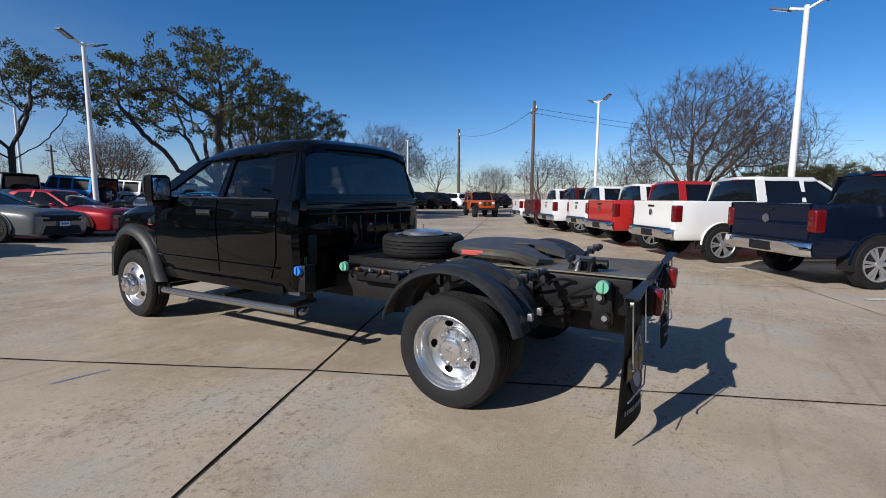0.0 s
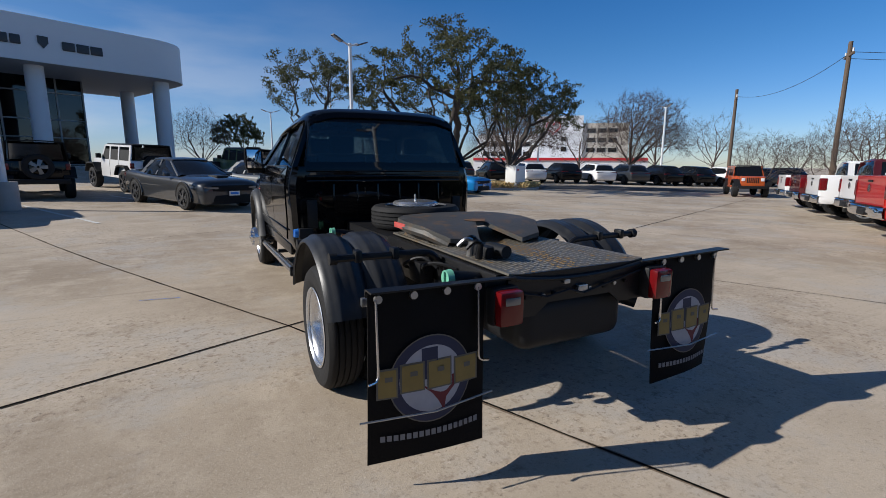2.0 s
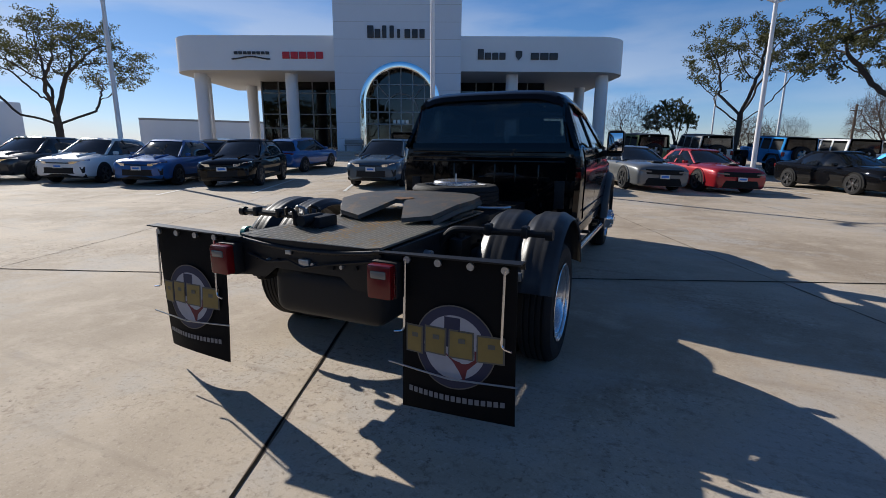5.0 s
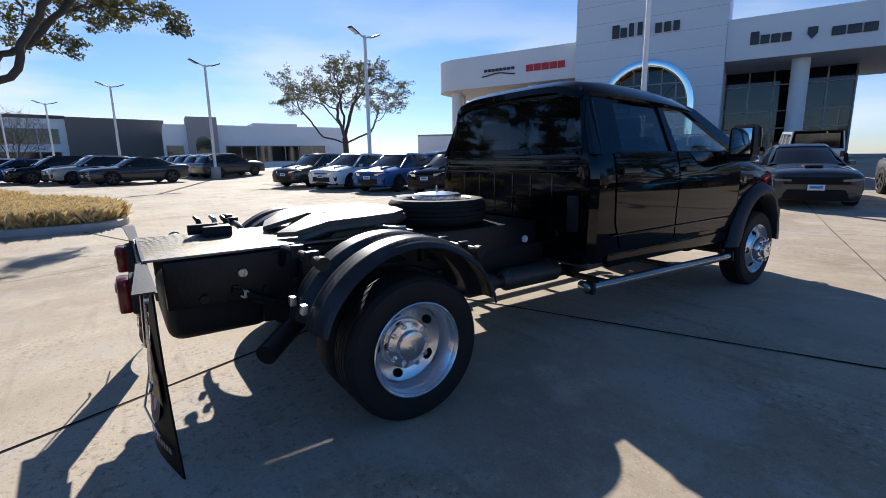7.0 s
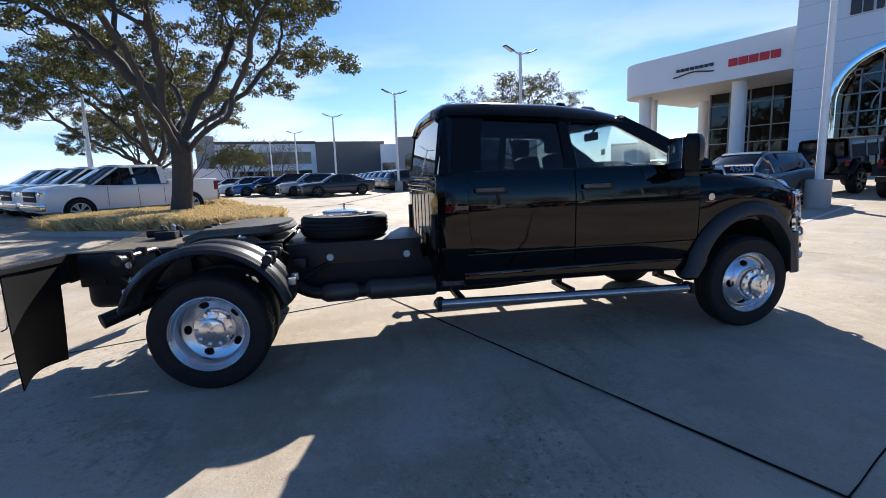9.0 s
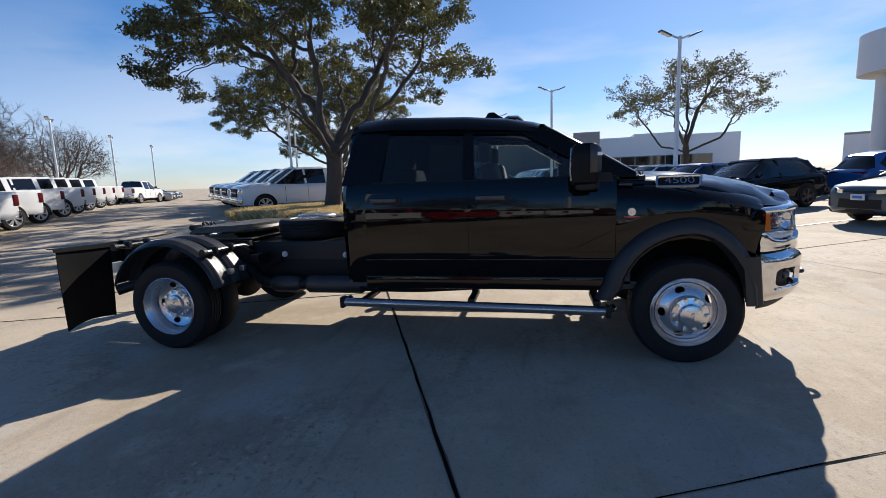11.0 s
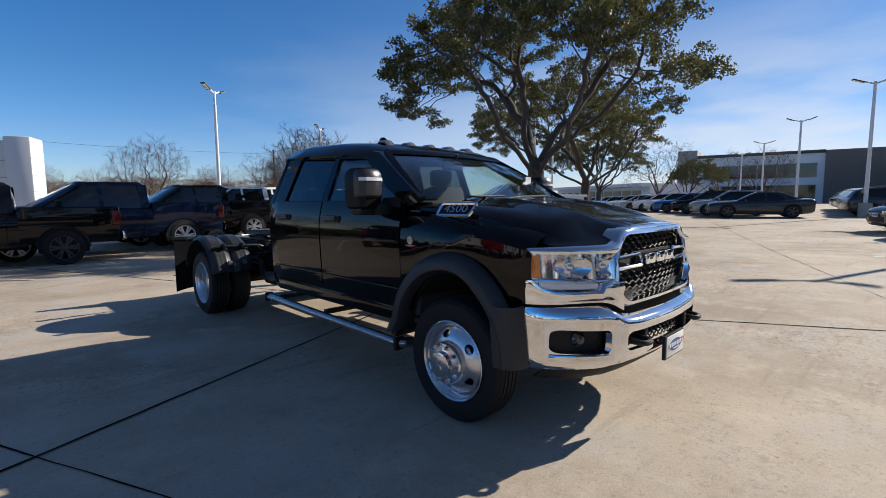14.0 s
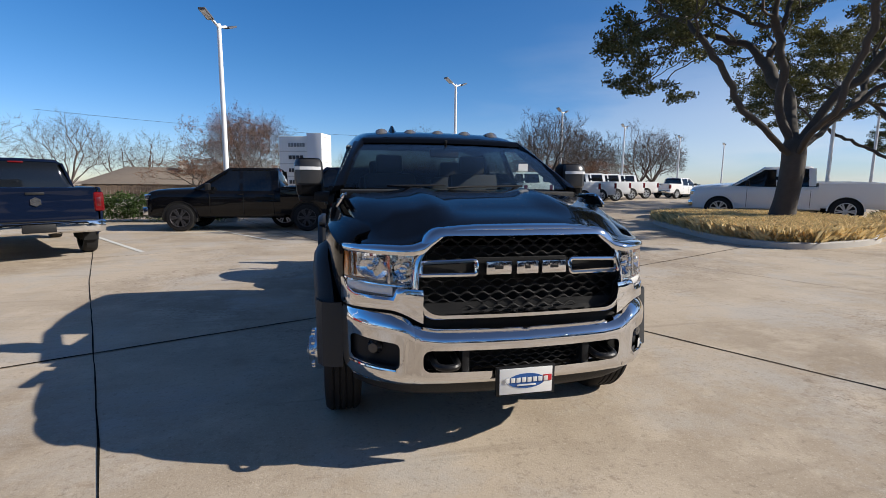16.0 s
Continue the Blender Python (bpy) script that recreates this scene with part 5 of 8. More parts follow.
slab(tail, [(-0.475, -1.172, 0.925), (0.475, -1.172, 0.925), (0.475, -1.172, 0.70), (0.30, -1.172, 0.70), (0.22, -1.172, 0.76), (-0.22, -1.172, 0.76), (-0.30, -1.172, 0.70), (-0.475, -1.172, 0.70)], (0, 0.015, 0))
part("tail_panel", tail, "black_steel", truck)
lip = B()
tube(lip, [(0.47 * k, -1.180, 0.915 - 0.035 * (1 - k * k)) for k in np.linspace(-1, 1, 11)], 0.012, 8)
part("tail_lip", lip, "black_steel", truck)
hoses = B()
tube(hoses, [(-0.4, -1.185, 0.83), (-0.25, -1.200, 0.80), (-0.1, -1.195, 0.82), (0.0, -1.200, 0.79), (0.15, -1.195, 0.82), (0.33, -1.190, 0.85), (0.45, -1.185, 0.87)], 0.007, 6)
part("tail_wiring", hoses, "black_plastic", truck)
pl = B()
box(pl, -0.035, 0.035, -1.195, -1.172, 0.79, 0.835, 0.006)
part("plate_lamp", pl, "zinc", truck)

# small fittings on the tail panel
bits = random.Random(29)
for k in range(9):
    x = -0.36 + 0.085 * k + bits.uniform(-0.02, 0.02)
    z = 0.82 + bits.uniform(-0.04, 0.045)
    fb = B()
    if k % 3:
        cyl(fb, (x, -1.172, z), (x, -1.19, z), 0.011, n=8)
    else:
        box(fb, x - 0.02, x + 0.02, -1.19, -1.172, z - 0.012, z + 0.012, 0.004)
    part("tail_fitting", fb, "zinc" if k % 2 else "frame_steel", truck)

# fifth wheel
fw = B()
top = [(-0.17, -0.46), (-0.035, -0.18), (0.035, -0.18), (0.17, -0.46), (0.36, -0.40), (0.47, -0.22), (0.50, 0.0), (0.47, 0.22), (0.36, 0.36), (0.15, 0.42), (-0.15, 0.42), (-0.36, 0.36), (-0.47, 0.22), (-0.50, 0.0), (-0.47, -0.22), (-0.36, -0.40)]
tilt = lambda x, y: 1.065 + 0.02 * y - (0.085 * max(0, -0.2 - y) / 0.26)
slab(fw, [(x, y + 0.03, tilt(x, y)) for x, y in top], (0, 0, -0.03))
bmesh.ops.triangulate(fw, faces=[f for f in fw.faces if len(f.verts) > 4])
fifth = part("fifth_wheel", fw, "wheel_plate", truck, "black fifth-wheel coupling plate with grease and rust")
skirt = B()
tube(skirt, [(x * 0.97, (y + 0.03) if y > -0.25 else y + 0.06, tilt(x, y) - 0.05) for x, y in top[4:]], 0.03, 6)
part("coupling_skirt", skirt, "wheel_plate", fifth)
gr = B()
gr_pts = [(0.075 * math.cos(a) * (1 + 0.25 * math.sin(3 * a)), -0.10 + 0.07 * math.sin(a) * (1 + 0.2 * math.cos(5 * a))) for a in np.linspace(0, 2 * math.pi, 40)[:-1]]
gr.faces.new([gr.verts.new((x, y, tilt(x, y) + 0.004)) for x, y in gr_pts])
part("grease_patch", gr, "grease", fifth, "orange grease patch")
for s in (1, -1):
    ped = B()
    slab(ped, [(s * 0.42, -0.20, 0.92), (s * 0.42, 0.28, 0.92), (s * 0.42, 0.12, 1.04), (s * 0.42, -0.06, 1.04)], (s * -0.05, 0, 0))
    part("coupling_pedestal", ped, "wheel_plate", fifth)
    pin = B()
    cyl(pin, (s * 0.36, 0.03, 1.01), (s * 0.49, 0.03, 1.01), 0.03, n=14)
    part("pivot_pin", pin, "black_steel", fifth)
rr = B()
box(rr, -0.505, -0.49, 0.04, 0.24, 1.005, 1.045, 0.004)
part("red_marker", rr, "red_reflector", fifth, "faded red reflector")
hd = B()
tube(hd, path_round([(0.30, 0.10, 1.0), (0.56, 0.12, 1.0), (0.70, 0.14, 1.005), (0.72, 0.20, 1.005)], 0.04), 0.011, 8)
part("release_handle", hd, "zinc", fifth)

# spare wheel lying on the boxes
sp = B()
tyre_mesh(sp, pose(-0.02, 0.93, 1.005, 0, -90, 0), r=0.40, w=0.20)
spare = part("spare_wheel", sp, "tyre", truck, "spare tyre lying flat on the frame")
sr = B()
lathe(sr, [(0.262, 0.03), (0.276, 0.095), (0.285, 0.10), (0.27, 0.09), (0.24, 0.05), (0.21, 0.04), (0.15, 0.05), (0.13, 0.085), (0.07, 0.09), (0.0, 0.09)], pose(-0.02, 0.93, 1.005, 0, -90, 0), 48)
part("spare_rim", sr, "steel_wheel", spare)
hub_d = B()
lathe(hub_d, [(0.205, 0.098), (0.205, 0.118), (0.19, 0.132), (0.12, 0.142), (0.05, 0.146), (0.0, 0.146)], pose(-0.02, 0.93, 1.005, 0, -90, 0), 48)
part("spare_disc", hub_d, "steel_wheel", spare, "bright steel wheel disc")
ant = B()
cyl(ant, (-0.02, 0.93, 1.09), (-0.02, 0.93, 1.20), 0.008, n=8)
part("hold_down_rod", ant, "zinc", spare)

# half-round fenders over the twin tyres
for s in (1, -1):
    f = B()
    rows = []
    prof = []
    for k in range(33):
        q = k / 32
        lobe = abs(math.sin(2 * math.pi * q)) ** 0.55
        rib = 0.007 if k in (4, 5, 11, 12, 20, 21, 27, 28) else 0.0
        prof.append((0.695 + 0.51 * q, 0.045 * lobe - 0.02 + rib))
    for a in list(range(14, 168, 5)):
        rad = 0.555
        rows.append([(s * x, (rad + b) * math.cos(radians(a)), 0.455 + (rad - 0.02 + b) * math.sin(radians(a))) for x, b in prof])
    patch(f, rows)
    solid(f, 0.012)
    part("mud_fender", f, "fender_dusty", truck, "ribbed black half-round mud fender")
    for y0, up in ((-0.50, 0.955), (0.42, 0.90)):
        tb = B()
        tube(tb, path_round([(s * 0.45, y0, 0.80), (s * 0.56, y0, 0.94 - (0.06 if y0 > 0 else 0)), (s * 0.70, y0, up - 0.01), (s * 1.16, y0, up - 0.005)], 0.05), 0.022, 10)
        part("fender_bracket_tube", tb, "black_steel", truck)
        endc = B()
        cyl(endc, (s * 1.14, y0, up - 0.005), (s * 1.18, y0, up - 0.005), 0.034, n=14)
        part("tube_end", endc, "black_plastic", truck)
        for x in (0.80, 1.02):
            cl = B()
            box(cl, s * x - 0.02, s * x + 0.02, y0 - 0.035, y0 + 0.035, up - 0.035, up + 0.035, 0.012)
            part("tube_clamp", cl, "black_steel", truck)
        for x in (0.82, 1.0):
            tg = B()
            ya, za = (-0.545, 0.70) if y0 < 0 else (0.545, 0.70)
            box(tg, s * x - 0.022, s * x + 0.022, ya - 0.022, ya + 0.012 + 0.02 * (y0 > 0), za - 0.025, za + 0.025, 0.006)
            part("fender_clip", tg, "zinc", truck)
    arm = B()
    box(arm, s * 0.48, s * 0.66, 0.52, 0.62, 0.72, 0.80, 0.015)
    part("fender_stay", arm, "black_steel", truck)

# mud-flap hangers and flaps
FLX = {1: (0.59, 1.165), -1: (-1.19, -0.61)}
LONG = {1: 0.79, -1: 0.805}
for s in (1, -1):
    x0, x1 = FLX[s]
    hb = B()
    xe = s * 1.195
    slab(hb, [(s * 0.44, -1.20, 0.915), (s * 0.44, -1.16, 0.915), (xe, -1.16, 0.935), (xe, -1.235, 0.935)], (0, 0, 0.008))
    slab(hb, [(s * 0.44, -1.16, 0.87), (s * 0.44, -1.16, 0.92), (xe, -1.16, 0.938), (xe, -1.16, 0.905)], (0, 0.008, 0))
    hanger = part("flap_hanger", hb, "black_steel", truck, "angle-iron flap hanger")
    flap = B()
    rows = []
    for k in range(13):
        z = 0.925 - LONG[s] * k / 12
        t = k / 12
        row = []
        for i in range(13):
            q = i / 12
            x = x0 + (x1 - x0) * q
            o = (1 - q) if s < 0 else q
            curl = -0.05 * t * math.sin(math.pi * q) + 0.05 * t * t * (o - 0.5)
            row.append((x + 0.01 * t * s, -1.172 + curl, z - (0.03 * math.sin(math.pi * q) * -1 if k == 12 else 0)))
        rows.append(row)
    patch(flap, rows)
    solid(flap, 0.008)
    fob = part("mud_flap", flap, "rubber_flap", truck, "black rubber mud flap with a round printed emblem")

    def on_flap(x, z, lift):
        """A point just behind the flap's rear face."""
        t = (0.925 - z) / LONG[s]
        q = (x - x0) / (x1 - x0)
        o = (1 - q) if s < 0 else q
        return (x + 0.01 * t * s, -1.172 - 0.05 * t * math.sin(math.pi * q) + 0.05 * t * t * (o - 0.5) - 0.010 - lift, z)

    cx, cz = (x0 + x1) / 2, 0.505
    def flat(name, material, rings_or_poly, lift):
        bm = B()
        patch(bm, [[on_flap(cx + a, cz + b, lift) for a, b in row] for row in rings_or_poly])
        return part(name, bm, material, fob)

    ang = np.linspace(0, 2 * math.pi, 41)
    circ = lambda r: [(r * math.cos(a), r * math.sin(a)) for a in ang]
    flat("emblem_ring", "flap_blue", [circ(0.20), circ(0.155)], 0.001)
    flat("ring_edge", "flap_ring", [circ(0.204), circ(0.198)], 0.002)
    flat("emblem_field", "flap_field", [circ(0.155), circ(0.10), circ(0.05), circ(0.001)], 0.001)
    flat("state_top", "flap_blue", [[(-0.05, 0.145), (0.03, 0.145)], [(-0.05, 0.06), (0.03, 0.06)], [(-0.05, 0.0), (0.06, 0.0)]], 0.002)
    flat("state_low", "flap_red", [[(-0.06, -0.02), (0.12, 0.0)], [(0.0, -0.07), (0.12, -0.05)], [(0.03, -0.11), (0.07, -0.10)], [(0.05, -0.15), (0.06, -0.15)]], 0.002)
    for a, b, lo, hi in ((-0.250, -0.170, -0.055, 0.070), (-0.145, -0.045, -0.040, 0.080), (-0.018, 0.092, -0.042, 0.080), (0.120, 0.235, -0.045, 0.072)):
        flat("gold_edge", "flap_ring", [[(a - 0.008, hi + 0.008), (b + 0.008, hi + 0.008)], [(a - 0.008, lo - 0.008), (b + 0.008, lo - 0.008)]], 0.003)
        flat("gold_block", "flap_gold", [[(a, hi), (b, hi)], [(a, lo), (b, lo)]], 0.005)
        m_ = (a + b) / 2
        flat("block_notch", "flap_ring", [[(m_ - 0.012, hi - 0.030), (m_ + 0.022, hi - 0.030)], [(m_ - 0.012, hi - 0.052), (m_ + 0.022, hi - 0.052)]], 0.007)
    for a in np.arange(-0.24, 0.23, 0.029):
        flat("letter_bar", "flap_white", [[(a, -0.240), (a + 0.021, -0.240)], [(a, -0.268), (a + 0.021, -0.268)]], 0.001)
    for i in range(4):
        bx = x0 + 0.04 + (x1 - x0 - 0.09) * i / 3
        bo = B()
        cyl(bo, (bx, -1.182, 0.90), (bx, -1.198, 0.90), 0.018, n=12)
        part("flap_bolt", bo, "zinc", hanger)
    for bx in (x0 + 0.03, x1 - 0.05):
        wire = B()
        out = -0.05 if bx < cx else 0.05
        tube(wire, path_round([(bx, -1.195, 0.90), (bx, -1.210, 0.545), (bx + out, -1.220, 0.54)], 0.03), 0.006, 6)
        part("flap_wire", wire, "dull_chrome", hanger)
    rod = B()
    tube(rod, [(x0 - 0.06, -1.210, 0.37), (cx, -1.245, 0.36), (x1 + 0.03, -1.210, 0.37)], 0.0045, 6)
    part("flap_rod", rod, "zinc", hanger)

# tail lamps
for s in (1, -1):
    tl = B()
    box(tl, s * 0.527 - 0.068, s * 0.527 + 0.068, -1.290, -1.225, 0.712, 0.882, 0.02)
    lamp = part("tail_lamp", tl, "red_lens", truck, "square red tail lamp")
    wl_ = B()
    box(wl_, s * 0.527 - 0.042, s * 0.527 + 0.042, -1.296, -1.285, 0.815, 0.853, 0.008)
    part("reverse_lens", wl_, "marker_lens", lamp)
    bd = B()
    box(bd, s * 0.527 - 0.075, s * 0.527 + 0.075, -1.240, -1.165, 0.704, 0.890, 0.02)
    part("lamp_housing", bd, "black_plastic", lamp)

# valves, caps, plugs on the sides
def cap_on(name, p, r, material, s, depth=0.03, label=""):
    bm = B()
    cyl(bm, p, (p[0] + s * depth, p[1], p[2]), r, r * 0.92, 20)
    box(bm, p[0] + s * depth - 0.004, p[0] + s * (depth + 0.012), p[1] - 0.007, p[1] + 0.007, p[2] - r * 0.8, p[2] + r * 0.8, 0.003)
    ob = part(name, bm, material, truck, label)
    return ob


cap_on("fuel_cap", (-0.66, -0.93, 0.885), 0.046, "green_cap", -1, 0.035, "pale green filler cap")
cap_on("fuel_cap", (-0.66, 1.37, 0.83), 0.045, "green_cap", -1, 0.035, "pale green filler cap")
cap_on("fluid_cap", (-0.94, 1.665, 0.80), 0.045, "blue_cap", -1, 0.035, "blue fluid filler cap")
for y, z, s in ((0.80, 0.775, 1), (1.45, 0.765, 1)):
    cap_on("lashing_boss", (s * 0.475, y, z), 0.03, "white_plastic", s, 0.012)
for y, z, s in ((-0.72, 0.82, 1), (-0.72, 0.70, 1)):
    cap_on("bed_bolt", (s * 0.49, y, z), 0.026, "zinc", s, 0.04)
nk = B()
cyl(nk, (-0.50, -0.93, 0.86), (-0.66, -0.93, 0.885), 0.04, n=14)
part("filler_neck", nk, "black_plastic", truck)
nk = B()
cyl(nk, (-0.46, 1.37, 0.80), (-0.66, 1.37, 0.83), 0.035, n=14)
part("filler_neck", nk, "black_plastic", truck)
bk = B()
box(bk, -0.94, -0.80, 1.60, 1.72, 0.60, 0.85, 0.02)
part("filler_bracket", bk, "black_plastic", truck)
for s in (-1,):
    ab = B()
    box(ab, -0.60, -0.48, 0.62, 1.30, 0.70, 0.78, 0.02)
    cyl(ab, (-0.54, 0.72, 0.80), (-0.54, 1.28, 0.80), 0.035, n=12)
    part("air_manifold", ab, "black_steel", truck)
    for k in range(5):
        hs = B()
        y = 0.66 + 0.15 * k
        tube(hs, path_round([(-0.56, y, 0.80), (-0.62, y + 0.03, 0.82), (-0.60, y + 0.10, 0.74), (-0.52, y + 0.14, 0.70)], 0.04), 0.010, 6)
        part("air_hose", hs, "black_plastic", truck)
        ft = B()
        cyl(ft, (-0.58, y, 0.80), (-0.62, y + 0.01, 0.81), 0.016, n=8)
        part("hose_fitting", ft, "zinc" if k % 2 else "copper", truck)
gl = B()
box(gl, -0.36, -0.20, -0.80, -0.62, 0.925, 1.0, 0.015)
cyl(gl, (-0.28, -0.70, 0.98), (-0.28, -0.88, 0.98), 0.035, n=12)
head_ob = part("trailer_socket", gl, "black_plastic", truck, "trailer plug and air couplings")
for x, y, mname in ((-0.34, -0.62, "black_steel"), (-0.40, -0.68, "zinc"), (-0.40, -0.78, "black_steel")):
    g2 = B()
    cyl(g2, (x, y, 0.93), (x, y - 0.02, 1.03), 0.022, 0.016, 10)
    tube(g2, path_round([(x, y - 0.02, 1.03), (x - 0.05, y - 0.04, 1.05), (x - 0.08, y, 1.0)], 0.03), 0.012, 6)
    part("air_coupling", g2, mname, head_ob)

rnd = random.Random(17)
for s in (1, -1):
    for k in range(6):
        y0 = -0.95 + 0.24 * k + rnd.uniform(-0.05, 0.05)
        if s > 0 and k < 3:
            continue
        hs = B()
        tube(hs, path_round([(s * 0.50, y0, 0.84 + rnd.uniform(-0.03, 0.03)), (s * (0.56 + rnd.uniform(0, 0.05)), y0 + 0.08, 0.90), (s * (0.60 + rnd.uniform(0, 0.06)), y0 + 0.20, 0.84 + rnd.uniform(-0.06, 0.04)), (s * 0.52, y0 + 0.34, 0.76)], 0.07), 0.011, 6)
        part("frame_hose", hs, "black_plastic", truck)
    for k in range(4):
        cb = B()
        y0 = -0.92 + 0.16 * k
        cyl(cb, (s * 0.49, y0, 0.70 + 0.03 * (k % 2)), (s * 0.515, y0, 0.70 + 0.03 * (k % 2)), 0.022, n=10)
        part("frame_bolt", cb, "black_steel", truck)
    vb = B()
    box(vb, s * 0.50, s * 0.60, -0.42, -0.24, 0.72, 0.86, 0.02)
    cyl(vb, (s * 0.55, -0.33, 0.86), (s * 0.55, -0.33, 0.92), 0.03, n=12)
    part("air_valve", vb, "black_steel", truck)

# ---- parked cars ----
def car_wheel(parent, x, y, r, w, rim_mat="alloy", spokes=6):
    m = pose(x, y, r, 0, 0, 0 if x > 0 else 180)
    bm = B()
    h = w / 2
    lathe(bm, [(r * 0.66, -h * 0.6), (r * 0.70, -h), (r * 0.92, -h), (r, -h * 0.65), (r, h * 0.65), (r * 0.95, h * 0.93), (r * 0.86, h), (r * 0.72, h * 0.97), (r * 0.66, h * 0.6)], m, 32)
    wh = part("wheel", bm, "tyre", parent)
    rb = B()
    lathe(rb, [(r * 0.60, -h * 0.3), (r * 0.66, h * 0.5), (r * 0.70, h * 0.98), (r * 0.70, h * 1.05), (r * 0.66, h * 1.06), (r * 0.64, h * 1.0), (r * 0.62, h * 0.5)], m, 32)
    for k in range(spokes):
        for side in (-1, 1):
            mm = m @ Matrix.Rotation(radians(360 / spokes * k + side * 9), 4, "X")
            slab(rb, [mm @ Vector(p) for p in ((h * 0.95, r * 0.10, r * 0.045), (h * 0.95, r * 0.10, -r * 0.045), (h * 1.02, r * 0.64, -r * 0.06), (h * 1.02, r * 0.64, r * 0.06))], mm.to_3x3() @ Vector((-0.03, 0, 0)))
    lathe(rb, [(r * 0.17, h * 0.5), (r * 0.17, h * 1.0), (r * 0.12, h * 1.05), (0.0, h * 1.06)], m, 14)
    part("rim", rb, rim_mat, wh)
    bk = B()
    disc(bk, m @ Vector((h * 0.10, 0, 0)), r * 0.62, m.to_3x3() @ Vector((1, 0, 0)), 24)
    part("brake", bk, "dark_gap", wh)


def refine(st, n=3):
    """Rounds a run of body stations with a smooth curve through them."""
    st = [np.array(q, float) for q in st]
    out = []
    for i in range(len(st) - 1):
        p0, p1, p2, p3 = st[max(i - 1, 0)], st[i], st[i + 1], st[min(i + 2, len(st) - 1)]
        for j in range(n):
            t = j / n
            out.append(tuple(0.5 * (2 * p1 + (p2 - p0) * t + (2 * p0 - 5 * p1 + 4 * p2 - p3) * t * t + (3 * p1 - p0 - 3 * p2 + p3) * t ** 3)))
    out.append(tuple(st[-1]))
    return out


def hull(bm, stations):
    """A car's lower body: stations of y, floor, shoulder, half width, crown."""
    rows = []
    for y, zb, zs, w, zt in refine(stations):
        hh = zs - zb
        rows.append([(0, y, zb), (w * 0.86, y, zb), (w * 0.955, y, zb + 0.05), (w * 0.975, y, zb + hh * 0.22), (w * 0.995, y, zb + hh * 0.45), (w * 1.002, y, zb + hh * 0.66), (w * 0.985, y, zs - hh * 0.16), (w * 0.958, y, zs - hh * 0.07), (w * 0.915, y, zs - hh * 0.015), (w * 0.86, y, zs + (zt - zs) * 0.25), (w * 0.6, y, zs + (zt - zs) * 0.85), (w * 0.3, y, zt + 0.006), (0, y, zt + 0.01)])
    patch(bm, rows, True)
    bmesh.ops.remove_doubles(bm, verts=bm.verts, dist=1e-4)
    bmesh.ops.holes_fill(bm, edges=[e for e in bm.edges if e.is_boundary], sides=60)
    return bm


def arches(parent, ys, r, w, material="dark_gap"):
    for y in ys:
        for s in (1, -1):
            bm = B()
            pts = [(s * (w + 0.004), y + r * 1.17 * math.cos(a), max(0.14, r + r * 1.17 * math.sin(a))) for a in np.linspace(-0.25, math.pi + 0.25, 22)]
            slab(bm, pts, (-s * 0.25, 0, 0))
            part("wheel_arch", bm, material, parent)
            if material == "dark_gap":
                lp = B()
                tube(lp, [(s * (w - 0.004), y + r * 1.20 * math.cos(a), max(0.2, r + r * 1.20 * math.sin(a))) for a in np.linspace(0.0, math.pi, 18)], 0.022, 6)
                part("arch_lip", lp, "paint white", parent)


def cabin(parent, st, paint, roof_from, roof_to, glass_mat="car_window"):
    """Glasshouse: stations of y, half width below, height below, half width above, height above."""
    st = refine(st, 3)
    bm = B()
    rows = []
    for y, wb_, zb, wt_, zt in st:
        rows.append([(wb_, y, zb - 0.03), (wb_ * 0.6 + wt_ * 0.4 + 0.015, y, zb + (zt - zb) * 0.4), (wt_, y, zt - 0.06 * (zt > zb + 0.1)), (wt_ - 0.07, y, zt - 0.015), (0, y, zt)])
    patch(bm, rows, True)
    bmesh.ops.remove_doubles(bm, verts=bm.verts, dist=1e-4)
    part("window_glass", bm, glass_mat, parent, "dark glossy windows")
    rb = B()
    rows = []
    for y, wb_, zb, wt_, zt in st:
        if roof_from - 0.01 <= y <= roof_to + 0.01:
            rows.append([(wt_ + 0.012, y, zt - 0.085), (wt_ + 0.010, y, zt - 0.05), (wt_ - 0.06, y, zt + 0.006), (0, y, zt + 0.022)])
    patch(rb, rows, True)
    bmesh.ops.remove_doubles(rb, verts=rb.verts, dist=1e-4)
    solid(rb, 0.02)
    part("roof", rb, paint, parent)


def pillar(parent, paint, a, b, w=0.05):
    for s in (1, -1):
        bm = B()
        (xa, ya, za), (xb, yb, zb) = a, b
        slab(bm, [(s * (xa + 0.012), ya - w, za), (s * (xa + 0.012), ya + w, za), (s * (xb + 0.012), yb + w, zb), (s * (xb + 0.012), yb - w, zb)], (-s * 0.04, 0, 0))
        part("pillar", bm, paint, parent)


def lamp_pair(parent, name, x0, x1, y0, y1, z0, z1, material, bevel=0.02):
    for s in (1, -1):
        bm = B()
        box(bm, s * x0, s * x1, y0, y1, z0, z1, bevel)
        part(name, bm, material, parent)


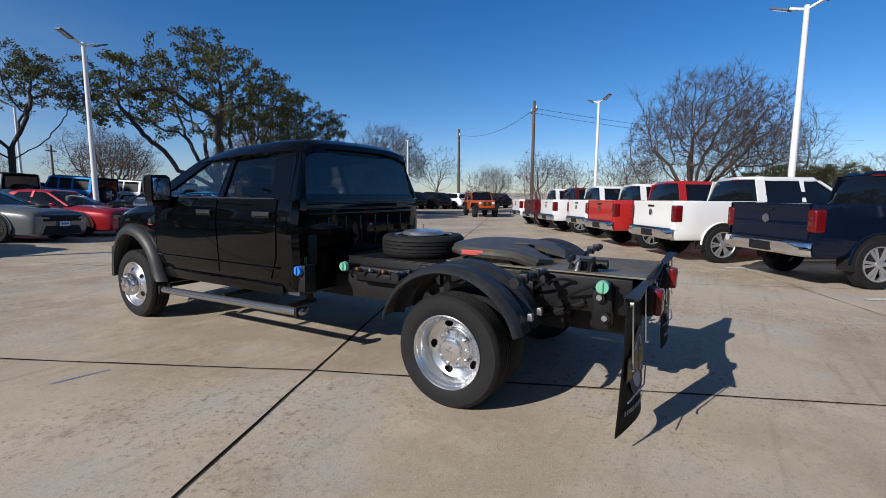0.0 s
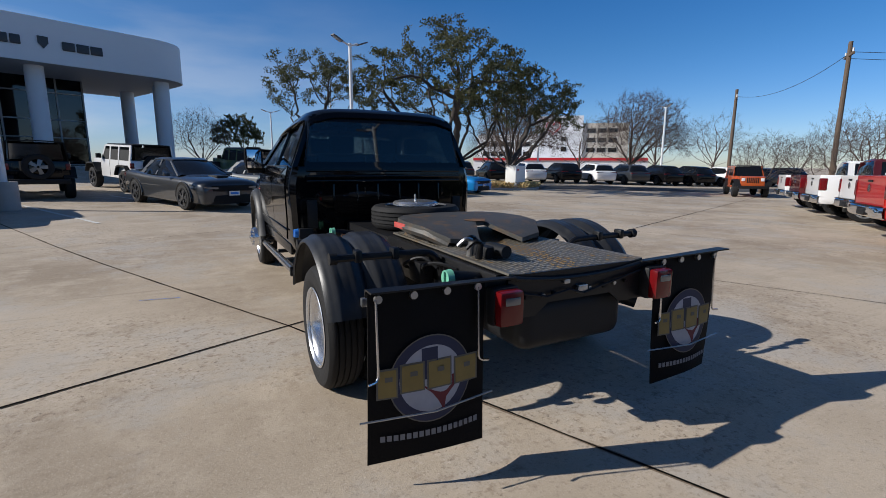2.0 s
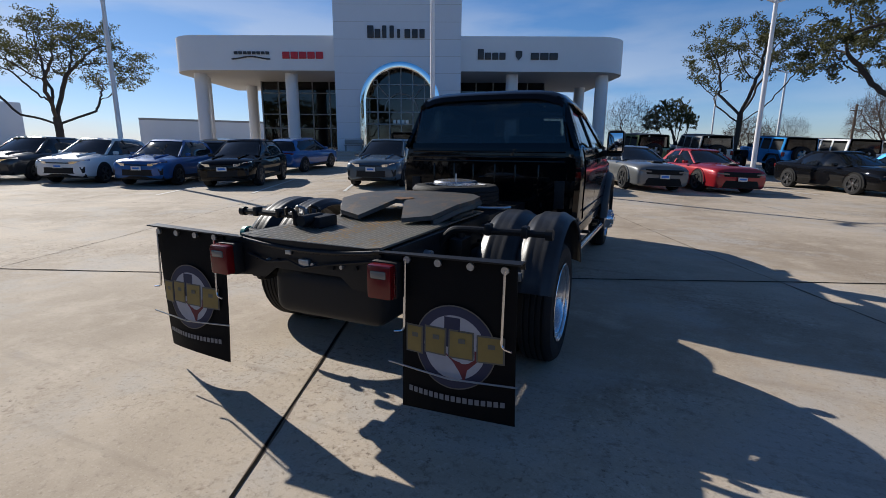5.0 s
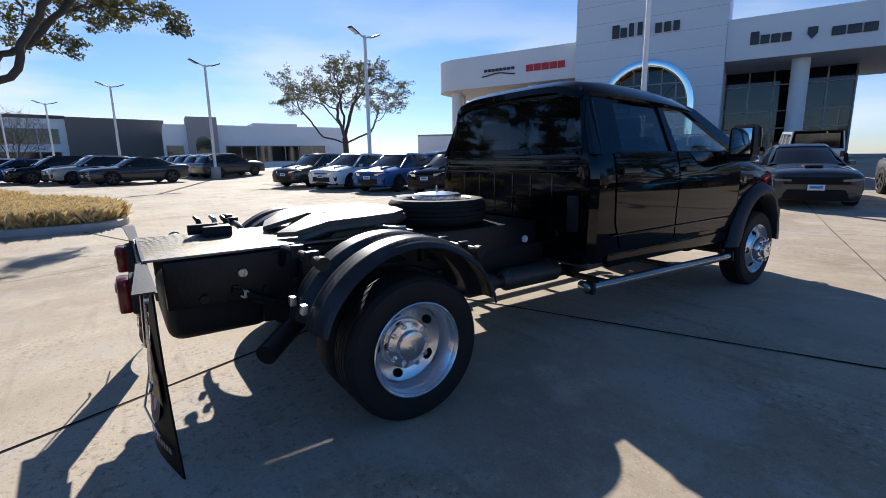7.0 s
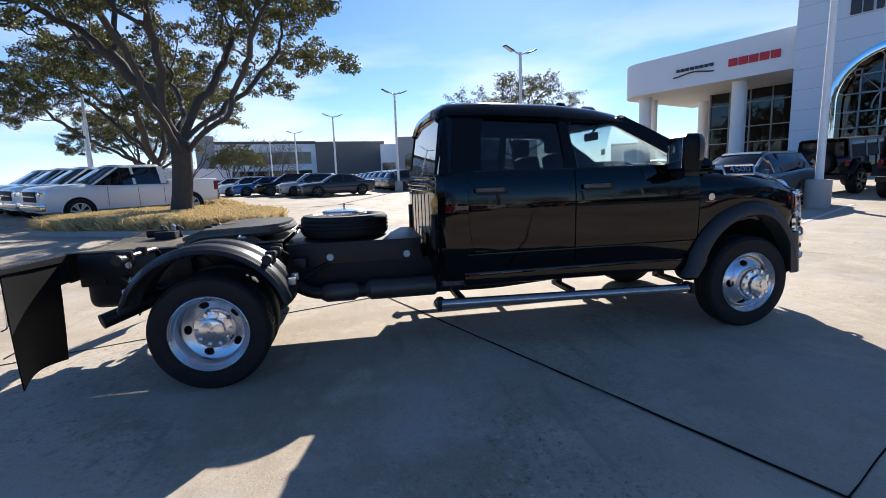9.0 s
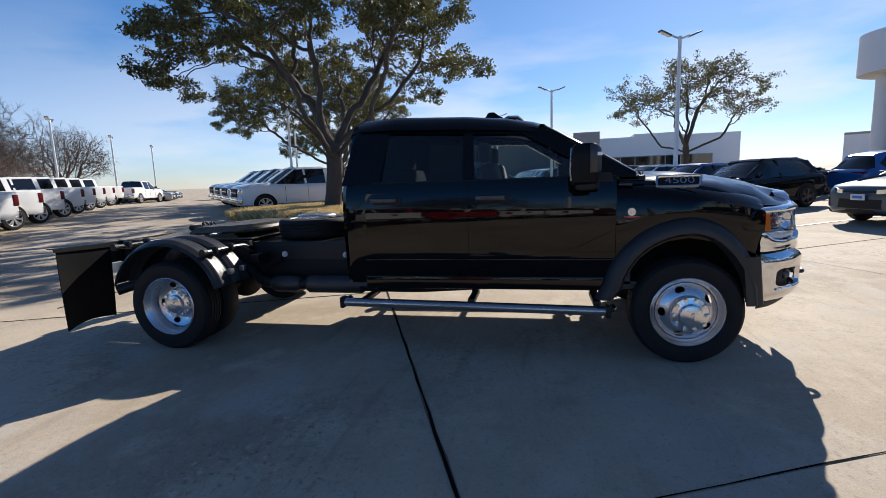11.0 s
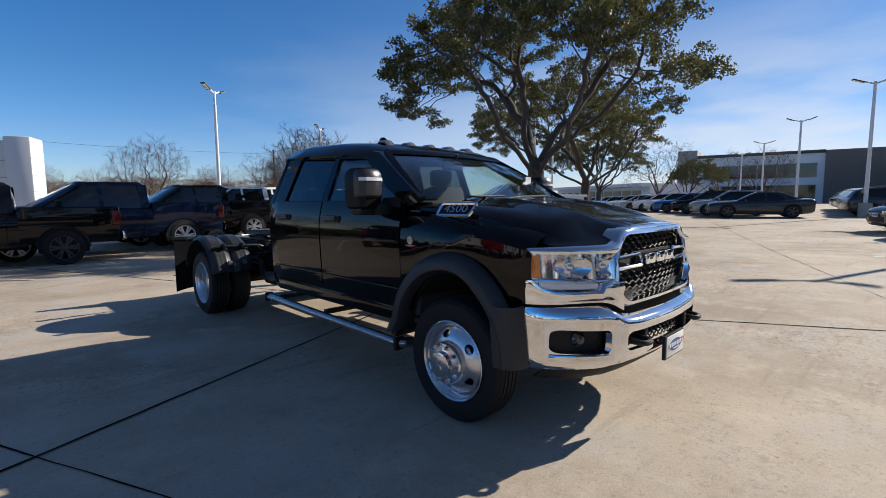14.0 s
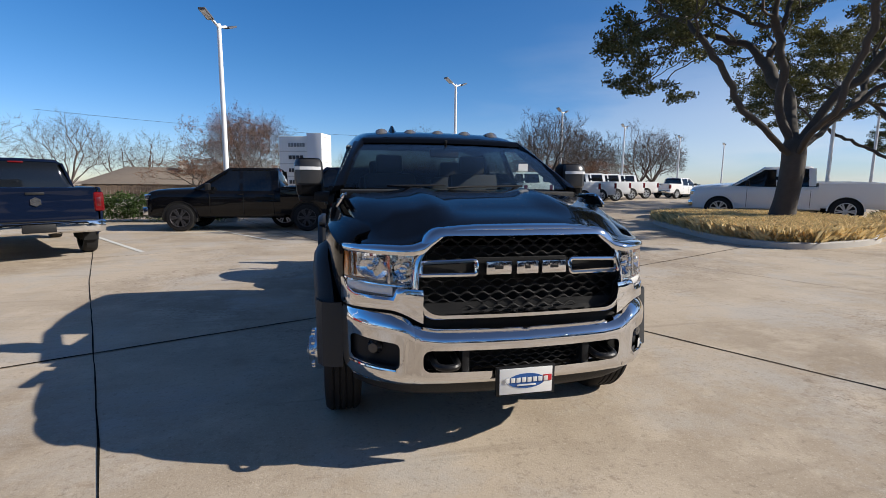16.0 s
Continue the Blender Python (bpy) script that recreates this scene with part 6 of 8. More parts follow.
def build_pickup(P):
    t = thing("pickup_truck", "parked pickup truck", "truck")
    W = 1.0
    r = 0.41
    ya, yf = -1.83, 1.83
    bm = B()
    hull(bm, [(2.80, 0.50, 0.98, 0.80, 1.02), (2.76, 0.42, 1.10, 0.90, 1.16), (2.55, 0.40, 1.18, 0.97, 1.24), (1.9, 0.40, 1.22, W, 1.29), (1.0, 0.40, 1.24, W, 1.31), (0.9, 0.40, 1.24, W, 1.27), (-1.02, 0.40, 1.24, W, 1.25), (-1.04, 0.40, 1.22, W, 1.22)])
    part("body", bm, P, t)
    bed = B()
    for s in (1, -1):
        prof = [(0.90, 1.33), (0.93, 1.362), (0.965, 1.362), (0.992, 1.335), (1.004, 1.20), (1.008, 1.02), (0.998, 0.86), (0.988, 0.70), (0.975, 0.56), (0.93, 0.50)]
        patch(bed, [[(s * (x - inx), y, z) for x, z in prof] for y, inx in ((-2.955, 0.06), (-2.935, 0.02), (-2.90, 0.004), (-2.4, 0.0), (-1.6, 0.0), (-1.06, 0.0))])
        box(bed, s * 0.86, s * 0.91, -2.93, -1.06, 0.62, 1.345)
    box(bed, -0.95, 0.95, -1.12, -1.06, 0.6, 1.34, 0.01)
    box(bed, -0.92, 0.92, -2.9, -1.06, 0.62, 0.70)
    part("bed", bed, P, t)
    tg = B()
    patch(tg, [[(x, -2.955 - d + 0.012 * (x / 0.9) ** 2, z) for x in (-0.87, -0.6, -0.3, 0, 0.3, 0.6, 0.87)] for z, d in ((1.352, -0.07), (1.362, -0.02), (1.355, 0.022), (1.32, 0.026), (1.27, 0.010), (1.05, 0.006), (0.84, 0.012), (0.74, 0.0), (0.72, -0.05))])
    solid(tg, 0.03)
    gate = part("tailgate", tg, P, t)
    em = B()
    cyl(em, (0, -2.955, 1.10), (0, -2.985, 1.10), 0.085, n=6)
    part("tailgate_emblem", em, "dull_chrome", gate)
    hd = B()
    box(hd, -0.13, 0.13, -2.985, -2.95, 1.225, 1.27, 0.012)
    part("tailgate_handle", hd, "black_plastic", gate)
    cabin(t, [(1.45, 0.86, 1.27, 0.80, 1.29), (0.55, 0.93, 1.25, 0.72, 1.86), (0.35, 0.93, 1.25, 0.73, 1.90), (-0.6, 0.93, 1.25, 0.73, 1.91), (-0.92, 0.93, 1.25, 0.71, 1.86), (-1.03, 0.92, 1.25, 0.80, 1.30)], P, -0.92, 0.55)
    for y in (0.08, -0.90):
        pillar(t, P, (0.935, y, 1.24), (0.74, y + 0.02, 1.85), 0.045 if y > 0 else 0.10)
    pillar(t, P, (0.90, 1.38, 1.26), (0.735, 0.50, 1.84), 0.055)
    arches(t, (ya, yf), r, W)
    for x in (0.90, -0.90):
        for y in (ya, yf):
            car_wheel(t, x, y, r, 0.25)
    for s in (1, -1):
        tl = B()
        box(tl, s * 0.845, s * 1.016, -2.972, -2.78, 0.90, 1.27, 0.045, segs=3)
        lamp = part("tail_lamp", tl, "red_lens", t)
        tb = B()
        box(tb, s * 0.885, s * 0.965, -2.977, -2.95, 1.00, 1.17, 0.02)
        part("lamp_core", tb, "lamp_core", lamp)
    lamp_pair(t, "headlamp", 0.58, 0.93, 2.55, 2.795, 0.93, 1.10, "lamp_silver")
    rb = B()
    xs = (-1.0, -0.97, -0.88, -0.6, -0.45, 0.45, 0.6, 0.88, 0.97, 1.0)
    by = lambda x: -3.09 + 0.10 * max(0, abs(x) - 0.85) / 0.15 + (0.03 if abs(x) < 0.5 else 0)
    patch(rb, [[(x, by(x) + d, z) for x in xs] for z, d in ((0.74, 0.14), (0.745, 0.02), (0.72, 0.0), (0.62, -0.005), (0.55, 0.01), (0.52, 0.05), (0.52, 0.14))])
    part("rear_bumper", rb, "chrome", t, "chrome rear bumper")
    np_ = B()
    box(np_, -0.24, 0.24, -3.075, -3.05, 0.55, 0.70, 0.02)
    part("plate_recess", np_, "black_plastic", t)
    pad = B()
    box(pad, -0.85, 0.85, -3.06, -2.96, 0.745, 0.758, 0.005)
    part("step_pad", pad, "black_plastic", t)
    fb = B()
    box(fb, -0.98, 0.98, 2.70, 2.86, 0.48, 0.72, 0.05)
    part("front_bumper", fb, "chrome", t)
    gr = B()
    box(gr, -0.56, 0.56, 2.74, 2.825, 0.76, 1.10, 0.03)
    part("grille", gr, "black_plastic", t)
    hb = B()
    box(hb, -0.5, 0.5, 2.82, 2.835, 0.92, 0.955, 0.008)
    part("grille_bar", hb, "chrome", t)
    for s in (1, -1):
        mm = B()
        box(mm, s * 0.98, s * 1.20, 0.92, 1.04, 1.24, 1.44, 0.03)
        part("door_mirror", mm, "black_plastic", t)
        for y in (-0.05, -0.95):
            dh = B()
            box(dh, s * 1.0 - 0.005, s * 1.0 + 0.02, y + 0.05, y + 0.25, 1.10, 1.14, 0.008)
            part("door_handle", dh, P, t)
        for y in (0.02, 0.98, -0.86):
            gap = B()
            box(gap, s * 1.0 - 0.004, s * 1.0 + 0.0035, y - 0.006, y + 0.006, 0.50, 1.16)
            part("door_gap", gap, "dark_gap", t)
    bl = B()
    box(bl, -0.12, 0.12, -0.94, -0.90, 1.84, 1.875, 0.01)
    part("brake_light", bl, "red_lens", t)
    return t


def build_suv(P):
    t = thing("compact_suv", "parked compact suv", "car")
    W, r = 0.92, 0.35
    ya, yf = -1.32, 1.32
    bm = B()
    hull(bm, [(2.27, 0.40, 0.66, 0.60, 0.70), (2.24, 0.32, 0.74, 0.74, 0.79), (2.12, 0.26, 0.82, 0.85, 0.88), (1.85, 0.24, 0.88, 0.905, 0.95), (1.3, 0.24, 0.92, W, 1.01), (0.8, 0.24, 0.96, W, 1.05), (-0.4, 0.24, 1.0, 0.915, 1.05), (-1.2, 0.24, 1.04, W, 1.06), (-1.9, 0.26, 1.05, 0.90, 1.07), (-2.18, 0.34, 1.00, 0.84, 1.02), (-2.26, 0.42, 0.88, 0.76, 0.90)])
    part("body", bm, P, t)
    cabin(t, [(1.02, 0.80, 1.00, 0.72, 1.03), (0.20, 0.84, 1.0, 0.62, 1.52), (-0.1, 0.85, 1.02, 0.63, 1.57), (-1.2, 0.85, 1.03, 0.62, 1.55), (-1.75, 0.82, 1.03, 0.58, 1.46), (-2.12, 0.78, 1.03, 0.68, 1.06)], P, -1.75, 0.20)
    pillar(t, P, (0.80, 0.98, 1.0), (0.63, 0.16, 1.48), 0.06)
    pillar(t, "black_plastic", (0.85, -0.35, 1.0), (0.64, -0.33, 1.52), 0.04)
    pillar(t, P, (0.83, -1.75, 1.0), (0.60, -1.55, 1.48), 0.16)
    arches(t, (ya, yf), r, W, "black_plastic")
    for x in (0.83, -0.83):
        for y in (ya, yf):
            car_wheel(t, x, y, r, 0.23, "dark_alloy", 5)
    for s in (1, -1):
        hl = B()
        patch(hl, [[(s * x, y, z + dz) for x, y, z in ((0.38, 2.290, 0.745), (0.52, 2.268, 0.755), (0.66, 2.215, 0.775), (0.78, 2.115, 0.80), (0.865, 1.95, 0.83))] for dz in (-0.05, 0.0, 0.035)])
        solid(hl, 0.03)
        part("headlamp", hl, "lamp_silver", t)
        cn = B()
        slab(cn, [(s * 0.68, 2.255, 0.60), (s * 0.82, 2.165, 0.62), (s * 0.80, 2.175, 0.42), (s * 0.74, 2.225, 0.40)], (s * 0.012, 0.012, 0))
        part("corner_vent", cn, "black_plastic", t)
    lamp_pair(t, "tail_lamp", 0.30, 0.83, -2.25, -2.12, 0.88, 0.96, "red_lens")
    gr = B()
    patch(gr, [[(x, 2.30 - 0.045 * (x / 0.62) ** 2, z) for x in (-w, -w * 0.5, 0, w * 0.5, w)] for z, w in ((0.58, 0.60), (0.52, 0.64), (0.44, 0.60), (0.38, 0.50))])
    solid(gr, 0.02)
    part("lower_grille", gr, "black_plastic", t)
    ug = B()
    patch(ug, [[(x, 2.295 - 0.04 * (x / 0.45) ** 2, z) for x in (-0.42, -0.2, 0, 0.2, 0.42)] for z in (0.715, 0.75)])
    solid(ug, 0.02)
    part("upper_grille", ug, "black_plastic", t)
    ch = B()
    patch(ch, [[(x, 2.275 - 0.10 * (x / 0.8) ** 2 - d, z) for x in (-0.82, -0.6, -0.3, 0, 0.3, 0.6, 0.82)] for z, d in ((0.36, 0.0), (0.28, 0.02), (0.24, 0.08))])
    solid(ch, 0.02)
    part("chin", ch, "black_plastic", t)
    for s in (1, -1):
        rg = B()
        tube(rg, [(s * 0.42, y, z) for y, z in ((1.9, 0.965), (1.6, 1.005), (1.2, 1.035), (0.95, 1.05))], 0.03, 6)
        part("bonnet_crease", rg, P, t)
    pl = B()
    box(pl, -0.16, 0.16, 2.30, 2.32, 0.56, 0.69, 0.005)
    plate = part("dealer_plate", pl, "white_plastic", t)
    ov = B()
    box(ov, -0.11, 0.11, 2.319, 2.324, 0.595, 0.655, 0.002)
    part("plate_lettering", ov, "blue_cap", plate)
    for s in (1, -1):
        mm = B()
        box(mm, s * 0.90, s * 1.06, 0.62, 0.74, 1.0, 1.12, 0.03)
        part("door_mirror", mm, P, t)
        sk = B()
        box(sk, s * 0.90, s * 0.935, -0.95, 0.95, 0.24, 0.36, 0.01)
        part("side_skirt", sk, "black_plastic", t)
    return t


def build_sedan(P):
    t = thing("muscle_sedan", "parked muscle car", "car")
    W, r = 0.955, 0.36
    ya, yf = -1.52, 1.52
    bm = B()
    hull(bm, [(2.50, 0.30, 0.62, 0.76, 0.66), (2.45, 0.20, 0.74, 0.86, 0.80), (2.2, 0.18, 0.82, 0.92, 0.90), (1.5, 0.18, 0.87, W, 0.96), (0.9, 0.18, 0.90, W, 0.99), (-0.5, 0.18, 0.92, 0.94, 0.95), (-1.5, 0.18, 0.97, W, 1.02), (-2.2, 0.22, 0.99, 0.92, 1.05), (-2.48, 0.30, 0.98, 0.86, 1.02), (-2.54, 0.40, 0.86, 0.80, 0.90)])
    part("body", bm, P, t)
    cabin(t, [(1.05, 0.80, 0.95, 0.70, 0.99), (0.20, 0.83, 0.95, 0.58, 1.40), (-0.2, 0.84, 0.95, 0.60, 1.455), (-0.8, 0.84, 0.96, 0.58, 1.44), (-1.15, 0.80, 0.97, 0.56, 1.38), (-1.95, 0.72, 1.0, 0.60, 1.05)], P, -1.15, 0.20)
    pillar(t, P, (0.81, 1.0, 0.95), (0.59, 0.16, 1.36), 0.05)
    pillar(t, P, (0.84, -0.30, 0.94), (0.605, -0.28, 1.42), 0.04)
    pillar(t, P, (0.80, -1.35, 0.95), (0.575, -1.0, 1.37), 0.13)
    arches(t, (ya, yf), r, W)
    for x in (0.86, -0.86):
        for y in (ya, yf):
            car_wheel(t, x, y, r, 0.25, "dark_alloy", 5)
    for nm, lo, hi, w, out in (("nose_band", 0.575, 0.735, 0.84, 0.012), ("lower_grille", 0.215, 0.455, 0.80, 0.014)):
        band = B()
        patch(band, [[(w * q, 2.528 + out - d - 0.05 * q * q - 0.075 * abs(q) ** 6, z) for q in (-1, -0.85, -0.65, -0.35, 0, 0.35, 0.65, 0.85, 1)] for z, d in ((lo, 0.0), ((lo + hi) / 2, -0.006), (hi, 0.012))])
        solid(band, 0.03)
        part(nm, band, "grille_black", t, "black full-width grille band")
    for s in (1, -1):
        hl = B()
        patch(hl, [[(s * x, y, z + dz) for x, y, z in ((0.47, 2.535, 0.655), (0.62, 2.520, 0.662), (0.75, 2.490, 0.670), (0.83, 2.445, 0.680))] for dz in (-0.018, 0.030)])
        solid(hl, -0.012)
        part("headlamp", hl, "marker_lens", t, "slim smoked headlamp")
    lamp_pair(t, "tail_lamp", 0.10, 0.84, -2.56, -2.44, 0.78, 0.92, "red_lens")
    pl = B()
    box(pl, -0.16, 0.16, 2.545, 2.56, 0.44, 0.57, 0.005)
    plate = part("dealer_plate", pl, "white_plastic", t)
    ov = B()
    box(ov, -0.12, 0.12, 2.559, 2.564, 0.48, 0.54, 0.002)
    part("plate_lettering", ov, "blue_cap", plate)
    sc = B()
    box(sc, -0.18, 0.18, 1.5, 2.0, 0.94, 0.985, 0.02)
    part("bonnet_scoop", sc, "black_plastic", t)
    for s in (1, -1):
        mm = B()
        box(mm, s * 0.90, s * 1.06, 0.60, 0.72, 0.93, 1.04, 0.03)
        part("door_mirror", mm, P, t)
    return t


def build_jeep(P):
    t = thing("boxy_offroader", "parked boxy off-road car", "car")
    W, r = 0.78, 0.41
    ya, yf = -1.45, 1.45
    bm = B()
    box(bm, -W, W, -2.0, 0.75, 0.50, 1.20, 0.05)
    box(bm, -0.60, 0.60, 0.7, 2.0, 0.58, 1.20, 0.06)
    part("body", bm, P, t)
    for s in (1, -1):
        for y in (ya, yf):
            fl = B()
            pts = [(y + 0.62, 0.62), (y + 0.42, 0.92), (y + 0.25, 0.97), (y - 0.30, 0.97), (y - 0.60, 0.66)]
            slab(fl, [(s * 0.58, yy, z) for yy, z in pts] + [(s * 0.58, yy, z + 0.05) for yy, z in pts[::-1]], (s * 0.34, 0, 0))
            part("wing_flare", fl, "black_plastic", t)
        mm = B()
        box(mm, s * 0.80, s * 0.98, 0.52, 0.62, 1.22, 1.40, 0.02)
        part("door_mirror", mm, "black_plastic", t)
        for x0, x1 in ((-1.85, -1.0), (-0.9, -0.22), (-0.12, 0.55)):
            w = B()
            slab(w, [(s * 0.752, x0, 1.25), (s * 0.752, x1, 1.25), (s * 0.70, x1 - (0.12 if x1 > 0.5 else 0), 1.70), (s * 0.70, x0, 1.70)], (-s * 0.02, 0, 0))
            part("side_window", w, "car_window", t)
        dh = B()
        for y in (-0.12, -0.95):
            box(dh, s * W - 0.004, s * W + 0.004, y - 0.012, y, 0.56, 1.18)
        part("door_gap", dh, "dark_gap", t)
    top = B()
    rows = [[(w, y, z) for y in (-1.98, -1.0, 0.0, 0.45)] for w, z in ((0.765, 1.20), (0.69, 1.76), (0.63, 1.80), (0.0, 1.82))]
    rows[1][3] = (0.69, 0.28, 1.76)
    rows[2][3] = (0.63, 0.26, 1.80)
    rows[3][3] = (0.0, 0.26, 1.82)
    rows[0][3] = (0.765, 0.62, 1.20)
    patch(top, rows, True)
    bmesh.ops.remove_doubles(top, verts=top.verts, dist=1e-4)
    solid(top, 0.03)
    part("hard_top", top, "black_plastic", t, "black hard top")
    pillar(t, P, (0.765, 0.60, 1.19), (0.695, 0.30, 1.75), 0.055)
    for y, w in ((-0.17, 0.05), (-0.95, 0.05), (-1.92, 0.07)):
        pillar(t, P, (0.765, y, 1.19), (0.695, y, 1.75), w)
    for s in (1, -1):
        hb = B()
        slab(hb, [(s * 0.712, -1.98, 1.695), (s * 0.712, 0.34, 1.695), (s * 0.700, 0.30, 1.765), (s * 0.700, -1.98, 1.765)], (-s * 0.03, 0, 0))
        part("roof_rail", hb, P, t)
    for nm, pts in (("windscreen", [(-0.68, 0.68, 1.20), (0.68, 0.68, 1.20), (0.62, 0.30, 1.76), (-0.62, 0.30, 1.76)]), ("rear_window", [(-0.62, -1.995, 1.24), (0.62, -1.995, 1.24), (0.60, -1.98, 1.70), (-0.60, -1.98, 1.70)])):
        w = B()
        slab(w, pts, (0, -0.02 if nm == "rear_window" else 0.02, 0))
        part(nm, w, "car_window", t)
    for x in (0.74, -0.74):
        for y in (ya, yf):
            car_wheel(t, x, y, r, 0.27, "dark_alloy", 5)
    sp = B()
    tyre_mesh(sp, pose(0, -2.14, 1.02, 0, 0, -90), 0.39, 0.25, 0.23, False, 28)
    sw_ = part("spare_wheel", sp, "tyre", t)
    rb = B()
    for k in range(5):
        mm = pose(0, -2.20, 1.02, 0, 0, -90) @ Matrix.Rotation(radians(72 * k), 4, "X")
        slab(rb, [mm @ Vector(p) for p in ((0.06, 0.03, 0.04), (0.06, 0.03, -0.04), (0.03, 0.23, -0.06), (0.03, 0.23, 0.06))], mm.to_3x3() @ Vector((-0.03, 0, 0)))
    part("rim", rb, "mullion", sw_)
    lamp_pair(t, "tail_lamp", 0.66, 0.79, -2.03, -1.96, 0.92, 1.12, "red_lens")
    lamp_pair(t, "headlamp", 0.38, 0.56, 1.98, 2.03, 0.92, 1.10, "white_lens", 0.03)
    gr = B()
    for k in range(7):
        x = -0.27 + 0.09 * k
        box(gr, x - 0.025, x + 0.025, 1.99, 2.012, 0.82, 1.12, 0.005)
    part("grille_slots", gr, "dark_gap", t)
    for y, nm in ((2.12, "front_bumper"), (-2.12, "rear_bumper")):
        b2 = B()
        box(b2, -0.75, 0.75, y - 0.10, y + 0.06, 0.50, 0.66, 0.03)
        part(nm, b2, "black_plastic", t)
    return t


BUILD = {"pickup": build_pickup, "suv": build_suv, "sedan": build_sedan, "jeep": build_jeep}
MADE = {}


def park(kind, x, y, heading, colour, label, group, scale=1.0):
    """Stands a car on the lot, nose along the heading, tilted with the ground; repeats share the meshes."""
    f = Vector((math.cos(radians(heading)), math.sin(radians(heading)), 0))
    rt = Vector((f.y, -f.x, 0))
    zf, zb = rise(x + f.x * 1.5, y + f.y * 1.5), rise(x - f.x * 1.5, y - f.y * 1.5)
    zr, zl = rise(x + rt.x * 0.8, y + rt.y * 0.8), rise(x - rt.x * 0.8, y - rt.y * 0.8)
    ahead = Vector((f.x * 3, f.y * 3, zf - zb)).normalized()
    right = Vector((rt.x * 1.6, rt.y * 1.6, zr - zl)).normalized()
    upv = right.cross(ahead).normalized()
    right = ahead.cross(upv)
    m = Matrix.Translation((x, y, (zf + zb + zr + zl) / 4)) @ Matrix((right, ahead, upv)).transposed().to_4x4() @ Matrix.Diagonal((scale, scale, scale, 1))
    if kind not in MADE:
        MADE[kind] = BUILD[kind]("paint white")
        ob = MADE[kind]
        ob.matrix_basis = m
    else:
        base = MADE[kind]
        ob = copy_thing(base, m)
        ob.matrix_basis = m
    for c in ob.children_recursive:
        if c.type == "MESH" and c.data.materials and c.data.materials[0] == MATS["paint white"]:
            c.material_slots[0].link = "OBJECT"
            c.material_slots[0].material = MATS["paint " + colour]
    return tagged(ob, label, "truck" if kind == "pickup" else "car", group)


# pickups with their tails to the aisle
ROW_A = [("navy", "navy blue pickup with chrome bumper, parked on concrete"), ("white", "white pickup with chrome bumper, tail to the aisle"), ("red", "bright red pickup parked between white ones"), ("white", "white pickup with chrome bumper, tail to the aisle"),
         ("white", "white pickup with chrome bumper, tail to the aisle"), ("dark red", "dark red pickup parked in the row"), ("white", "white pickup with chrome bumper, tail to the aisle")]
for (colour, label), (x, y) in zip(ROW_A, ((7.84, -4.69), (9.95, -2.56), (12.35, -0.84), (14.98, 0.55), (17.27, 2.44), (19.7, 4.11), (22.13, 5.79))):
    park("pickup", x, y, -55, colour, label, "pickups along the aisle")
dark_truck = park("pickup", 3.58, -8.7, -4, "black", "black pickup with black wheels parked beside a hedge", "pickups along the aisle")
for c in dark_truck.children_recursive:
    if c.type == "MESH" and c.name.startswith("rim"):
        c.material_slots[0].link = "OBJECT"
        c.material_slots[0].material = MATS["sign_dark"]
for x, y, hd, colour in ((0.75, -10.25, 3, "navy"), (-2.45, -12.85, 3, "black"), (-5.1, -15.2, 1, "white"), (-7.25, -16.9, 0, "white"), (-9.7, -18.8, 0, "white"), (-12.6, -21.0, 0, "white"), (-14.9, -22.8, 0, "white"), (-17.4, -24.8, 0, "white"), (-20.1, -26.9, 0, "white"), (-23.1, -29.2, 0, "white")):
    park("pickup", x, y, hd, colour, {"navy": "dark navy pickup parked in the shade", "black": "black pickup parked in the shade", "white": "white work pickup in a long row"}[colour], "pickups along the far aisle", 1.06)

# cars in front of the showroom
SEDANS = [(-1.97, 14.18, -63, "slate grey", "dark grey muscle sedan parked by the showroom"), (0.67, 16.22, -62, "light grey", "light grey muscle sedan with a dealer plate"), (3.06, 17.47, -63, "crimson", "deep red muscle sedan with a dark bonnet"),
          (8.01, 19.36, -64, "black", "black muscle coupe parked by a lamp post"), (10.72, 20.55, -64, "bright blue", "bright blue muscle coupe beside a black one")]
for x, y, hd, colour, label in SEDANS:
    park("sedan", x, y, hd, colour, label, "muscle cars by the showroom")
SUVS = [(-7.5, 12.2, -74, "steel blue", "dark blue-grey compact suv with dealer plate"), (-12.2, 9.95, -63, "black", "black compact suv nose out in a row"), (-15.29, 9.15, -63, "blue", "blue compact suv nose out in a row"), (-17.94, 8.2, -63, "white", "white compact suv nose out in a row"),
        (-20.6, 7.35, -63, "slate grey", "dark grey compact suv nose out in a row"),
        (-15.0, 16.2, 100, "blue", "blue suv with its tail to the lot"), (-16.71, 12.9, 120, "black", "black suv in the second row")]
for x, y, hd, colour, label in SUVS:
    park("suv", x, y, hd, colour, label, "suvs by the showroom")
JEEPS = [(-6.74, 18.6, 104, "black", "black off-roader with a spare wheel"), (-4.21, 21.27, 117, "white", "white off-roader with a black hard top"), (-9.98, 19.15, 105, "black", "black off-roader with a spare wheel"),
         (7.0, 27.0, 110, "bright blue", "bright blue off-roader with a black top"), (3.4, 25.9, 110, "silver", "silver off-roader in the second row"), (0.5, 25.0, 112, "green", "green off-roader in the second row"), (9.7, 27.9, 110, "white", "white off-roader in the second row"),
         (12.4, 28.8, 110, "silver", "silver off-roader with a black hard top"), (29.15, 14.71, -140, "orange", "bright orange off-roader at the row's end")]
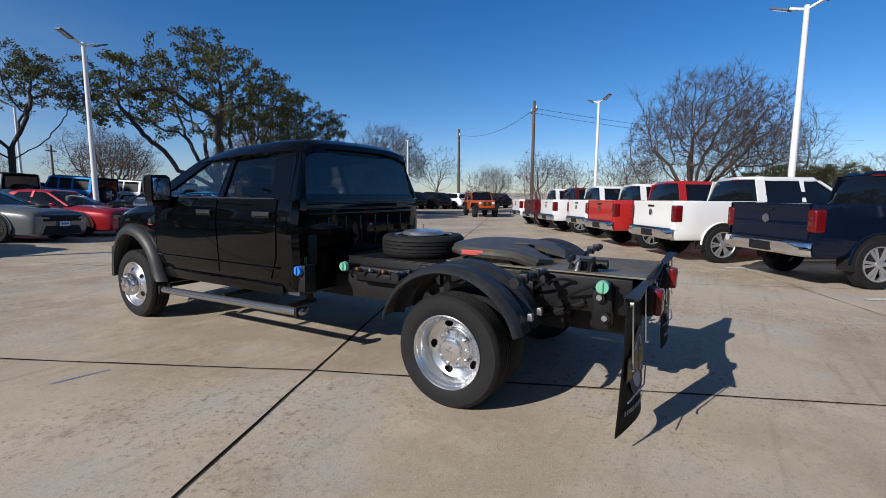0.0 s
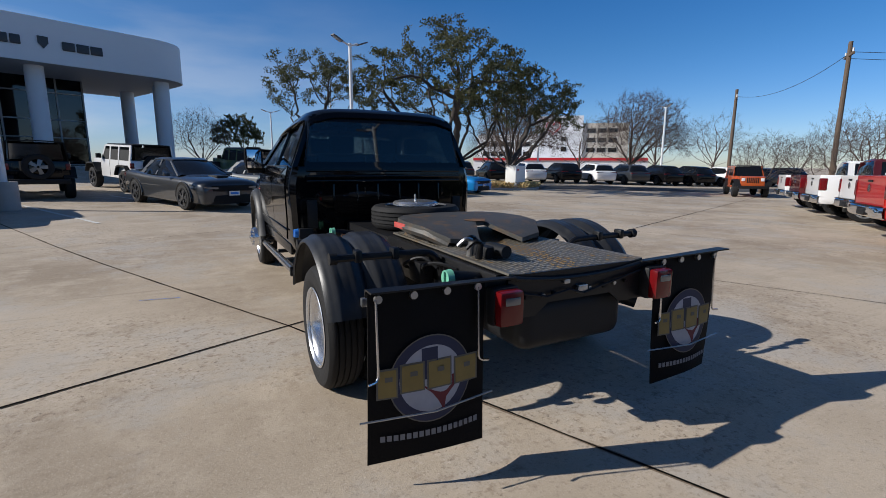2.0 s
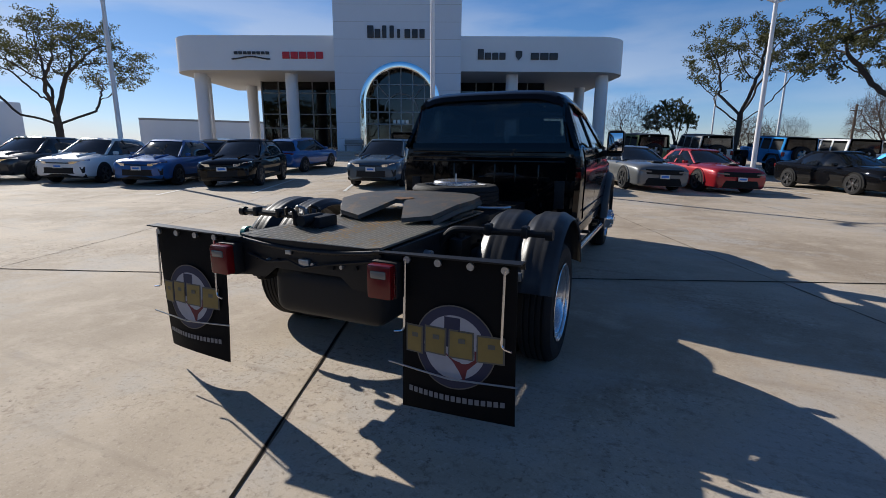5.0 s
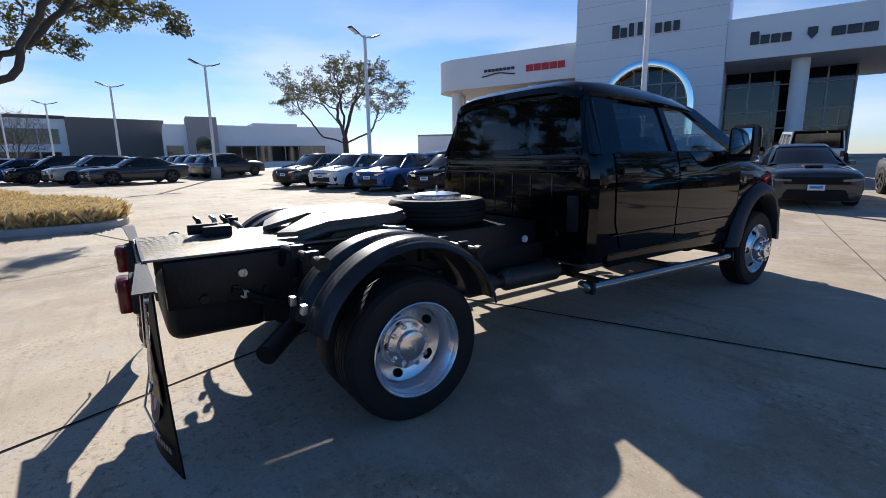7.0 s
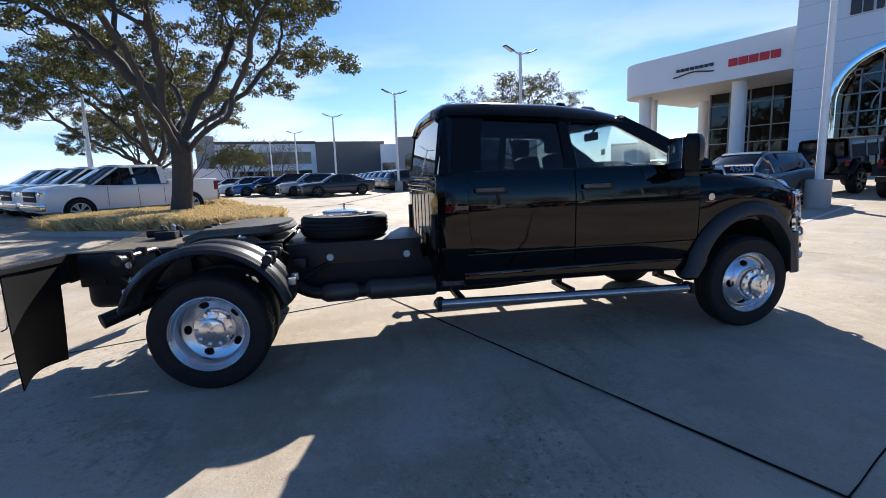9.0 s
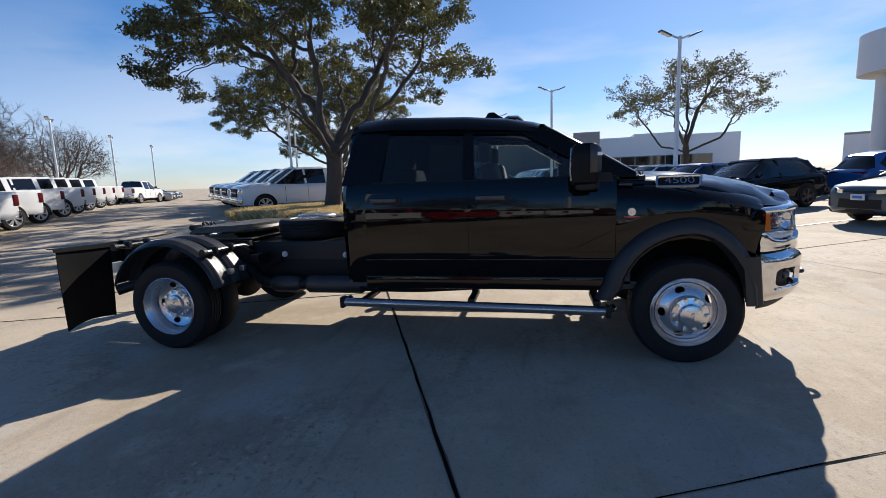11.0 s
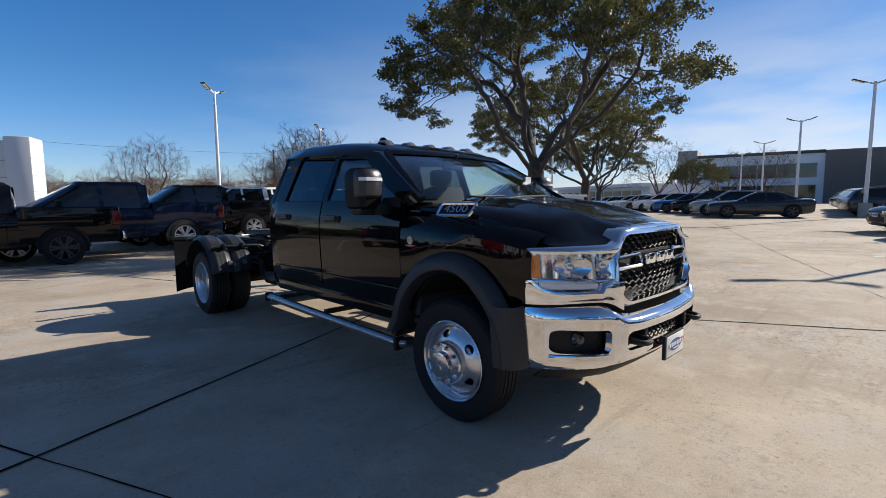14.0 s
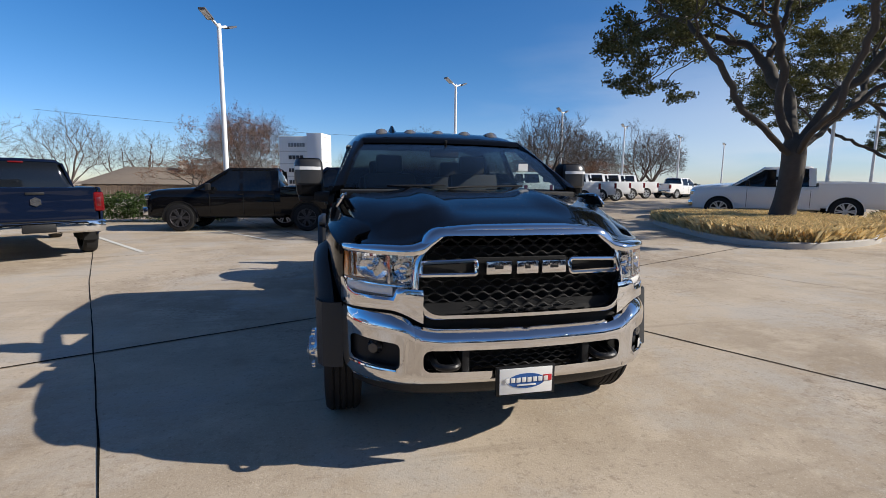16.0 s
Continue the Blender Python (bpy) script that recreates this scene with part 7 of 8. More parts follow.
for x, y, hd, colour, label in JEEPS:
    park("jeep", x, y, hd, colour, label, "off-roaders by the showroom", 1.05)
# white pickups behind the planted island
for x, y in ((-16.25, -7.9), (-18.4, -9.95), (-20.6, -12.0), (-22.8, -14.05)):
    park("pickup", x, y, -44, "white", "white heavy pickup parked behind the grass island", "pickups behind the island", 1.08)
# far rows
far = random.Random(7)
for i in range(11):
    x, y = 18.80 + 2.944 * i, 33.56 + -1.095 * i
    colour = ("slate grey", "black", "white", "black", "white", "slate grey", "black", "black", "white", "slate grey", "black")[i]
    park("suv", x, y, 72, colour, colour + " suv in the far row by the road", "suvs in the far row", 1.12)
for i in range(12):
    x, y = -28.64 + -2.272 * i, -0.23 + -1.945 * i
    colour = far.choice(("white", "silver", "slate grey", "black", "white", "blue", "silver"))
    park("suv" if i % 3 else "sedan", x, y, -70, colour, colour + " car in the row along the drive", "cars along the drive")
for i in range(8):
    x, y = -32.35 + -2.733 * i, 5.43 + -0.366 * i
    colour = far.choice(("slate grey", "silver", "dark red", "black", "slate grey"))
    park("suv", x, y, 110, colour, colour + " suv parked far along the drive", "cars along the drive")
for i in range(7):
    x, y = -44.12 + -5.050 * i, -12.93 + -3.552 * i
    colour = far.choice(("white", "silver", "slate grey", "black", "white"))
    park("suv", x, y, 20, colour, colour + " car far down the drive", "cars along the drive")
for i in range(5):
    x, y = -30.81 + -3.025 * i, -31.35 + -2.293 * i
    park("sedan" if i else "pickup", x, y, 120 if i else 200, ("white", "silver", "black", "white", "slate grey")[i], ("white", "silver", "black", "white", "dark grey")[i] + " car across the far aisle", "cars across the aisle")
park("sedan", 8.0, -27.5, 170, "silver", "silver car beyond the hedge", "cars across the aisle")

# parking stripes
def stripe(a, b, w=0.10):
    tagged(part("parking_stripe", strip(B(), [a, b], w, 0.008), "line_paint"), "worn white painted parking stripe", "marking", "parking stripes", "structure")


f55 = Vector((math.cos(radians(-55)), math.sin(radians(-55))))
for i in range(-1, 8):
    c = Vector((4.95 + 2.40 * i, -3.45 + 1.74 * i))
    stripe(tuple(c), tuple(c + f55 * 5.5))
f64 = Vector((math.cos(radians(-62)), math.sin(radians(-62))))
for c0 in ((-4.58, 17.91), (-1.63, 18.81), (1.1, 20.22), (4.29, 21.33), (7.38, 22.52), (-6.25, 14.6), (-9.59, 13.51), (-11.64, 11.79), (-13.81, 10.36)):
    c = Vector(c0)
    stripe(tuple(c), tuple(c + f64 * 5.2))
for c0 in ((0.6, -7.2), (-2.3, -9.6), (-4.9, -12.2)):
    c = Vector(c0)
    stripe(tuple(c), tuple(c + Vector((math.cos(radians(-2)), math.sin(radians(-2)))) * 5.0))
mark = strip(B(), [(-2.42, 2.85), (-2.03, 2.79)], 0.012, 0.006)
tagged(part("chalk_mark", mark, "blue_cap"), "thin violet chalk line on the concrete", "marking", kind="structure")

# ---- trees and planting ----
def mesh_from(name, verts, faces, material):
    me = bpy.data.meshes.new(name)
    me.from_pydata([tuple(v) for v in verts], [], faces)
    me.shade_smooth()
    me.materials.append(MATS[material])
    return me


def grow(rnd, height, spread, fork, limbs, depth, r0, droop=0.0, up=0.35, leafless=False):
    """Grows a trunk and branches; returns tube segments and the twig tips."""
    segs, tips = [], []

    def branch(p, d, length, r, level):
        k = 4 if level < depth else 3
        pts, rad = [p.copy()], [r]
        for i in range(k):
            bend = Vector((rnd.gauss(0, 0.16), rnd.gauss(0, 0.16), rnd.gauss(0.02, 0.10) + (up * 0.12 if level < 2 else -droop * 0.1)))
            d = (d + bend).normalized()
            p = p + d * length / k
            pts.append(p.copy())
            rad.append(r * (1 - 0.55 * (i + 1) / k))
        segs.append((pts, rad, 7 if level == 0 else 5 if level < 3 else 3))
        if level >= depth:
            tips.append((p.copy(), d.copy()))
            if len(pts) > 2:
                tips.append((pts[-2].copy(), d.copy()))
            return
        n = rnd.choice((3, 3, 4)) if level < depth - 1 else rnd.choice((3, 4, 4))
        for j in range(n):
            t = rnd.uniform(0.35, 1.0) if j else 1.0
            i = min(k - 1, int(t * k))
            q = pts[i].lerp(pts[i + 1], t * k - i) if i < k else pts[-1]
            side = Vector((rnd.gauss(0, 1), rnd.gauss(0, 1), rnd.gauss(0.15 if not leafless else 0.35, 0.55))).normalized()
            nd = (d * (1.0 if j == 0 else 0.75) + side * (0.35 if j == 0 else 0.75)).normalized()
            branch(q, nd, length * rnd.uniform(0.62, 0.80), max(0.004, rad[i] * (0.8 if j == 0 else 0.62)), level + 1)

    base = [Vector((0, 0, -0.1)), Vector((0.02, 0, 0.15)), Vector((rnd.uniform(-0.1, 0.1), rnd.uniform(-0.1, 0.1), fork * 0.6)), Vector((rnd.uniform(-0.15, 0.15), rnd.uniform(-0.15, 0.15), fork))]
    segs.append((base, [r0 * 1.25, r0 * 1.05, r0 * 0.95, r0 * 1.0], 10))
    top = base[-1]
    a0 = rnd.uniform(0, 6.28)
    for j in range(limbs):
        a = a0 + 2 * math.pi * j / limbs + rnd.uniform(-0.3, 0.3)
        lift = rnd.uniform(0.35, 1.35) if leafless else rnd.uniform(0.5, 1.4)
        flat = spread / math.hypot(1, 1)
        d = Vector((math.cos(a), math.sin(a), lift)).normalized()
        branch(top + Vector((0, 0, rnd.uniform(-0.25, 0.1))), d, (height - fork) * 0.36 + spread * 0.20, r0 * rnd.uniform(0.42, 0.60), 1)
    return segs, tips


def tubes(segs):
    verts, faces = [], []
    for pts, rad, n in segs:
        up = None
        first = len(verts)
        for i, p in enumerate(pts):
            d = (pts[min(i + 1, len(pts) - 1)] - pts[max(i - 1, 0)]).normalized()
            u = d.orthogonal().normalized() if up is None else (up - d * up.dot(d)).normalized()
            up = u
            s = d.cross(u)
            for j in range(n):
                a = 2 * math.pi * j / n
                verts.append(p + (u * math.cos(a) + s * math.sin(a)) * rad[i])
        for i in range(len(pts) - 1):
            for j in range(n):
                a, b = first + i * n + j, first + i * n + (j + 1) % n
                faces.append((a, b, b + n, a + n))
    return verts, faces


def leaves(rng, centres, per, radius, size, squash=0.7):
    """Small folded leaves scattered in clumps round the twig tips."""
    c = np.repeat(np.array([tuple(p) for p in centres]), per, axis=0)
    n = len(c)
    off = rng.normal(size=(n, 3))
    off *= (radius * rng.random((n, 1)) ** 0.5) / np.linalg.norm(off, axis=1, keepdims=True)
    off[:, 2] *= squash
    c = c + off
    a = rng.normal(size=(n, 3))
    a /= np.linalg.norm(a, axis=1, keepdims=True)
    b = rng.normal(size=(n, 3))
    b -= a * (a * b).sum(1, keepdims=True)
    b /= np.linalg.norm(b, axis=1, keepdims=True)
    s = size * rng.uniform(0.7, 1.35, (n, 1))
    q = np.stack([c - a * s, c + b * s * 0.45, c + a * s, c - b * s * 0.45], 1).reshape(-1, 3)
    f = np.arange(n * 4).reshape(-1, 4)
    return q, f


def tree(name, label, seed, height, spread, fork, limbs, depth, r0, leaf=None, per=26, clump=0.42, size=0.06, droop=0.0, group=""):
    rnd = random.Random(seed)
    segs, tips = grow(rnd, height, spread, fork, limbs, depth, r0, droop, leafless=leaf is None)
    # fit the crown to the given width and height
    far_r = sorted(math.hypot(p.x, p.y) for p, _ in tips)[int(len(tips) * 0.96)]
    far_z = max(p.z for p, _ in tips)
    kx, kz = spread / far_r, (height - fork) / max(0.1, far_z - fork)

    def fit(p):
        w = max(0.0, min(1.0, (p.z - fork * 0.75) / (fork * 0.5)))
        return Vector((p.x * (1 + (kx - 1) * w), p.y * (1 + (kx - 1) * w), p.z if p.z < fork else fork + (p.z - fork) * kz))

    segs = [([fit(p) for p in pts], rad, n) for pts, rad, n in segs]
    if leaf:
        low = lambda q: fork + 0.5 + 0.9 * max(0, 1 - math.hypot(q.x, q.y) / (0.6 * spread))
        segs = [(pts, rad, n) for pts, rad, n in segs if n > 5 or rad[0] > 0.05 or all(q.z > low(q) - 0.25 for q in pts)]
    t = thing(name, label, "tree", group)
    v, f = tubes(segs)
    tr = new("trunk", mesh_from("trunk", v, f, "bark" if leaf else "bare_bark"))
    tr.parent = t
    if leaf:
        rng = np.random.default_rng(seed)
        keep = [q_ for q_ in (fit(p) for p, _ in tips if rnd.random() < 0.62) if q_.z > fork + 0.5 + 0.9 * max(0, 1 - math.hypot(q_.x, q_.y) / (0.6 * spread))]
        q, fc = leaves(rng, keep, per, clump, size)
        me = bpy.data.meshes.new("crown")
        me.from_pydata(q.tolist(), [], fc.tolist())
        me.materials.append(MATS[leaf])
        cr = new("crown", me)
        cr.parent = t
    return t


def oak(name, label, seed, height, spread, fork, limbs, r0, low, lean=(0.0, 0.0), clumps=105, per=42, size=0.08, leaf="oak_leaf", thick=0.60, twiggy=5, dense=4, group=""):
    """An evergreen oak: limbs reach from the fork into clumps of a wide dome, and each twig end carries small leaves."""
    rng = np.random.default_rng(seed)
    goal = []
    for _ in range(clumps):
        a, q = rng.uniform(0, 2 * math.pi), math.sqrt(rng.uniform(0.02, 1.0))
        roof = low + 0.5 + (height - low - 0.5) * max(0.0, 1 - (0.96 * q) ** 2) ** 0.7
        floor_z = low + 0.9 * (1 - q)
        z = floor_z + (roof - floor_z) * (1 - 0.75 * rng.random() ** 1.6)
        c = np.array((spread * 0.92 * q * math.cos(a) + lean[0], spread * 0.92 * q * math.sin(a) + lean[1], z))
        goal.append(c + rng.normal(size=(11, 3)) * (0.50, 0.50, 0.26))
    goal = np.concatenate(goal)
    goal = goal[np.hypot(goal[:, 0] - lean[0], goal[:, 1] - lean[1]) < spread]
    pts, parent = [np.array((0.0, 0.0, -0.1))], [-1]
    for z in np.linspace(0.15, fork, 7):
        pts.append(np.array((0.09 * math.sin(1.3 * z + seed), 0.09 * math.cos(1.1 * z + seed), z)))
        parent.append(len(pts) - 2)
    stem = len(pts) - 1
    a0 = rng.uniform(0, 6.28)
    for j in range(limbs):
        a = a0 + 2 * math.pi * j / limbs + rng.uniform(-0.3, 0.3)
        lift = (0.55, 1.0, 1.7)[j % 3] + rng.uniform(-0.1, 0.2)
        d = np.array((math.cos(a), math.sin(a), lift))
        d /= np.linalg.norm(d)
        at = stem - (j % 3 == 0)
        p = pts[at]
        for k in range(int(rng.integers(5, 9))):
            d = d + rng.normal(size=3) * 0.09
            d /= np.linalg.norm(d)
            p = p + d * 0.30
            pts.append(p)
            parent.append(at)
            at = len(pts) - 1
    first = stem
    dist = np.full(len(goal), 1e9)
    near = np.zeros(len(goal), int)

    def see(lo):
        for i in range(lo, len(pts)):
            d = np.linalg.norm(goal - pts[i], axis=1)
            hit = d < dist
            dist[hit], near[hit] = d[hit], i

    see(first)
    for _ in range(70):
        live = dist > 0.32
        goal, dist, near = goal[live], dist[live], near[live]
        if len(goal) == 0 or len(pts) > 6000:
            break
        lo = len(pts)
        for i in np.unique(near):
            v = goal[near == i] - pts[i]
            d = (v / np.linalg.norm(v, axis=1, keepdims=True)).sum(0)
            n = np.linalg.norm(d)
            d = d / max(n, 1e-6) + rng.normal(size=3) * 0.22
            d /= np.linalg.norm(d)
            pts.append(pts[i] + d * 0.26)
            parent.append(int(i))
        see(lo)
    kids = {i: [] for i in range(len(pts))}
    for i, k in enumerate(parent):
        if k >= 0:
            kids[k].append(i)
    load = [0] * len(pts)
    for i in range(len(pts) - 1, -1, -1):
        load[i] = max(1, sum(load[k] for k in kids[i]))
    top = load[stem]
    rad = [max(0.006, r0 * (n / top) ** thick) for n in load]
    for i in range(stem + 1):
        rad[i] = r0 * (1.0 + 0.35 * max(0, 1 - pts[i][2] / 0.8))
    segs, todo = [], [(0, -1)]
    while todo:
        i, up = todo.pop()
        run, rr = ([Vector(pts[up])], [rad[i]]) if up >= 0 else ([], [])
        while True:
            run.append(Vector(pts[i]))
            rr.append(rad[i])
            nxt = sorted(kids[i], key=lambda k: -load[k])
            if not nxt:
                break
            todo += [(k, i) for k in nxt[1:]]
            i = nxt[0]
        rr[-1] *= 0.4
        if len(run) > 1:
            segs.append((run, rr, 10 if rr[0] > 0.2 else 7 if rr[0] > 0.06 else 4 if rr[0] > 0.02 else 3))
    t = thing(name, label, "tree", group)
    v, f = tubes(segs)
    tr = new("trunk", mesh_from("trunk", v, f, "bark" if leaf else "bare_bark"))
    tr.parent = t
    if leaf is None:
        fine = []
        for i in range(stem + 1, len(pts)):
            if load[i] > twiggy:
                continue
            way = pts[i] - pts[parent[i]]
            way = way / np.linalg.norm(way)
            for _ in range(dense if load[i] < 2 else dense // 2):
                d = way + rng.normal(size=3) * 0.55 + (0, 0, 0.25)
                d = d / np.linalg.norm(d) * rng.uniform(0.25, 0.65)
                fine.append(([Vector(pts[i]), Vector(pts[i] + d)], [0.0055, 0.0025], 3))
        v, f = tubes(fine)
        tw = new("fine_wood", mesh_from("fine_wood", v, f, "bare_bark"))
        tw.parent = t
        return t
    ends = [Vector(pts[i]) for i in range(stem + 1, len(pts)) if load[i] <= 3 and pts[i][2] > low - 0.5]
    q, fc = leaves(rng, ends, per, 0.29, size)
    me = bpy.data.meshes.new("crown")
    me.from_pydata(q.tolist(), [], fc.tolist())
    me.materials.append(MATS[leaf])
    cr = new("crown", me)
    cr.parent = t
    return t


def plant(ob, x, y, turn=0.0, s=1.0, first=False, sz=None):
    m = Matrix.Translation((x, y, rise(x, y) - 0.02)) @ Matrix.Rotation(radians(turn), 4, "Z") @ Matrix.Diagonal((s, s, sz or s, 1))
    if first:
        ob.matrix_basis = m
        return ob
    c = copy_thing(ob, m)
    c.matrix_basis = m
    return c


oak_a = oak("live_oak", "broad evergreen oak on the grass island", 11, 10.3, 6.9, 2.5, 8, 0.31, 4.7, (-0.8, 1.6), clumps=150, per=46, size=0.066)
plant(oak_a, -13.1, -4.8, 90, 1.06, True)
oak_b = oak("live_oak", "tall open evergreen oak with several stems", 23, 10.2, 6.8, 1.9, 7, 0.31, 4.6, (-0.6, 0.0), clumps=84, per=22, thick=0.60)
plant(oak_b, 13.95, 25.0, 0, 1.0, True)
tagged(plant(oak_b, 16.9, 23.2, 140, 0.66, sz=0.8), "leaning evergreen oak beside a utility box", "tree")
tagged(plant(oak_a, -30.2, -11.8, 200, 1.08, sz=0.98), "evergreen oak behind the island tree", "tree")
oak_c = oak("thin_oak", "spreading oak with thin winter leaves", 31, 8.4, 6.4, 2.4, 6, 0.22, 4.2, clumps=74, per=17, size=0.07, thick=0.58)
plant(oak_c, -29.9, 12.95, 70, 0.92, True)
oak_d = oak("young_oak", "slender young evergreen oak by the lamp post", 37, 8.0, 3.5, 3.0, 5, 0.15, 5.0, (0.3, 0.0), clumps=40, per=26, size=0.065, thick=0.60)
plant(oak_d, 5.6, 29.5, 40, 1.0, True)
tagged(plant(oak_a, 2.9, 48.0, 60, 0.37, sz=0.57), "dense round evergreen tree beside the showroom", "tree")
tagged(plant(oak_a, -47.0, -19.5, 100, 0.9, sz=0.9), "evergreen oak beside the drive", "tree")
tagged(plant(oak_a, -61.83, -14.8, 10, 0.55, sz=0.62), "small evergreen tree before a far building", "tree")
tagged(plant(oak_a, 20.47, -5.33, 10, 0.45, sz=0.28), "low evergreen bush behind the pickups", "tree")
tagged(plant(oak_a, 25.49, -3.41, 80, 0.5, sz=0.28), "low evergreen bush behind the pickups", "tree")

bare_a = oak("bare_tree", "leafless winter tree with fine twigs", 5, 7.3, 3.7, 1.5, 9, 0.19, 2.3, (0.5, -0.6), clumps=230, leaf=None, thick=0.54, dense=9)
plant(bare_a, 21.9, -0.2, 0, 1.03, True)
bare_b = oak("bare_tree", "leafless tree with many upright stems", 8, 5.2, 2.6, 0.6, 11, 0.11, 1.5, clumps=130, leaf=None, thick=0.55, twiggy=3)
plant(bare_b, 24.6, -3.0, 0, 1.17, True)
wood = random.Random(4)
bare_far = oak("bare_tree", "leafless tree behind the lot", 9, 6.0, 3.3, 1.0, 8, 0.15, 1.6, clumps=60, leaf=None, thick=0.62, twiggy=1)
plant(bare_far, 30, -14, 0, 1.3, True)
dry = tree("dry_leaf_tree", "winter tree with a thin crown of dry red-brown leaves", 41, 7.6, 3.9, 1.7, 7, 6, 0.13, "dry_leaf", 3, 0.28, 0.05)
plant(dry, 8.46, -30.29, 0, 1.0, True)
BARE = [(-15.98, -28.37, 0.95, 0), (5.82, -23.92, 1.05, 1), (28.5, 9.2, 0.85, 1), (34.1, 16.4, 0.8, 1), (27.68, 3.49, 0.9, 1), (28.38, 38.08, 1.2, 0), (39.23, 32.51, 1.25, 0), (-1.09, 45, 1.0, 1), (9.39, 53.86, 0.62, 0), (-32.94, -52.43, 1.2, 0),
        (-48.03, -58.41, 1.3, 0), (-21.86, -47.41, 1.2, 1), (-7.76, -42.08, 1.3, 1), (19.6, 50.2, 0.95, 0)]
for x, y, s in ((-15.0, -46.0, 0.9), (-22.5, -45.0, 1.0), (-9.0, -45.5, 0.9), (5.0, -41.0, 0.8), (13.0, -39.0, 0.9), (-31.0, -48.0, 1.1), (-2.0, -43.5, 0.8)):
    tagged(plant(dry, x, y, wood.uniform(0, 360), s * 1.5, sz=s * 0.62), "low red-brown winter brush beyond the lot", "tree", "winter brush")
for x, y, s, kind in BARE:
    plant(bare_b if kind else bare_a, x, y, wood.uniform(0, 360), s)
for i in range(46):
    a = radians(-175 + 5.6 * i + wood.uniform(-2, 2))
    d = wood.uniform(60, 105)
    if -2.75 < a < -2.35:
        continue
    x, y = d * math.cos(a), d * math.sin(a) - 4
    u, v = LC * x + LS * y, -LS * x + LC * y
    if v > 24 and -24 < u < 22:
        continue
    c = plant(bare_far if i % 3 else bare_b, x, y, wood.uniform(0, 360), wood.uniform(1.1, 1.9))
    tagged(c, "leafless tree in the far tree line", "tree", "far tree line")

# grass island with its kerb
ISL = path_round([(*p, 0) for p in ((-9.3, -0.95), (-8.75, -2.6), (-9.6, -5.6), (-10.9, -8.6), (-13.1, -8.7), (-15.6, -6.0), (-14.8, -3.2), (-12.3, -1.3))], 1.2, 6, True)


def loop_wall(bm, pts, w, h):
    k = len(pts)
    inner = []
    c = sum(pts, Vector()) / k
    for p in pts:
        inner.append(p + (c - p).normalized() * w)
    rows = []
    for ring_, z in ((pts, -0.02), (pts, h - 0.02), ([p + (c - p).normalized() * 0.03 for p in pts], h), (inner, h), (inner, -0.02)):
        rows.append([(p.x, p.y, rise(p.x, p.y) + z) for p in ring_])
    patch(bm, rows, closed=True)
    return bm


def grass(name, pts, count, seed, label):
    """A bed of straw-coloured winter grass tufts."""
    rng = np.random.default_rng(seed)
    xs = [p.x for p in pts]
    ys = [p.y for p in pts]
    poly = [(p.x, p.y) for p in pts]

    def inside(x, y):
        c = False
        for (xa, ya), (xb, yb) in zip(poly, poly[1:] + poly[:1]):
            if (ya > y) != (yb > y) and x < (xb - xa) * (y - ya) / (yb - ya) + xa:
                c = not c
        return c

    v, f = [], []
    made = 0
    while made < count:
        x, y = rng.uniform(min(xs), max(xs)), rng.uniform(min(ys), max(ys))
        if not inside(x, y):
            continue
        made += 1
        z = rise(x, y) + 0.08
        for _ in range(64):
            a, lean, hgt = rng.uniform(0, 6.28), rng.uniform(0.04, 0.34), rng.uniform(0.16, 0.48)
            bx, by = x + rng.normal(0, 0.09), y + rng.normal(0, 0.09)
            dx, dy = math.cos(a) * lean, math.sin(a) * lean
            w = 0.0045
            k = len(v)
            v += [(bx - math.sin(a) * w, by + math.cos(a) * w, z), (bx + math.sin(a) * w, by - math.cos(a) * w, z), (bx + dx * 0.45, by + dy * 0.45, z + hgt * 0.75), (bx + dx, by + dy, z + hgt * 0.92)]
            f.append((k, k + 1, k + 2, k + 3))
    me = bpy.data.meshes.new(name)
    me.from_pydata(v, [], f)
    me.materials.append(MATS["straw"])
    tagged(new(name, me), label, "grass", kind="stuff")


ISL2 = path_round([(*p, 0) for p in ((-15.4, -3.4), (-22.0, -6.35), (-40.0, -14.6), (-40.6, -16.0), (-22.6, -7.6), (-16.0, -4.3))], 0.6, 4, True)
for pts, cnt, sd, inset in ((ISL, 1050, 3, 0.93), (ISL2, 460, 5, 1.0)):
    tagged(part("kerb", loop_wall(B(), pts, 0.16, 0.15), "concrete_base"), "pale concrete kerb round a grass island" if pts is ISL else "pale concrete kerb round a long narrow island", "kerb", kind="structure")
    so = B()
    c = sum(pts, Vector()) / len(pts)
    so.faces.new([so.verts.new((p.x + (c.x - p.x) * 0.02, p.y + (c.y - p.y) * 0.02, rise(p.x, p.y) + 0.10)) for p in pts])
    tagged(part("island_soil", so, "soil"), "bare brown soil of the grass island" if pts is ISL else "bare brown soil of a long narrow island", "soil", kind="structure")
    grass("straw_grass", [c + (p - c) * inset for p in pts], cnt, sd, "straw-coloured winter grass on the island" if pts is ISL else "straw-coloured winter grass on a long narrow island")
ISL3 = path_round([(*p, 0) for p in ((13.6, 21.76), (17.56, 21.16), (19.43, 22.94), (17.16, 24.82), (13.83, 24.52))], 0.8, 4, True)
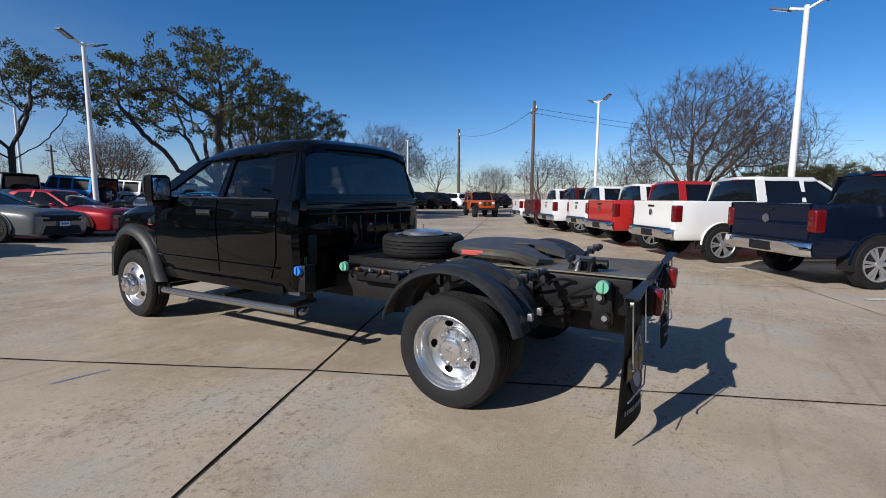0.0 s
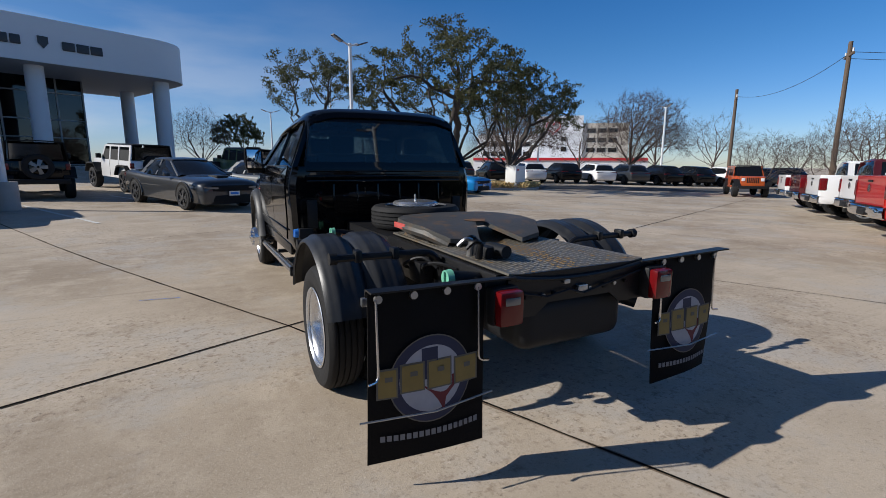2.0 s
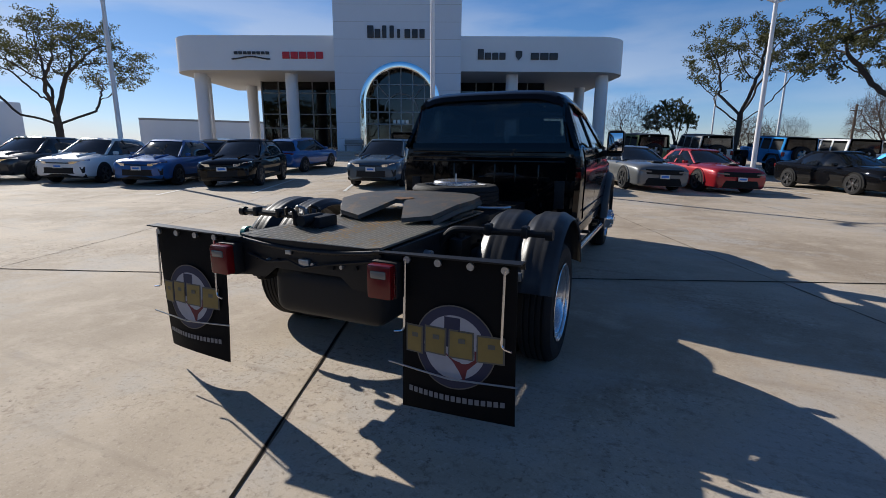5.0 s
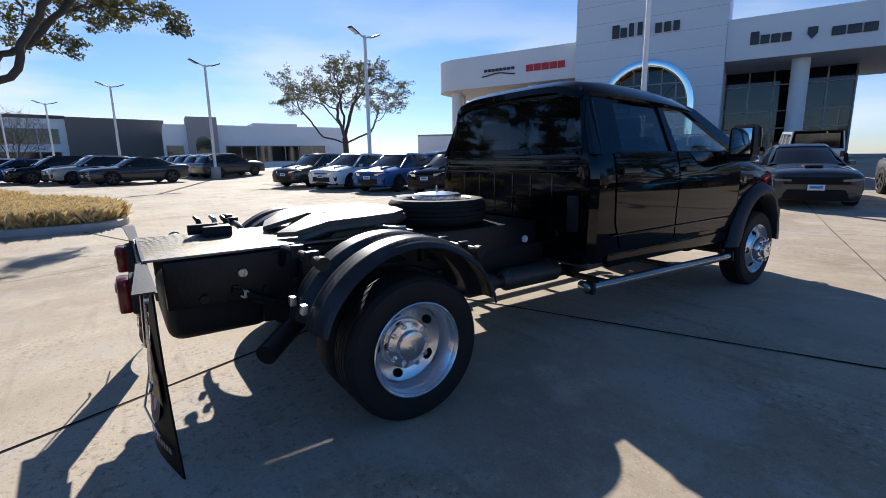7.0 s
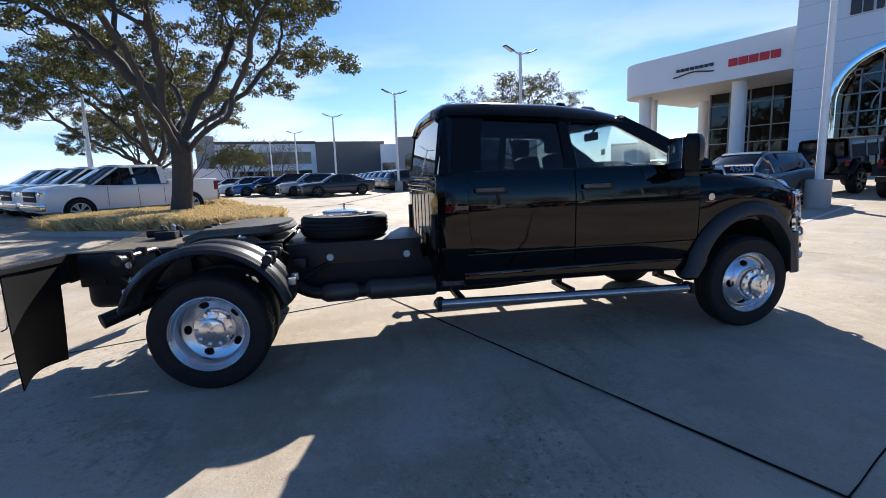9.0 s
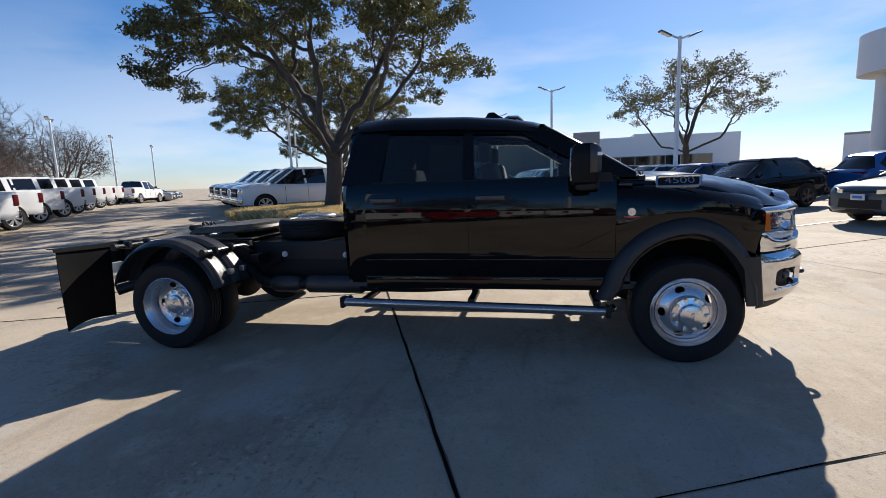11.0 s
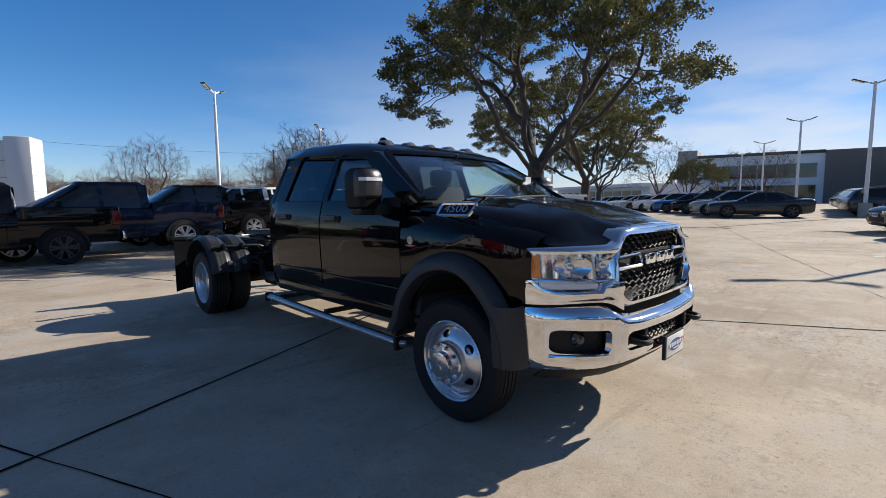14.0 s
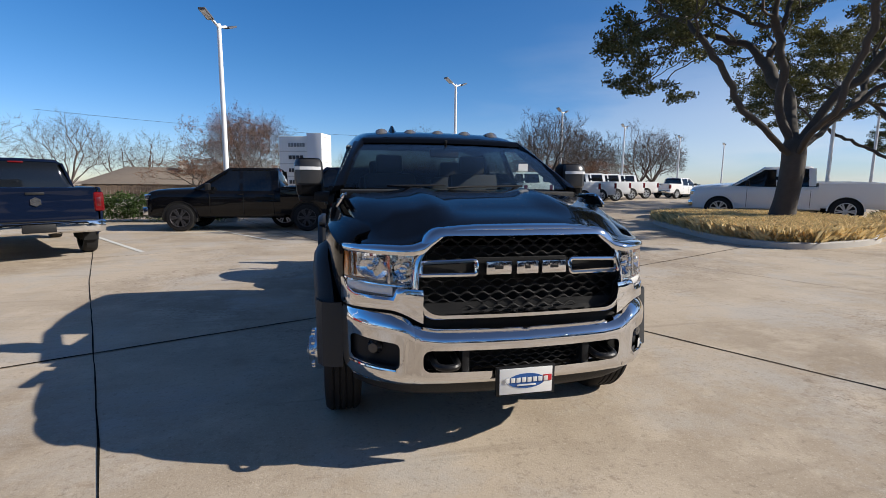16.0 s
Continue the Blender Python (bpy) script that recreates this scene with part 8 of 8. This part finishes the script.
for pts, cnt, sd in ((ISL3, 200, 9),):
    tagged(part("kerb", loop_wall(B(), pts, 0.16, 0.15), "concrete_base"), "pale concrete kerb round a small island", "kerb", kind="structure")
    c = sum(pts, Vector()) / len(pts)
    so = B()
    so.faces.new([so.verts.new((p.x, p.y, rise(p.x, p.y) + 0.09)) for p in pts])
    tagged(part("island_soil", so, "soil"), "bare brown soil of a small island", "soil", kind="structure")
    grass("straw_grass", [c + (p - c) * 0.93 for p in pts], cnt, sd, "straw-coloured winter grass on a small island")
bxo = thing("utility_box", "white utility cabinet on the small island", "cabinet", m=Matrix.Translation((16.65, 22.11, rise(16.65, 22.11))) @ Matrix.Rotation(radians(20), 4, "Z"))
bm = B()
box(bm, -0.55, 0.55, -0.4, 0.4, 0.10, 1.45, 0.03)
part("cabinet_body", bm, "white_plastic", bxo)
bm = B()
box(bm, -0.58, 0.58, -0.43, 0.43, 1.45, 1.52, 0.02)
part("cabinet_lid", bm, "white_plastic", bxo)
bm = B()
box(bm, -0.4, -0.2, -0.41, -0.395, 1.2, 1.32, 0.002)
part("warning_label", bm, "sign_red", bxo)

# clipped hedge behind the black pickup
rng = np.random.default_rng(2)
cs = [(x, y, rise(x, y) + z) for x, y, z in zip(*(lambda t: (4.6 + 8.0 * t, -11.6 - 0.6 * t + rng.uniform(-0.5, 0.5, len(t)), rng.uniform(0.10, 1.0, len(t))))(np.linspace(0, 1, 520)))]
q, fc = leaves(rng, cs, 46, 0.24, 0.040)
me = bpy.data.meshes.new("hedge")
me.from_pydata(q.tolist(), [], fc.tolist())
me.materials.append(MATS["shrub_leaf"])
tagged(new("hedge", me), "clipped dark green evergreen hedge", "hedge")

# ---- the showroom, in the lot's frame: u along its front, v away from the lot ----
G0 = 1.15
SHOW = Matrix.Rotation(LOT, 4, "Z") @ Matrix.Translation((1.21, 0.79, -0.10)) @ Matrix.Scale(1.11, 4)
show_room = thing("showroom", "white car showroom with an arched tower and canopies", "building", m=SHOW)


# tower front with its arch cut through
AU, AR, AS = -4.50, 2.58, 4.70
tw = B()
arc_pts = [(AU + AR * math.cos(a), AS + AR * math.sin(a)) for a in np.linspace(math.pi, 0, 25)]
polys = [[(-9.35, G0), (AU - AR, G0), (AU - AR, AS), (-9.35, AS)], [(AU + AR, G0), (0.02, G0), (0.02, AS), (AU + AR, AS)]]
for k in range(24):
    (xa, za), (xb, zb) = arc_pts[k], arc_pts[k + 1]
    oa, ob_ = -9.35 + 9.37 * k / 24, -9.35 + 9.37 * (k + 1) / 24
    polys.append([(xa, za), (xb, zb), (ob_, 9.0), (oa, 9.0)])
polys.append([(-9.35, AS), (AU - AR, AS), (-9.35, 9.0)])
polys.append([(AU + AR, AS), (0.02, AS), (0.02, 9.0)])
polys.append([(-9.35, 9.0), (0.02, 9.0), (0.02, 14.6), (-9.35, 14.6)])
for p in polys:
    slab(tw, [(u, 32.8, z) for u, z in p], (0, 0.45, 0))
for u0, u1 in ((-9.35, -8.9), (-0.43, 0.02)):
    box(tw, u0, u1, 33.25, 42.0, G0, 14.6)
box(tw, -9.35, 0.02, 41.5, 42.0, G0, 14.6)
box(tw, -9.35, 0.02, 33.25, 42.0, 14.2, 14.6)
part("tower", tw, "panel_wall", show_room, "pale grey-white panelled tower")
for z in np.arange(2.2, 14.5, 1.18):
    w = AR + 0.45 if z < AS else math.sqrt(max(0, (AR + 0.5) ** 2 - (z - AS) ** 2))
    for a, b in ((-9.35, AU - w), (AU + w, 0.02)) if w else ((-9.35, 0.02),):
        part("panel_joint", box(B(), a, b, 32.794, 32.80, z - 0.012, z + 0.012), "soffit", show_room)
ar = B()
for r_in, r_out, v0, v1 in ((AR - 0.02, AR + 0.42, 32.55, 32.82),):
    pts_o = [(AU - r_out, G0)] + [(AU + r_out * math.cos(a), AS + r_out * math.sin(a)) for a in np.linspace(math.pi, 0, 29)] + [(AU + r_out, G0)]
    pts_i = [(AU - r_in, G0)] + [(AU + r_in * math.cos(a), AS + r_in * math.sin(a)) for a in np.linspace(math.pi, 0, 29)] + [(AU + r_in, G0)]
    patch(ar, [[(u, v1, z) for u, z in pts_o], [(u, v0, z) for u, z in pts_o], [(u, v0 - 0.03, (z * 0.5 + zi * 0.5)) for (u, z), (ui, zi) in zip([((a[0] + b[0]) / 2, a[1]) for a, b in zip(pts_o, pts_i)], pts_i)], [(u, v0, z) for u, z in pts_i], [(u, v1 + 0.6, z) for u, z in pts_i]])
part("arch_surround", ar, "chrome", show_room, "polished metal arch surround")
gl = B()
slab(gl, [(u, 33.6, z) for u, z in ([(AU - AR, G0)] + arc_pts + [(AU + AR, G0)])], (0, 0.02, 0))
part("arch_glass", gl, "dark_glass", show_room)
mu = B()
for k in range(-2, 3):
    u = AU + k * 0.9
    box(mu, u - 0.04, u + 0.04, 33.50, 33.58, G0, AS + math.sqrt(max(0, AR ** 2 - (u - AU) ** 2)))
for z in (3.3, 4.2, 5.2, 6.2):
    w = AR if z < AS else math.sqrt(max(0, AR ** 2 - (z - AS) ** 2))
    box(mu, AU - w, AU + w, 33.50, 33.58, z - 0.04, z + 0.04)
tube(mu, [(AU + 1.25 * math.cos(a), 33.52, 4.3 + 1.25 * math.sin(a)) for a in np.linspace(0, math.pi, 19)], 0.05, 6)
for a in (45, 90, 135):
    tube(mu, [(AU + 1.25 * math.cos(radians(a)), 33.52, 4.3 + 1.25 * math.sin(radians(a))), (AU + 2.5 * math.cos(radians(a)), 33.52, 4.4 + 2.5 * math.sin(radians(a)))], 0.04, 6)
part("arch_mullions", mu, "mullion", show_room)
for k in range(4):
    part("number_bar", box(B(), AU - 0.62 + 0.32 * k, AU - 0.40 + 0.32 * k, 33.46, 33.49, 3.35, 3.62), "white_plastic", show_room)
for k in range(8):
    lt = B()
    w = (0.62, 0.55, 0.42, 0.42, 0.30, 0.55, 0.55, 0.50)[k]
    u = -6.85 + 0.545 * k
    hgt = 0.85 if k in (0, 2, 3) else 0.62
    box(lt, u, u + w * 0.76, 32.68, 32.80, 9.35, 9.35 + hgt, 0.05)
    part("sign_block", lt, "sign_dark", show_room, "dark raised sign block")

# canopies: a fascia with a rounded end over tall columns
def canopy(u_in, u_end, name):
    s = 1 if u_end > u_in else -1
    rr = 2.6
    line = [(u_in, 33.4)] + [(u_end - s * rr + s * rr * math.sin(a), 33.4 + rr - rr * math.cos(a)) for a in np.linspace(0, math.pi / 2, 10)] + [(u_end, 46.0)]
    f = B()
    patch(f, [[(u, v, z) for u, v in line] for z in (7.18, 9.65)])
    patch(f, [[(u, v, 9.65) for u, v in line], [(u, 46.0, 9.65) for u, v in line]])
    ob = part(name, solid(f, 0.15), "white_wall", show_room, "white rounded canopy fascia")
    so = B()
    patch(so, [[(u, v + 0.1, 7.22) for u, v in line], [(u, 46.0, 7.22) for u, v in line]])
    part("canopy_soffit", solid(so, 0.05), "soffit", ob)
    return ob


canopy(-9.36, -22.4, "canopy")
canopy(0.03, 12.8, "canopy")
for u, v in ((-20.6, 35.2), (-21.3, 37.2), (-19.5, 42.5), (-13.3, 35.0), (4.1, 35.0), (11.2, 35.2), (12.0, 37.6), (11.4, 42.5)):
    cb = B()
    cyl(cb, (u, v, G0 - 0.1), (u, v, 7.5), 0.48, n=28)
    part("column", cb, "white_wall", show_room, "round white column")
for u0, u1 in ((-17.4, -9.36), (0.03, 7.6)):
    g = B()
    box(g, u0, u1, 39.4, 39.55, G0, 7.4)
    part("window_wall", g, "dark_glass", show_room, "tall dark glass wall")
    mm = B()
    for u in np.arange(u0, u1 + 0.1, 1.5):
        box(mm, u - 0.05, u + 0.05, 39.30, 39.39, G0, 7.45)
    for z in (G0 + 0.2, 3.2, 4.4, 6.2):
        box(mm, u0, u1, 39.30, 39.39, z - 0.04, z + 0.04)
    part("window_mullions", mm, "mullion", show_room)
    # walls behind the glass, coloured near black for the shaded inside
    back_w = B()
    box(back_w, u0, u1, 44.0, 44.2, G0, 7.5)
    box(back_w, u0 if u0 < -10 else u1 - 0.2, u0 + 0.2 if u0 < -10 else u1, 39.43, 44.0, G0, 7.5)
    part("interior_wall", back_w, "interior_shade", show_room)
rear = B()
box(rear, -17.4, 7.6, 44.2, 62.0, G0, 9.0)
part("rear_block", rear, "white_wall", show_room)
# one near-black sheet behind the arch, as the tower's inner shade
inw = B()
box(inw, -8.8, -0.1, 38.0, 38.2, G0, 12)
part("tower_interior", inw, "interior_shade", show_room)
for u0, u1, nm, n in ((-13.4, -10.25, "sign_red", 5), (1.25, 3.4, "sign_dark", 4), (5.2, 7.3, "sign_dark", 3)):
    k0 = (u1 - u0) / n
    for k in range(n):
        lt = B()
        box(lt, u0 + k0 * k + 0.03, u0 + k0 * (k + 1) - 0.05, 33.30, 33.40, 8.0, 8.0 + (0.75 if nm == "sign_dark" and u0 < 3 and k == 0 else 0.5), 0.04)
        part("sign_block", lt, nm, show_room)
em = B()
slab(em, [(4.35 + a, 33.30, 8.30 + b) for a, b in ((-0.24, 0.32), (0.24, 0.32), (0.24, -0.05), (0.0, -0.34), (-0.24, -0.05))], (0, 0.1, 0))
part("shield_sign", em, "sign_dark", show_room)
wv = B()
tube(wv, [(-17.2 + 2.9 * t, 33.33, 8.05 + 0.09 * math.cos(math.pi * 2 * (t - 0.5))) for t in np.linspace(0, 1, 12)], 0.05, 6)
part("wing_sign", wv, "sign_dark", show_room)
for k in range(8):
    lt = B()
    box(lt, -17.0 + 0.34 * k, -16.74 + 0.34 * k, 33.30, 33.42, 8.30, 8.50, 0.01)
    part("sign_block", lt, "sign_dark", show_room)
walk_k = B()
rows = [[(u, v, z) for u in (-22, -10, 2, 14)] for v, z in ((31.4, G0 - 0.15), (31.4, G0 + 0.10), (31.6, G0 + 0.12), (46.0, G0 + 0.12))]
patch(walk_k, rows)
part("front_walk", walk_k, "concrete_base", show_room)
for k in (-8.0, -0.7):
    bn = B()
    box(bn, k - 0.7, k + 0.7, 32.0, 32.4, G0 + 0.5, G0 + 0.56, 0.02)
    box(bn, k - 0.7, k + 0.7, 32.38, 32.42, G0 + 0.6, G0 + 0.95, 0.02)
    for q in (-0.6, 0.6):
        box(bn, k + q - 0.03, k + q + 0.03, 32.0, 32.42, G0 + 0.1, G0 + 0.52, 0.01)
    b_ob = tagged(part("bench", bn, "mullion"), "dark metal bench before the showroom", "bench", "benches")
    b_ob.matrix_basis = SHOW

# ---- lamp posts ----
def build_lamp():
    t = thing("lamp_post", "white steel lot lamp with two heads", "lamp post")
    bm = B()
    cyl(bm, (0, 0, -0.1), (0, 0, 0.75), 0.30, n=20)
    part("concrete_base", bm, "concrete_base", t)
    bm = B()
    cyl(bm, (0, 0, 0.75), (0, 0, 7.1), 0.10, 0.072, 14)
    part("pole", bm, "pole_white", t)
    for s in (1, -1):
        bm = B()
        cyl(bm, (0, 0, 6.98), (s * 0.45, 0, 7.14), 0.045, n=8)
        arm = part("arm", bm, "pole_white", t)
        bm = B()
        box(bm, -0.28, 0.28, -0.13, 0.13, -0.03, 0.035, 0.02, m=Matrix.Translation((s * 0.72, 0, 7.20)) @ Matrix.Rotation(radians(-s * 22), 4, "Y"))
        hd = part("lamp_head", bm, "lamp_head", t, "grey flat lamp head")
        bm = B()
        box(bm, -0.23, 0.23, -0.10, 0.10, -0.037, -0.031, 0.0, m=Matrix.Translation((s * 0.72, 0, 7.20)) @ Matrix.Rotation(radians(-s * 22), 4, "Y"))
        part("lamp_glass", bm, "white_lens", hd)
    return t


lamp0 = build_lamp()
LAMPS = [(5.17, 19.85, 20), (14.09, -3.33, 60), (4.91, -11.62, 70), (24.98, 5.03, 50), (37.63, 27.53, 60), (30.52, 37.1, 60), (-6, -19.96, 40), (-17.39, -29.07, 40), (-28.05, -36.38, 40), (-40.11, -43.06, 40), (-52.48, -49.36, 40), (-18.57, 9.41, 110), (-30.91, 4.26, 110),
         (-43.26, -0.69, 110), (-57.2, -5.91, 110), (-6.29, 13.44, 30), (-26.2, -13.82, 40), (-37.2, -19.32, 40), (6.4, 55.1, 0), (-69.74, -10.94, 110), (9.77, 41.53, 20)]
for i, (x, y, a) in enumerate(LAMPS):
    m = Matrix.Translation((x, y, rise(x, y))) @ Matrix.Rotation(radians(a), 4, "Z")
    ob = lamp0 if i == 0 else copy_thing(lamp0, m)
    ob.matrix_basis = m
    tagged(ob, group="lot lamps")

# ---- utility poles and wires ----
for x, y, hgt in ((35.01, 12.66, 9.2), (42.23, 23.86, 8.4), (24.29, 76.64, 7.6), (28.76, 75.14, 7.0), (-27.8, -60.43, 9.0)):
    t = thing("utility_pole", "brown wooden utility pole with cross arm", "pole", "utility poles", m=Matrix.Translation((x, y, 0)))
    bm = B()
    cyl(bm, (0, 0, -0.3), (0, 0, hgt), 0.17, 0.12, 10)
    part("pole", bm, "wood_pole", t)
    bm = B()
    box(bm, -0.95, 0.95, -0.06, 0.06, hgt - 0.9, hgt - 0.75, 0.01, m=Matrix.Rotation(radians(35), 4, "Z"))
    part("cross_arm", bm, "wood_pole", t)
    for q in (-0.8, 0.0, 0.8):
        bm = B()
        cyl(bm, (q * math.cos(radians(35)), q * math.sin(radians(35)), hgt - 0.75), (q * math.cos(radians(35)), q * math.sin(radians(35)), hgt - 0.52), 0.05, n=8)
        part("insulator", bm, "white_plastic", t)
for a, b in (((35.01, 12.66, 8.6), (95.0, -20.0, 10.0)), ((35.01, 12.66, 8.2), (95.0, -19.0, 9.4)), ((-27.8, -60.43, 8.4), (30.0, -48.0, 8.4)), ((35.01, 12.66, 8.5), (42.23, 23.86, 7.8))):
    w = B()
    tube(w, [Vector(a).lerp(Vector(b), t) - Vector((0, 0, 0.9 * 4 * t * (1 - t))) for t in np.linspace(0, 1, 14)], 0.018, 4)
    tagged(part("overhead_wire", w, "sign_dark"), "thin dark overhead power line", "wire", "overhead wires")

# ---- sign monument ----
mon = thing("sign_monument", "white panelled sign monument of a car dealer", "sign", m=Matrix.Translation((2.68, -19.52, rise(2.68, -19.52))) @ Matrix.Rotation(radians(158), 4, "Z"))
bm = B()
box(bm, -1.05, 0.75, -0.55, 0.45, 0, 3.9, 0.04)
part("sign_body", bm, "white_plastic", mon)
bm = B()
box(bm, 0.62, 1.45, -0.75, 0.55, 0, 4.05, 0.04)
part("sign_wing", bm, "white_wall", mon)
for z, w, nm in ((3.45, 0.95, "mullion"), (2.80, 0.85, "sign_dark"), (2.12, 0.95, "sign_dark"), (1.50, 0.80, "sign_dark")):
    n = 4 if w < 0.9 else 6
    for k in range(n):
        b2 = B()
        box(b2, -0.50 + k * w / n, -0.50 + (k + 0.8) * w / n, -0.58, -0.55, z - 0.10, z + 0.10, 0.01)
        part("sign_block", b2, nm, mon)
for z in (3.12, 2.46, 1.80):
    b2 = B()
    box(b2, -1.04, 0.61, -0.565, -0.55, z - 0.02, z + 0.02)
    part("panel_line", b2, "soffit", mon)
for z in np.arange(0.6, 4.0, 0.65):
    b2 = B()
    box(b2, 1.445, 1.456, -0.74, 0.54, z - 0.012, z + 0.012)
    part("panel_line", b2, "soffit", mon)

# ---- buildings round about ----
def hall(name, label, x, y, turn, parts_, z=0.0, size=1.0):
    t = thing(name, label, "building", m=Matrix.Translation((x, y, z)) @ Matrix.Rotation(radians(turn), 4, "Z") @ Matrix.Scale(size, 4))
    for nm, mt, dims, lab in parts_:
        part(nm, box(B(), *dims, 0.0), mt, t, lab)
    return t


def window_rows(t, u0, u1, v, zs, w, hgt, gap, material="car_window"):
    for z in zs:
        u = u0
        while u + w <= u1:
            f = B()
            box(f, u - 0.08, u + w + 0.08, v - 0.10, v + 0.02, z - 0.08, z + hgt + 0.08)
            fr = part("window", f, "mullion", t)
            g = B()
            box(g, u, u + w, v - 0.13, v - 0.10, z, z + hgt)
            part("pane", g, material, fr)
            u += w + gap

b1 = hall("office_building", "two-storey white and brown building across the drive", -119.42, -13.72, 100, (("front_wall", "white_wall", (-13, 3.5, 0, 18, 0.8, 7.4), ""), ("brown_block", "brown_wall", (3.5, 14.5, -0.5, 18, 0.8, 7.5), "brown brick block"), ("low_block", "brown_wall", (14.5, 20, 1, 14, 0.8, 6.0), ""), ("stair_tower", "grey_wall", (-13.5, -11, -0.3, 4, 0.8, 8.4), ""), ("roof_edge", "roof_dark", (-13, 3.5, -0.25, 0.0, 7.2, 7.6), "")), -0.85, 1.6)
window_rows(b1, -10, 3, 0, (1.4, 4.2), 1.9, 1.7, 0.25)
b2 = hall("dealer_building", "low white dealer building with a grey arched entry", -90.9, 6.4, 86, (("front_wall", "white_wall", (0, 20, 0, 22, 0.8, 5.6), ""), ("entry_block", "grey_wall", (2.2, 5.2, -0.6, 3, 0.8, 6.4), "grey entry block"), ("roof_step", "white_wall", (9, 14, -0.1, 8, 5.55, 5.9), "")), -0.85, 1.6)
window_rows(b2, 6.0, 18.0, 0, (1.6,), 1.5, 1.7, 0.12)
window_rows(b2, 0.2, 1.9, 0, (1.6,), 1.5, 1.7, 0.12)
en = B()
slab(en, [(3.7 + 0.75 * math.cos(a), -0.63, 3.6 + 0.75 * math.sin(a)) for a in np.linspace(0, math.pi, 14)] + [(2.95, -0.63, 0.9), (4.45, -0.63, 0.9)], (0, 0.05, 0))
part("entry_arch", en, "car_window", b2)
hall("workshop_building", "long low grey workshop behind the parked cars", -69.05, 43.54, 52, (("wall", "white_wall", (0, 34, 0, 16, -0.5, 5.6), ""), ("parapet", "grey_wall", (0, 34, -0.1, 0.2, 5.5, 5.8), "")))
b4 = hall("distant_store", "pale flat-roofed building far down the drive", -102.98, -50.83, 60, (("wall", "white_wall", (-16, 22, 0, 14, 0.5, 4.6), ""), ("canopy", "panel_wall", (-16, 22, -2.2, 0, 4.0, 4.7), "")))
window_rows(b4, -14, 20, 0, (1.0,), 2.6, 2.2, 0.8)
hosp = hall("medical_building", "white medical building with a red outline emblem", 77.82, 89.38, -43, (("main_block", "tan_wall", (-5, 17, 0, 20, 0, 11.8), "cream main block"), ("tower_block", "white_wall", (-5, 6.5, -0.6, 18, 0, 13.6), ""), ("side_wing", "white_wall", (-20, -5, 3, 20, 0, 9.6), ""), ("low_wing", "white_wall", (-18, 20, -12, 0, 0, 3.1), ""), ("roof_band", "sign_red", (-18, 20, -12.3, -12.0, 2.8, 3.4), "red roof band")))
window_rows(hosp, 7.5, 16.5, 0, (5.0, 7.4, 9.6), 1.9, 0.9, 0.6)
window_rows(hosp, -18.5, -6, 3, (4.2, 6.6), 1.6, 1.0, 0.5)
window_rows(hosp, 1.5, 3.5, -0.6, (5.2, 7.6), 1.2, 1.0, 0.4)
hrt = B()
tube(hrt, [(-0.5 + 0.105 * 16 * math.sin(a) ** 3, -0.75, 10.9 + 0.105 * (13 * math.cos(a) - 5 * math.cos(2 * a) - 2 * math.cos(3 * a) - math.cos(4 * a))) for a in np.linspace(0, 2 * math.pi, 40)[:-1]], 0.14, 6, True)
part("outline_emblem", hrt, "sign_red", hosp)
house = thing("house", "low brick house with a brown hip roof", "house", m=Matrix.Translation((19.92, -50.82, -0.3)) @ Matrix.Rotation(radians(18), 4, "Z"))
part("wall", box(B(), -6.5, 6.5, -5, 5, 0, 1.5), "brown_wall", house)
bm = B()
patch(bm, [[(-7, -5.6, 1.45), (7, -5.6, 1.45), (7, 5.6, 1.45), (-7, 5.6, 1.45)], [(-3.0, -0.1, 3.3), (3.0, -0.1, 3.3), (3.0, 0.1, 3.3), (-3.0, 0.1, 3.3)]], closed=True)
part("roof", bm, "shingle", house, "brown shingle hip roof")
part("chimney", box(B(), -2.6, -1.9, 1.0, 1.9, 2.2, 4.0, 0.02), "tan_wall", house)
copy_thing(house, Matrix.Translation((-20.0, -62.0, -0.2)) @ Matrix.Rotation(radians(40), 4, "Z"))
fen = thing("board_fence", "weathered brown wooden board fence", "fence")
for i in range(90):
    t = i / 89
    x, y = 6.0 + 26.0 * t, -45.0 + 5.0 * t
    bm = B()
    box(bm, -0.13, 0.13, -0.02, 0.02, 0, 1.25 + 0.05 * math.sin(i * 2.1), 0.0, m=Matrix.Translation((x, y, -0.2)) @ Matrix.Rotation(radians(11), 4, "Z"))
    part("board", bm, "wood_pole", fen)
road = strip(B(), [(12.5, 27.5), (20.0, 24.6), (34.0, 19.6), (60.0, 10.5)], 4.6, 0.02)
mat("asphalt", (0.065, 0.063, 0.062), 0.85, vary=0.25, scale=1.5, bump=0.4, bump_scale=60)
tagged(part("road", road, "asphalt"), "dark asphalt drive along the far row", "road", kind="structure")
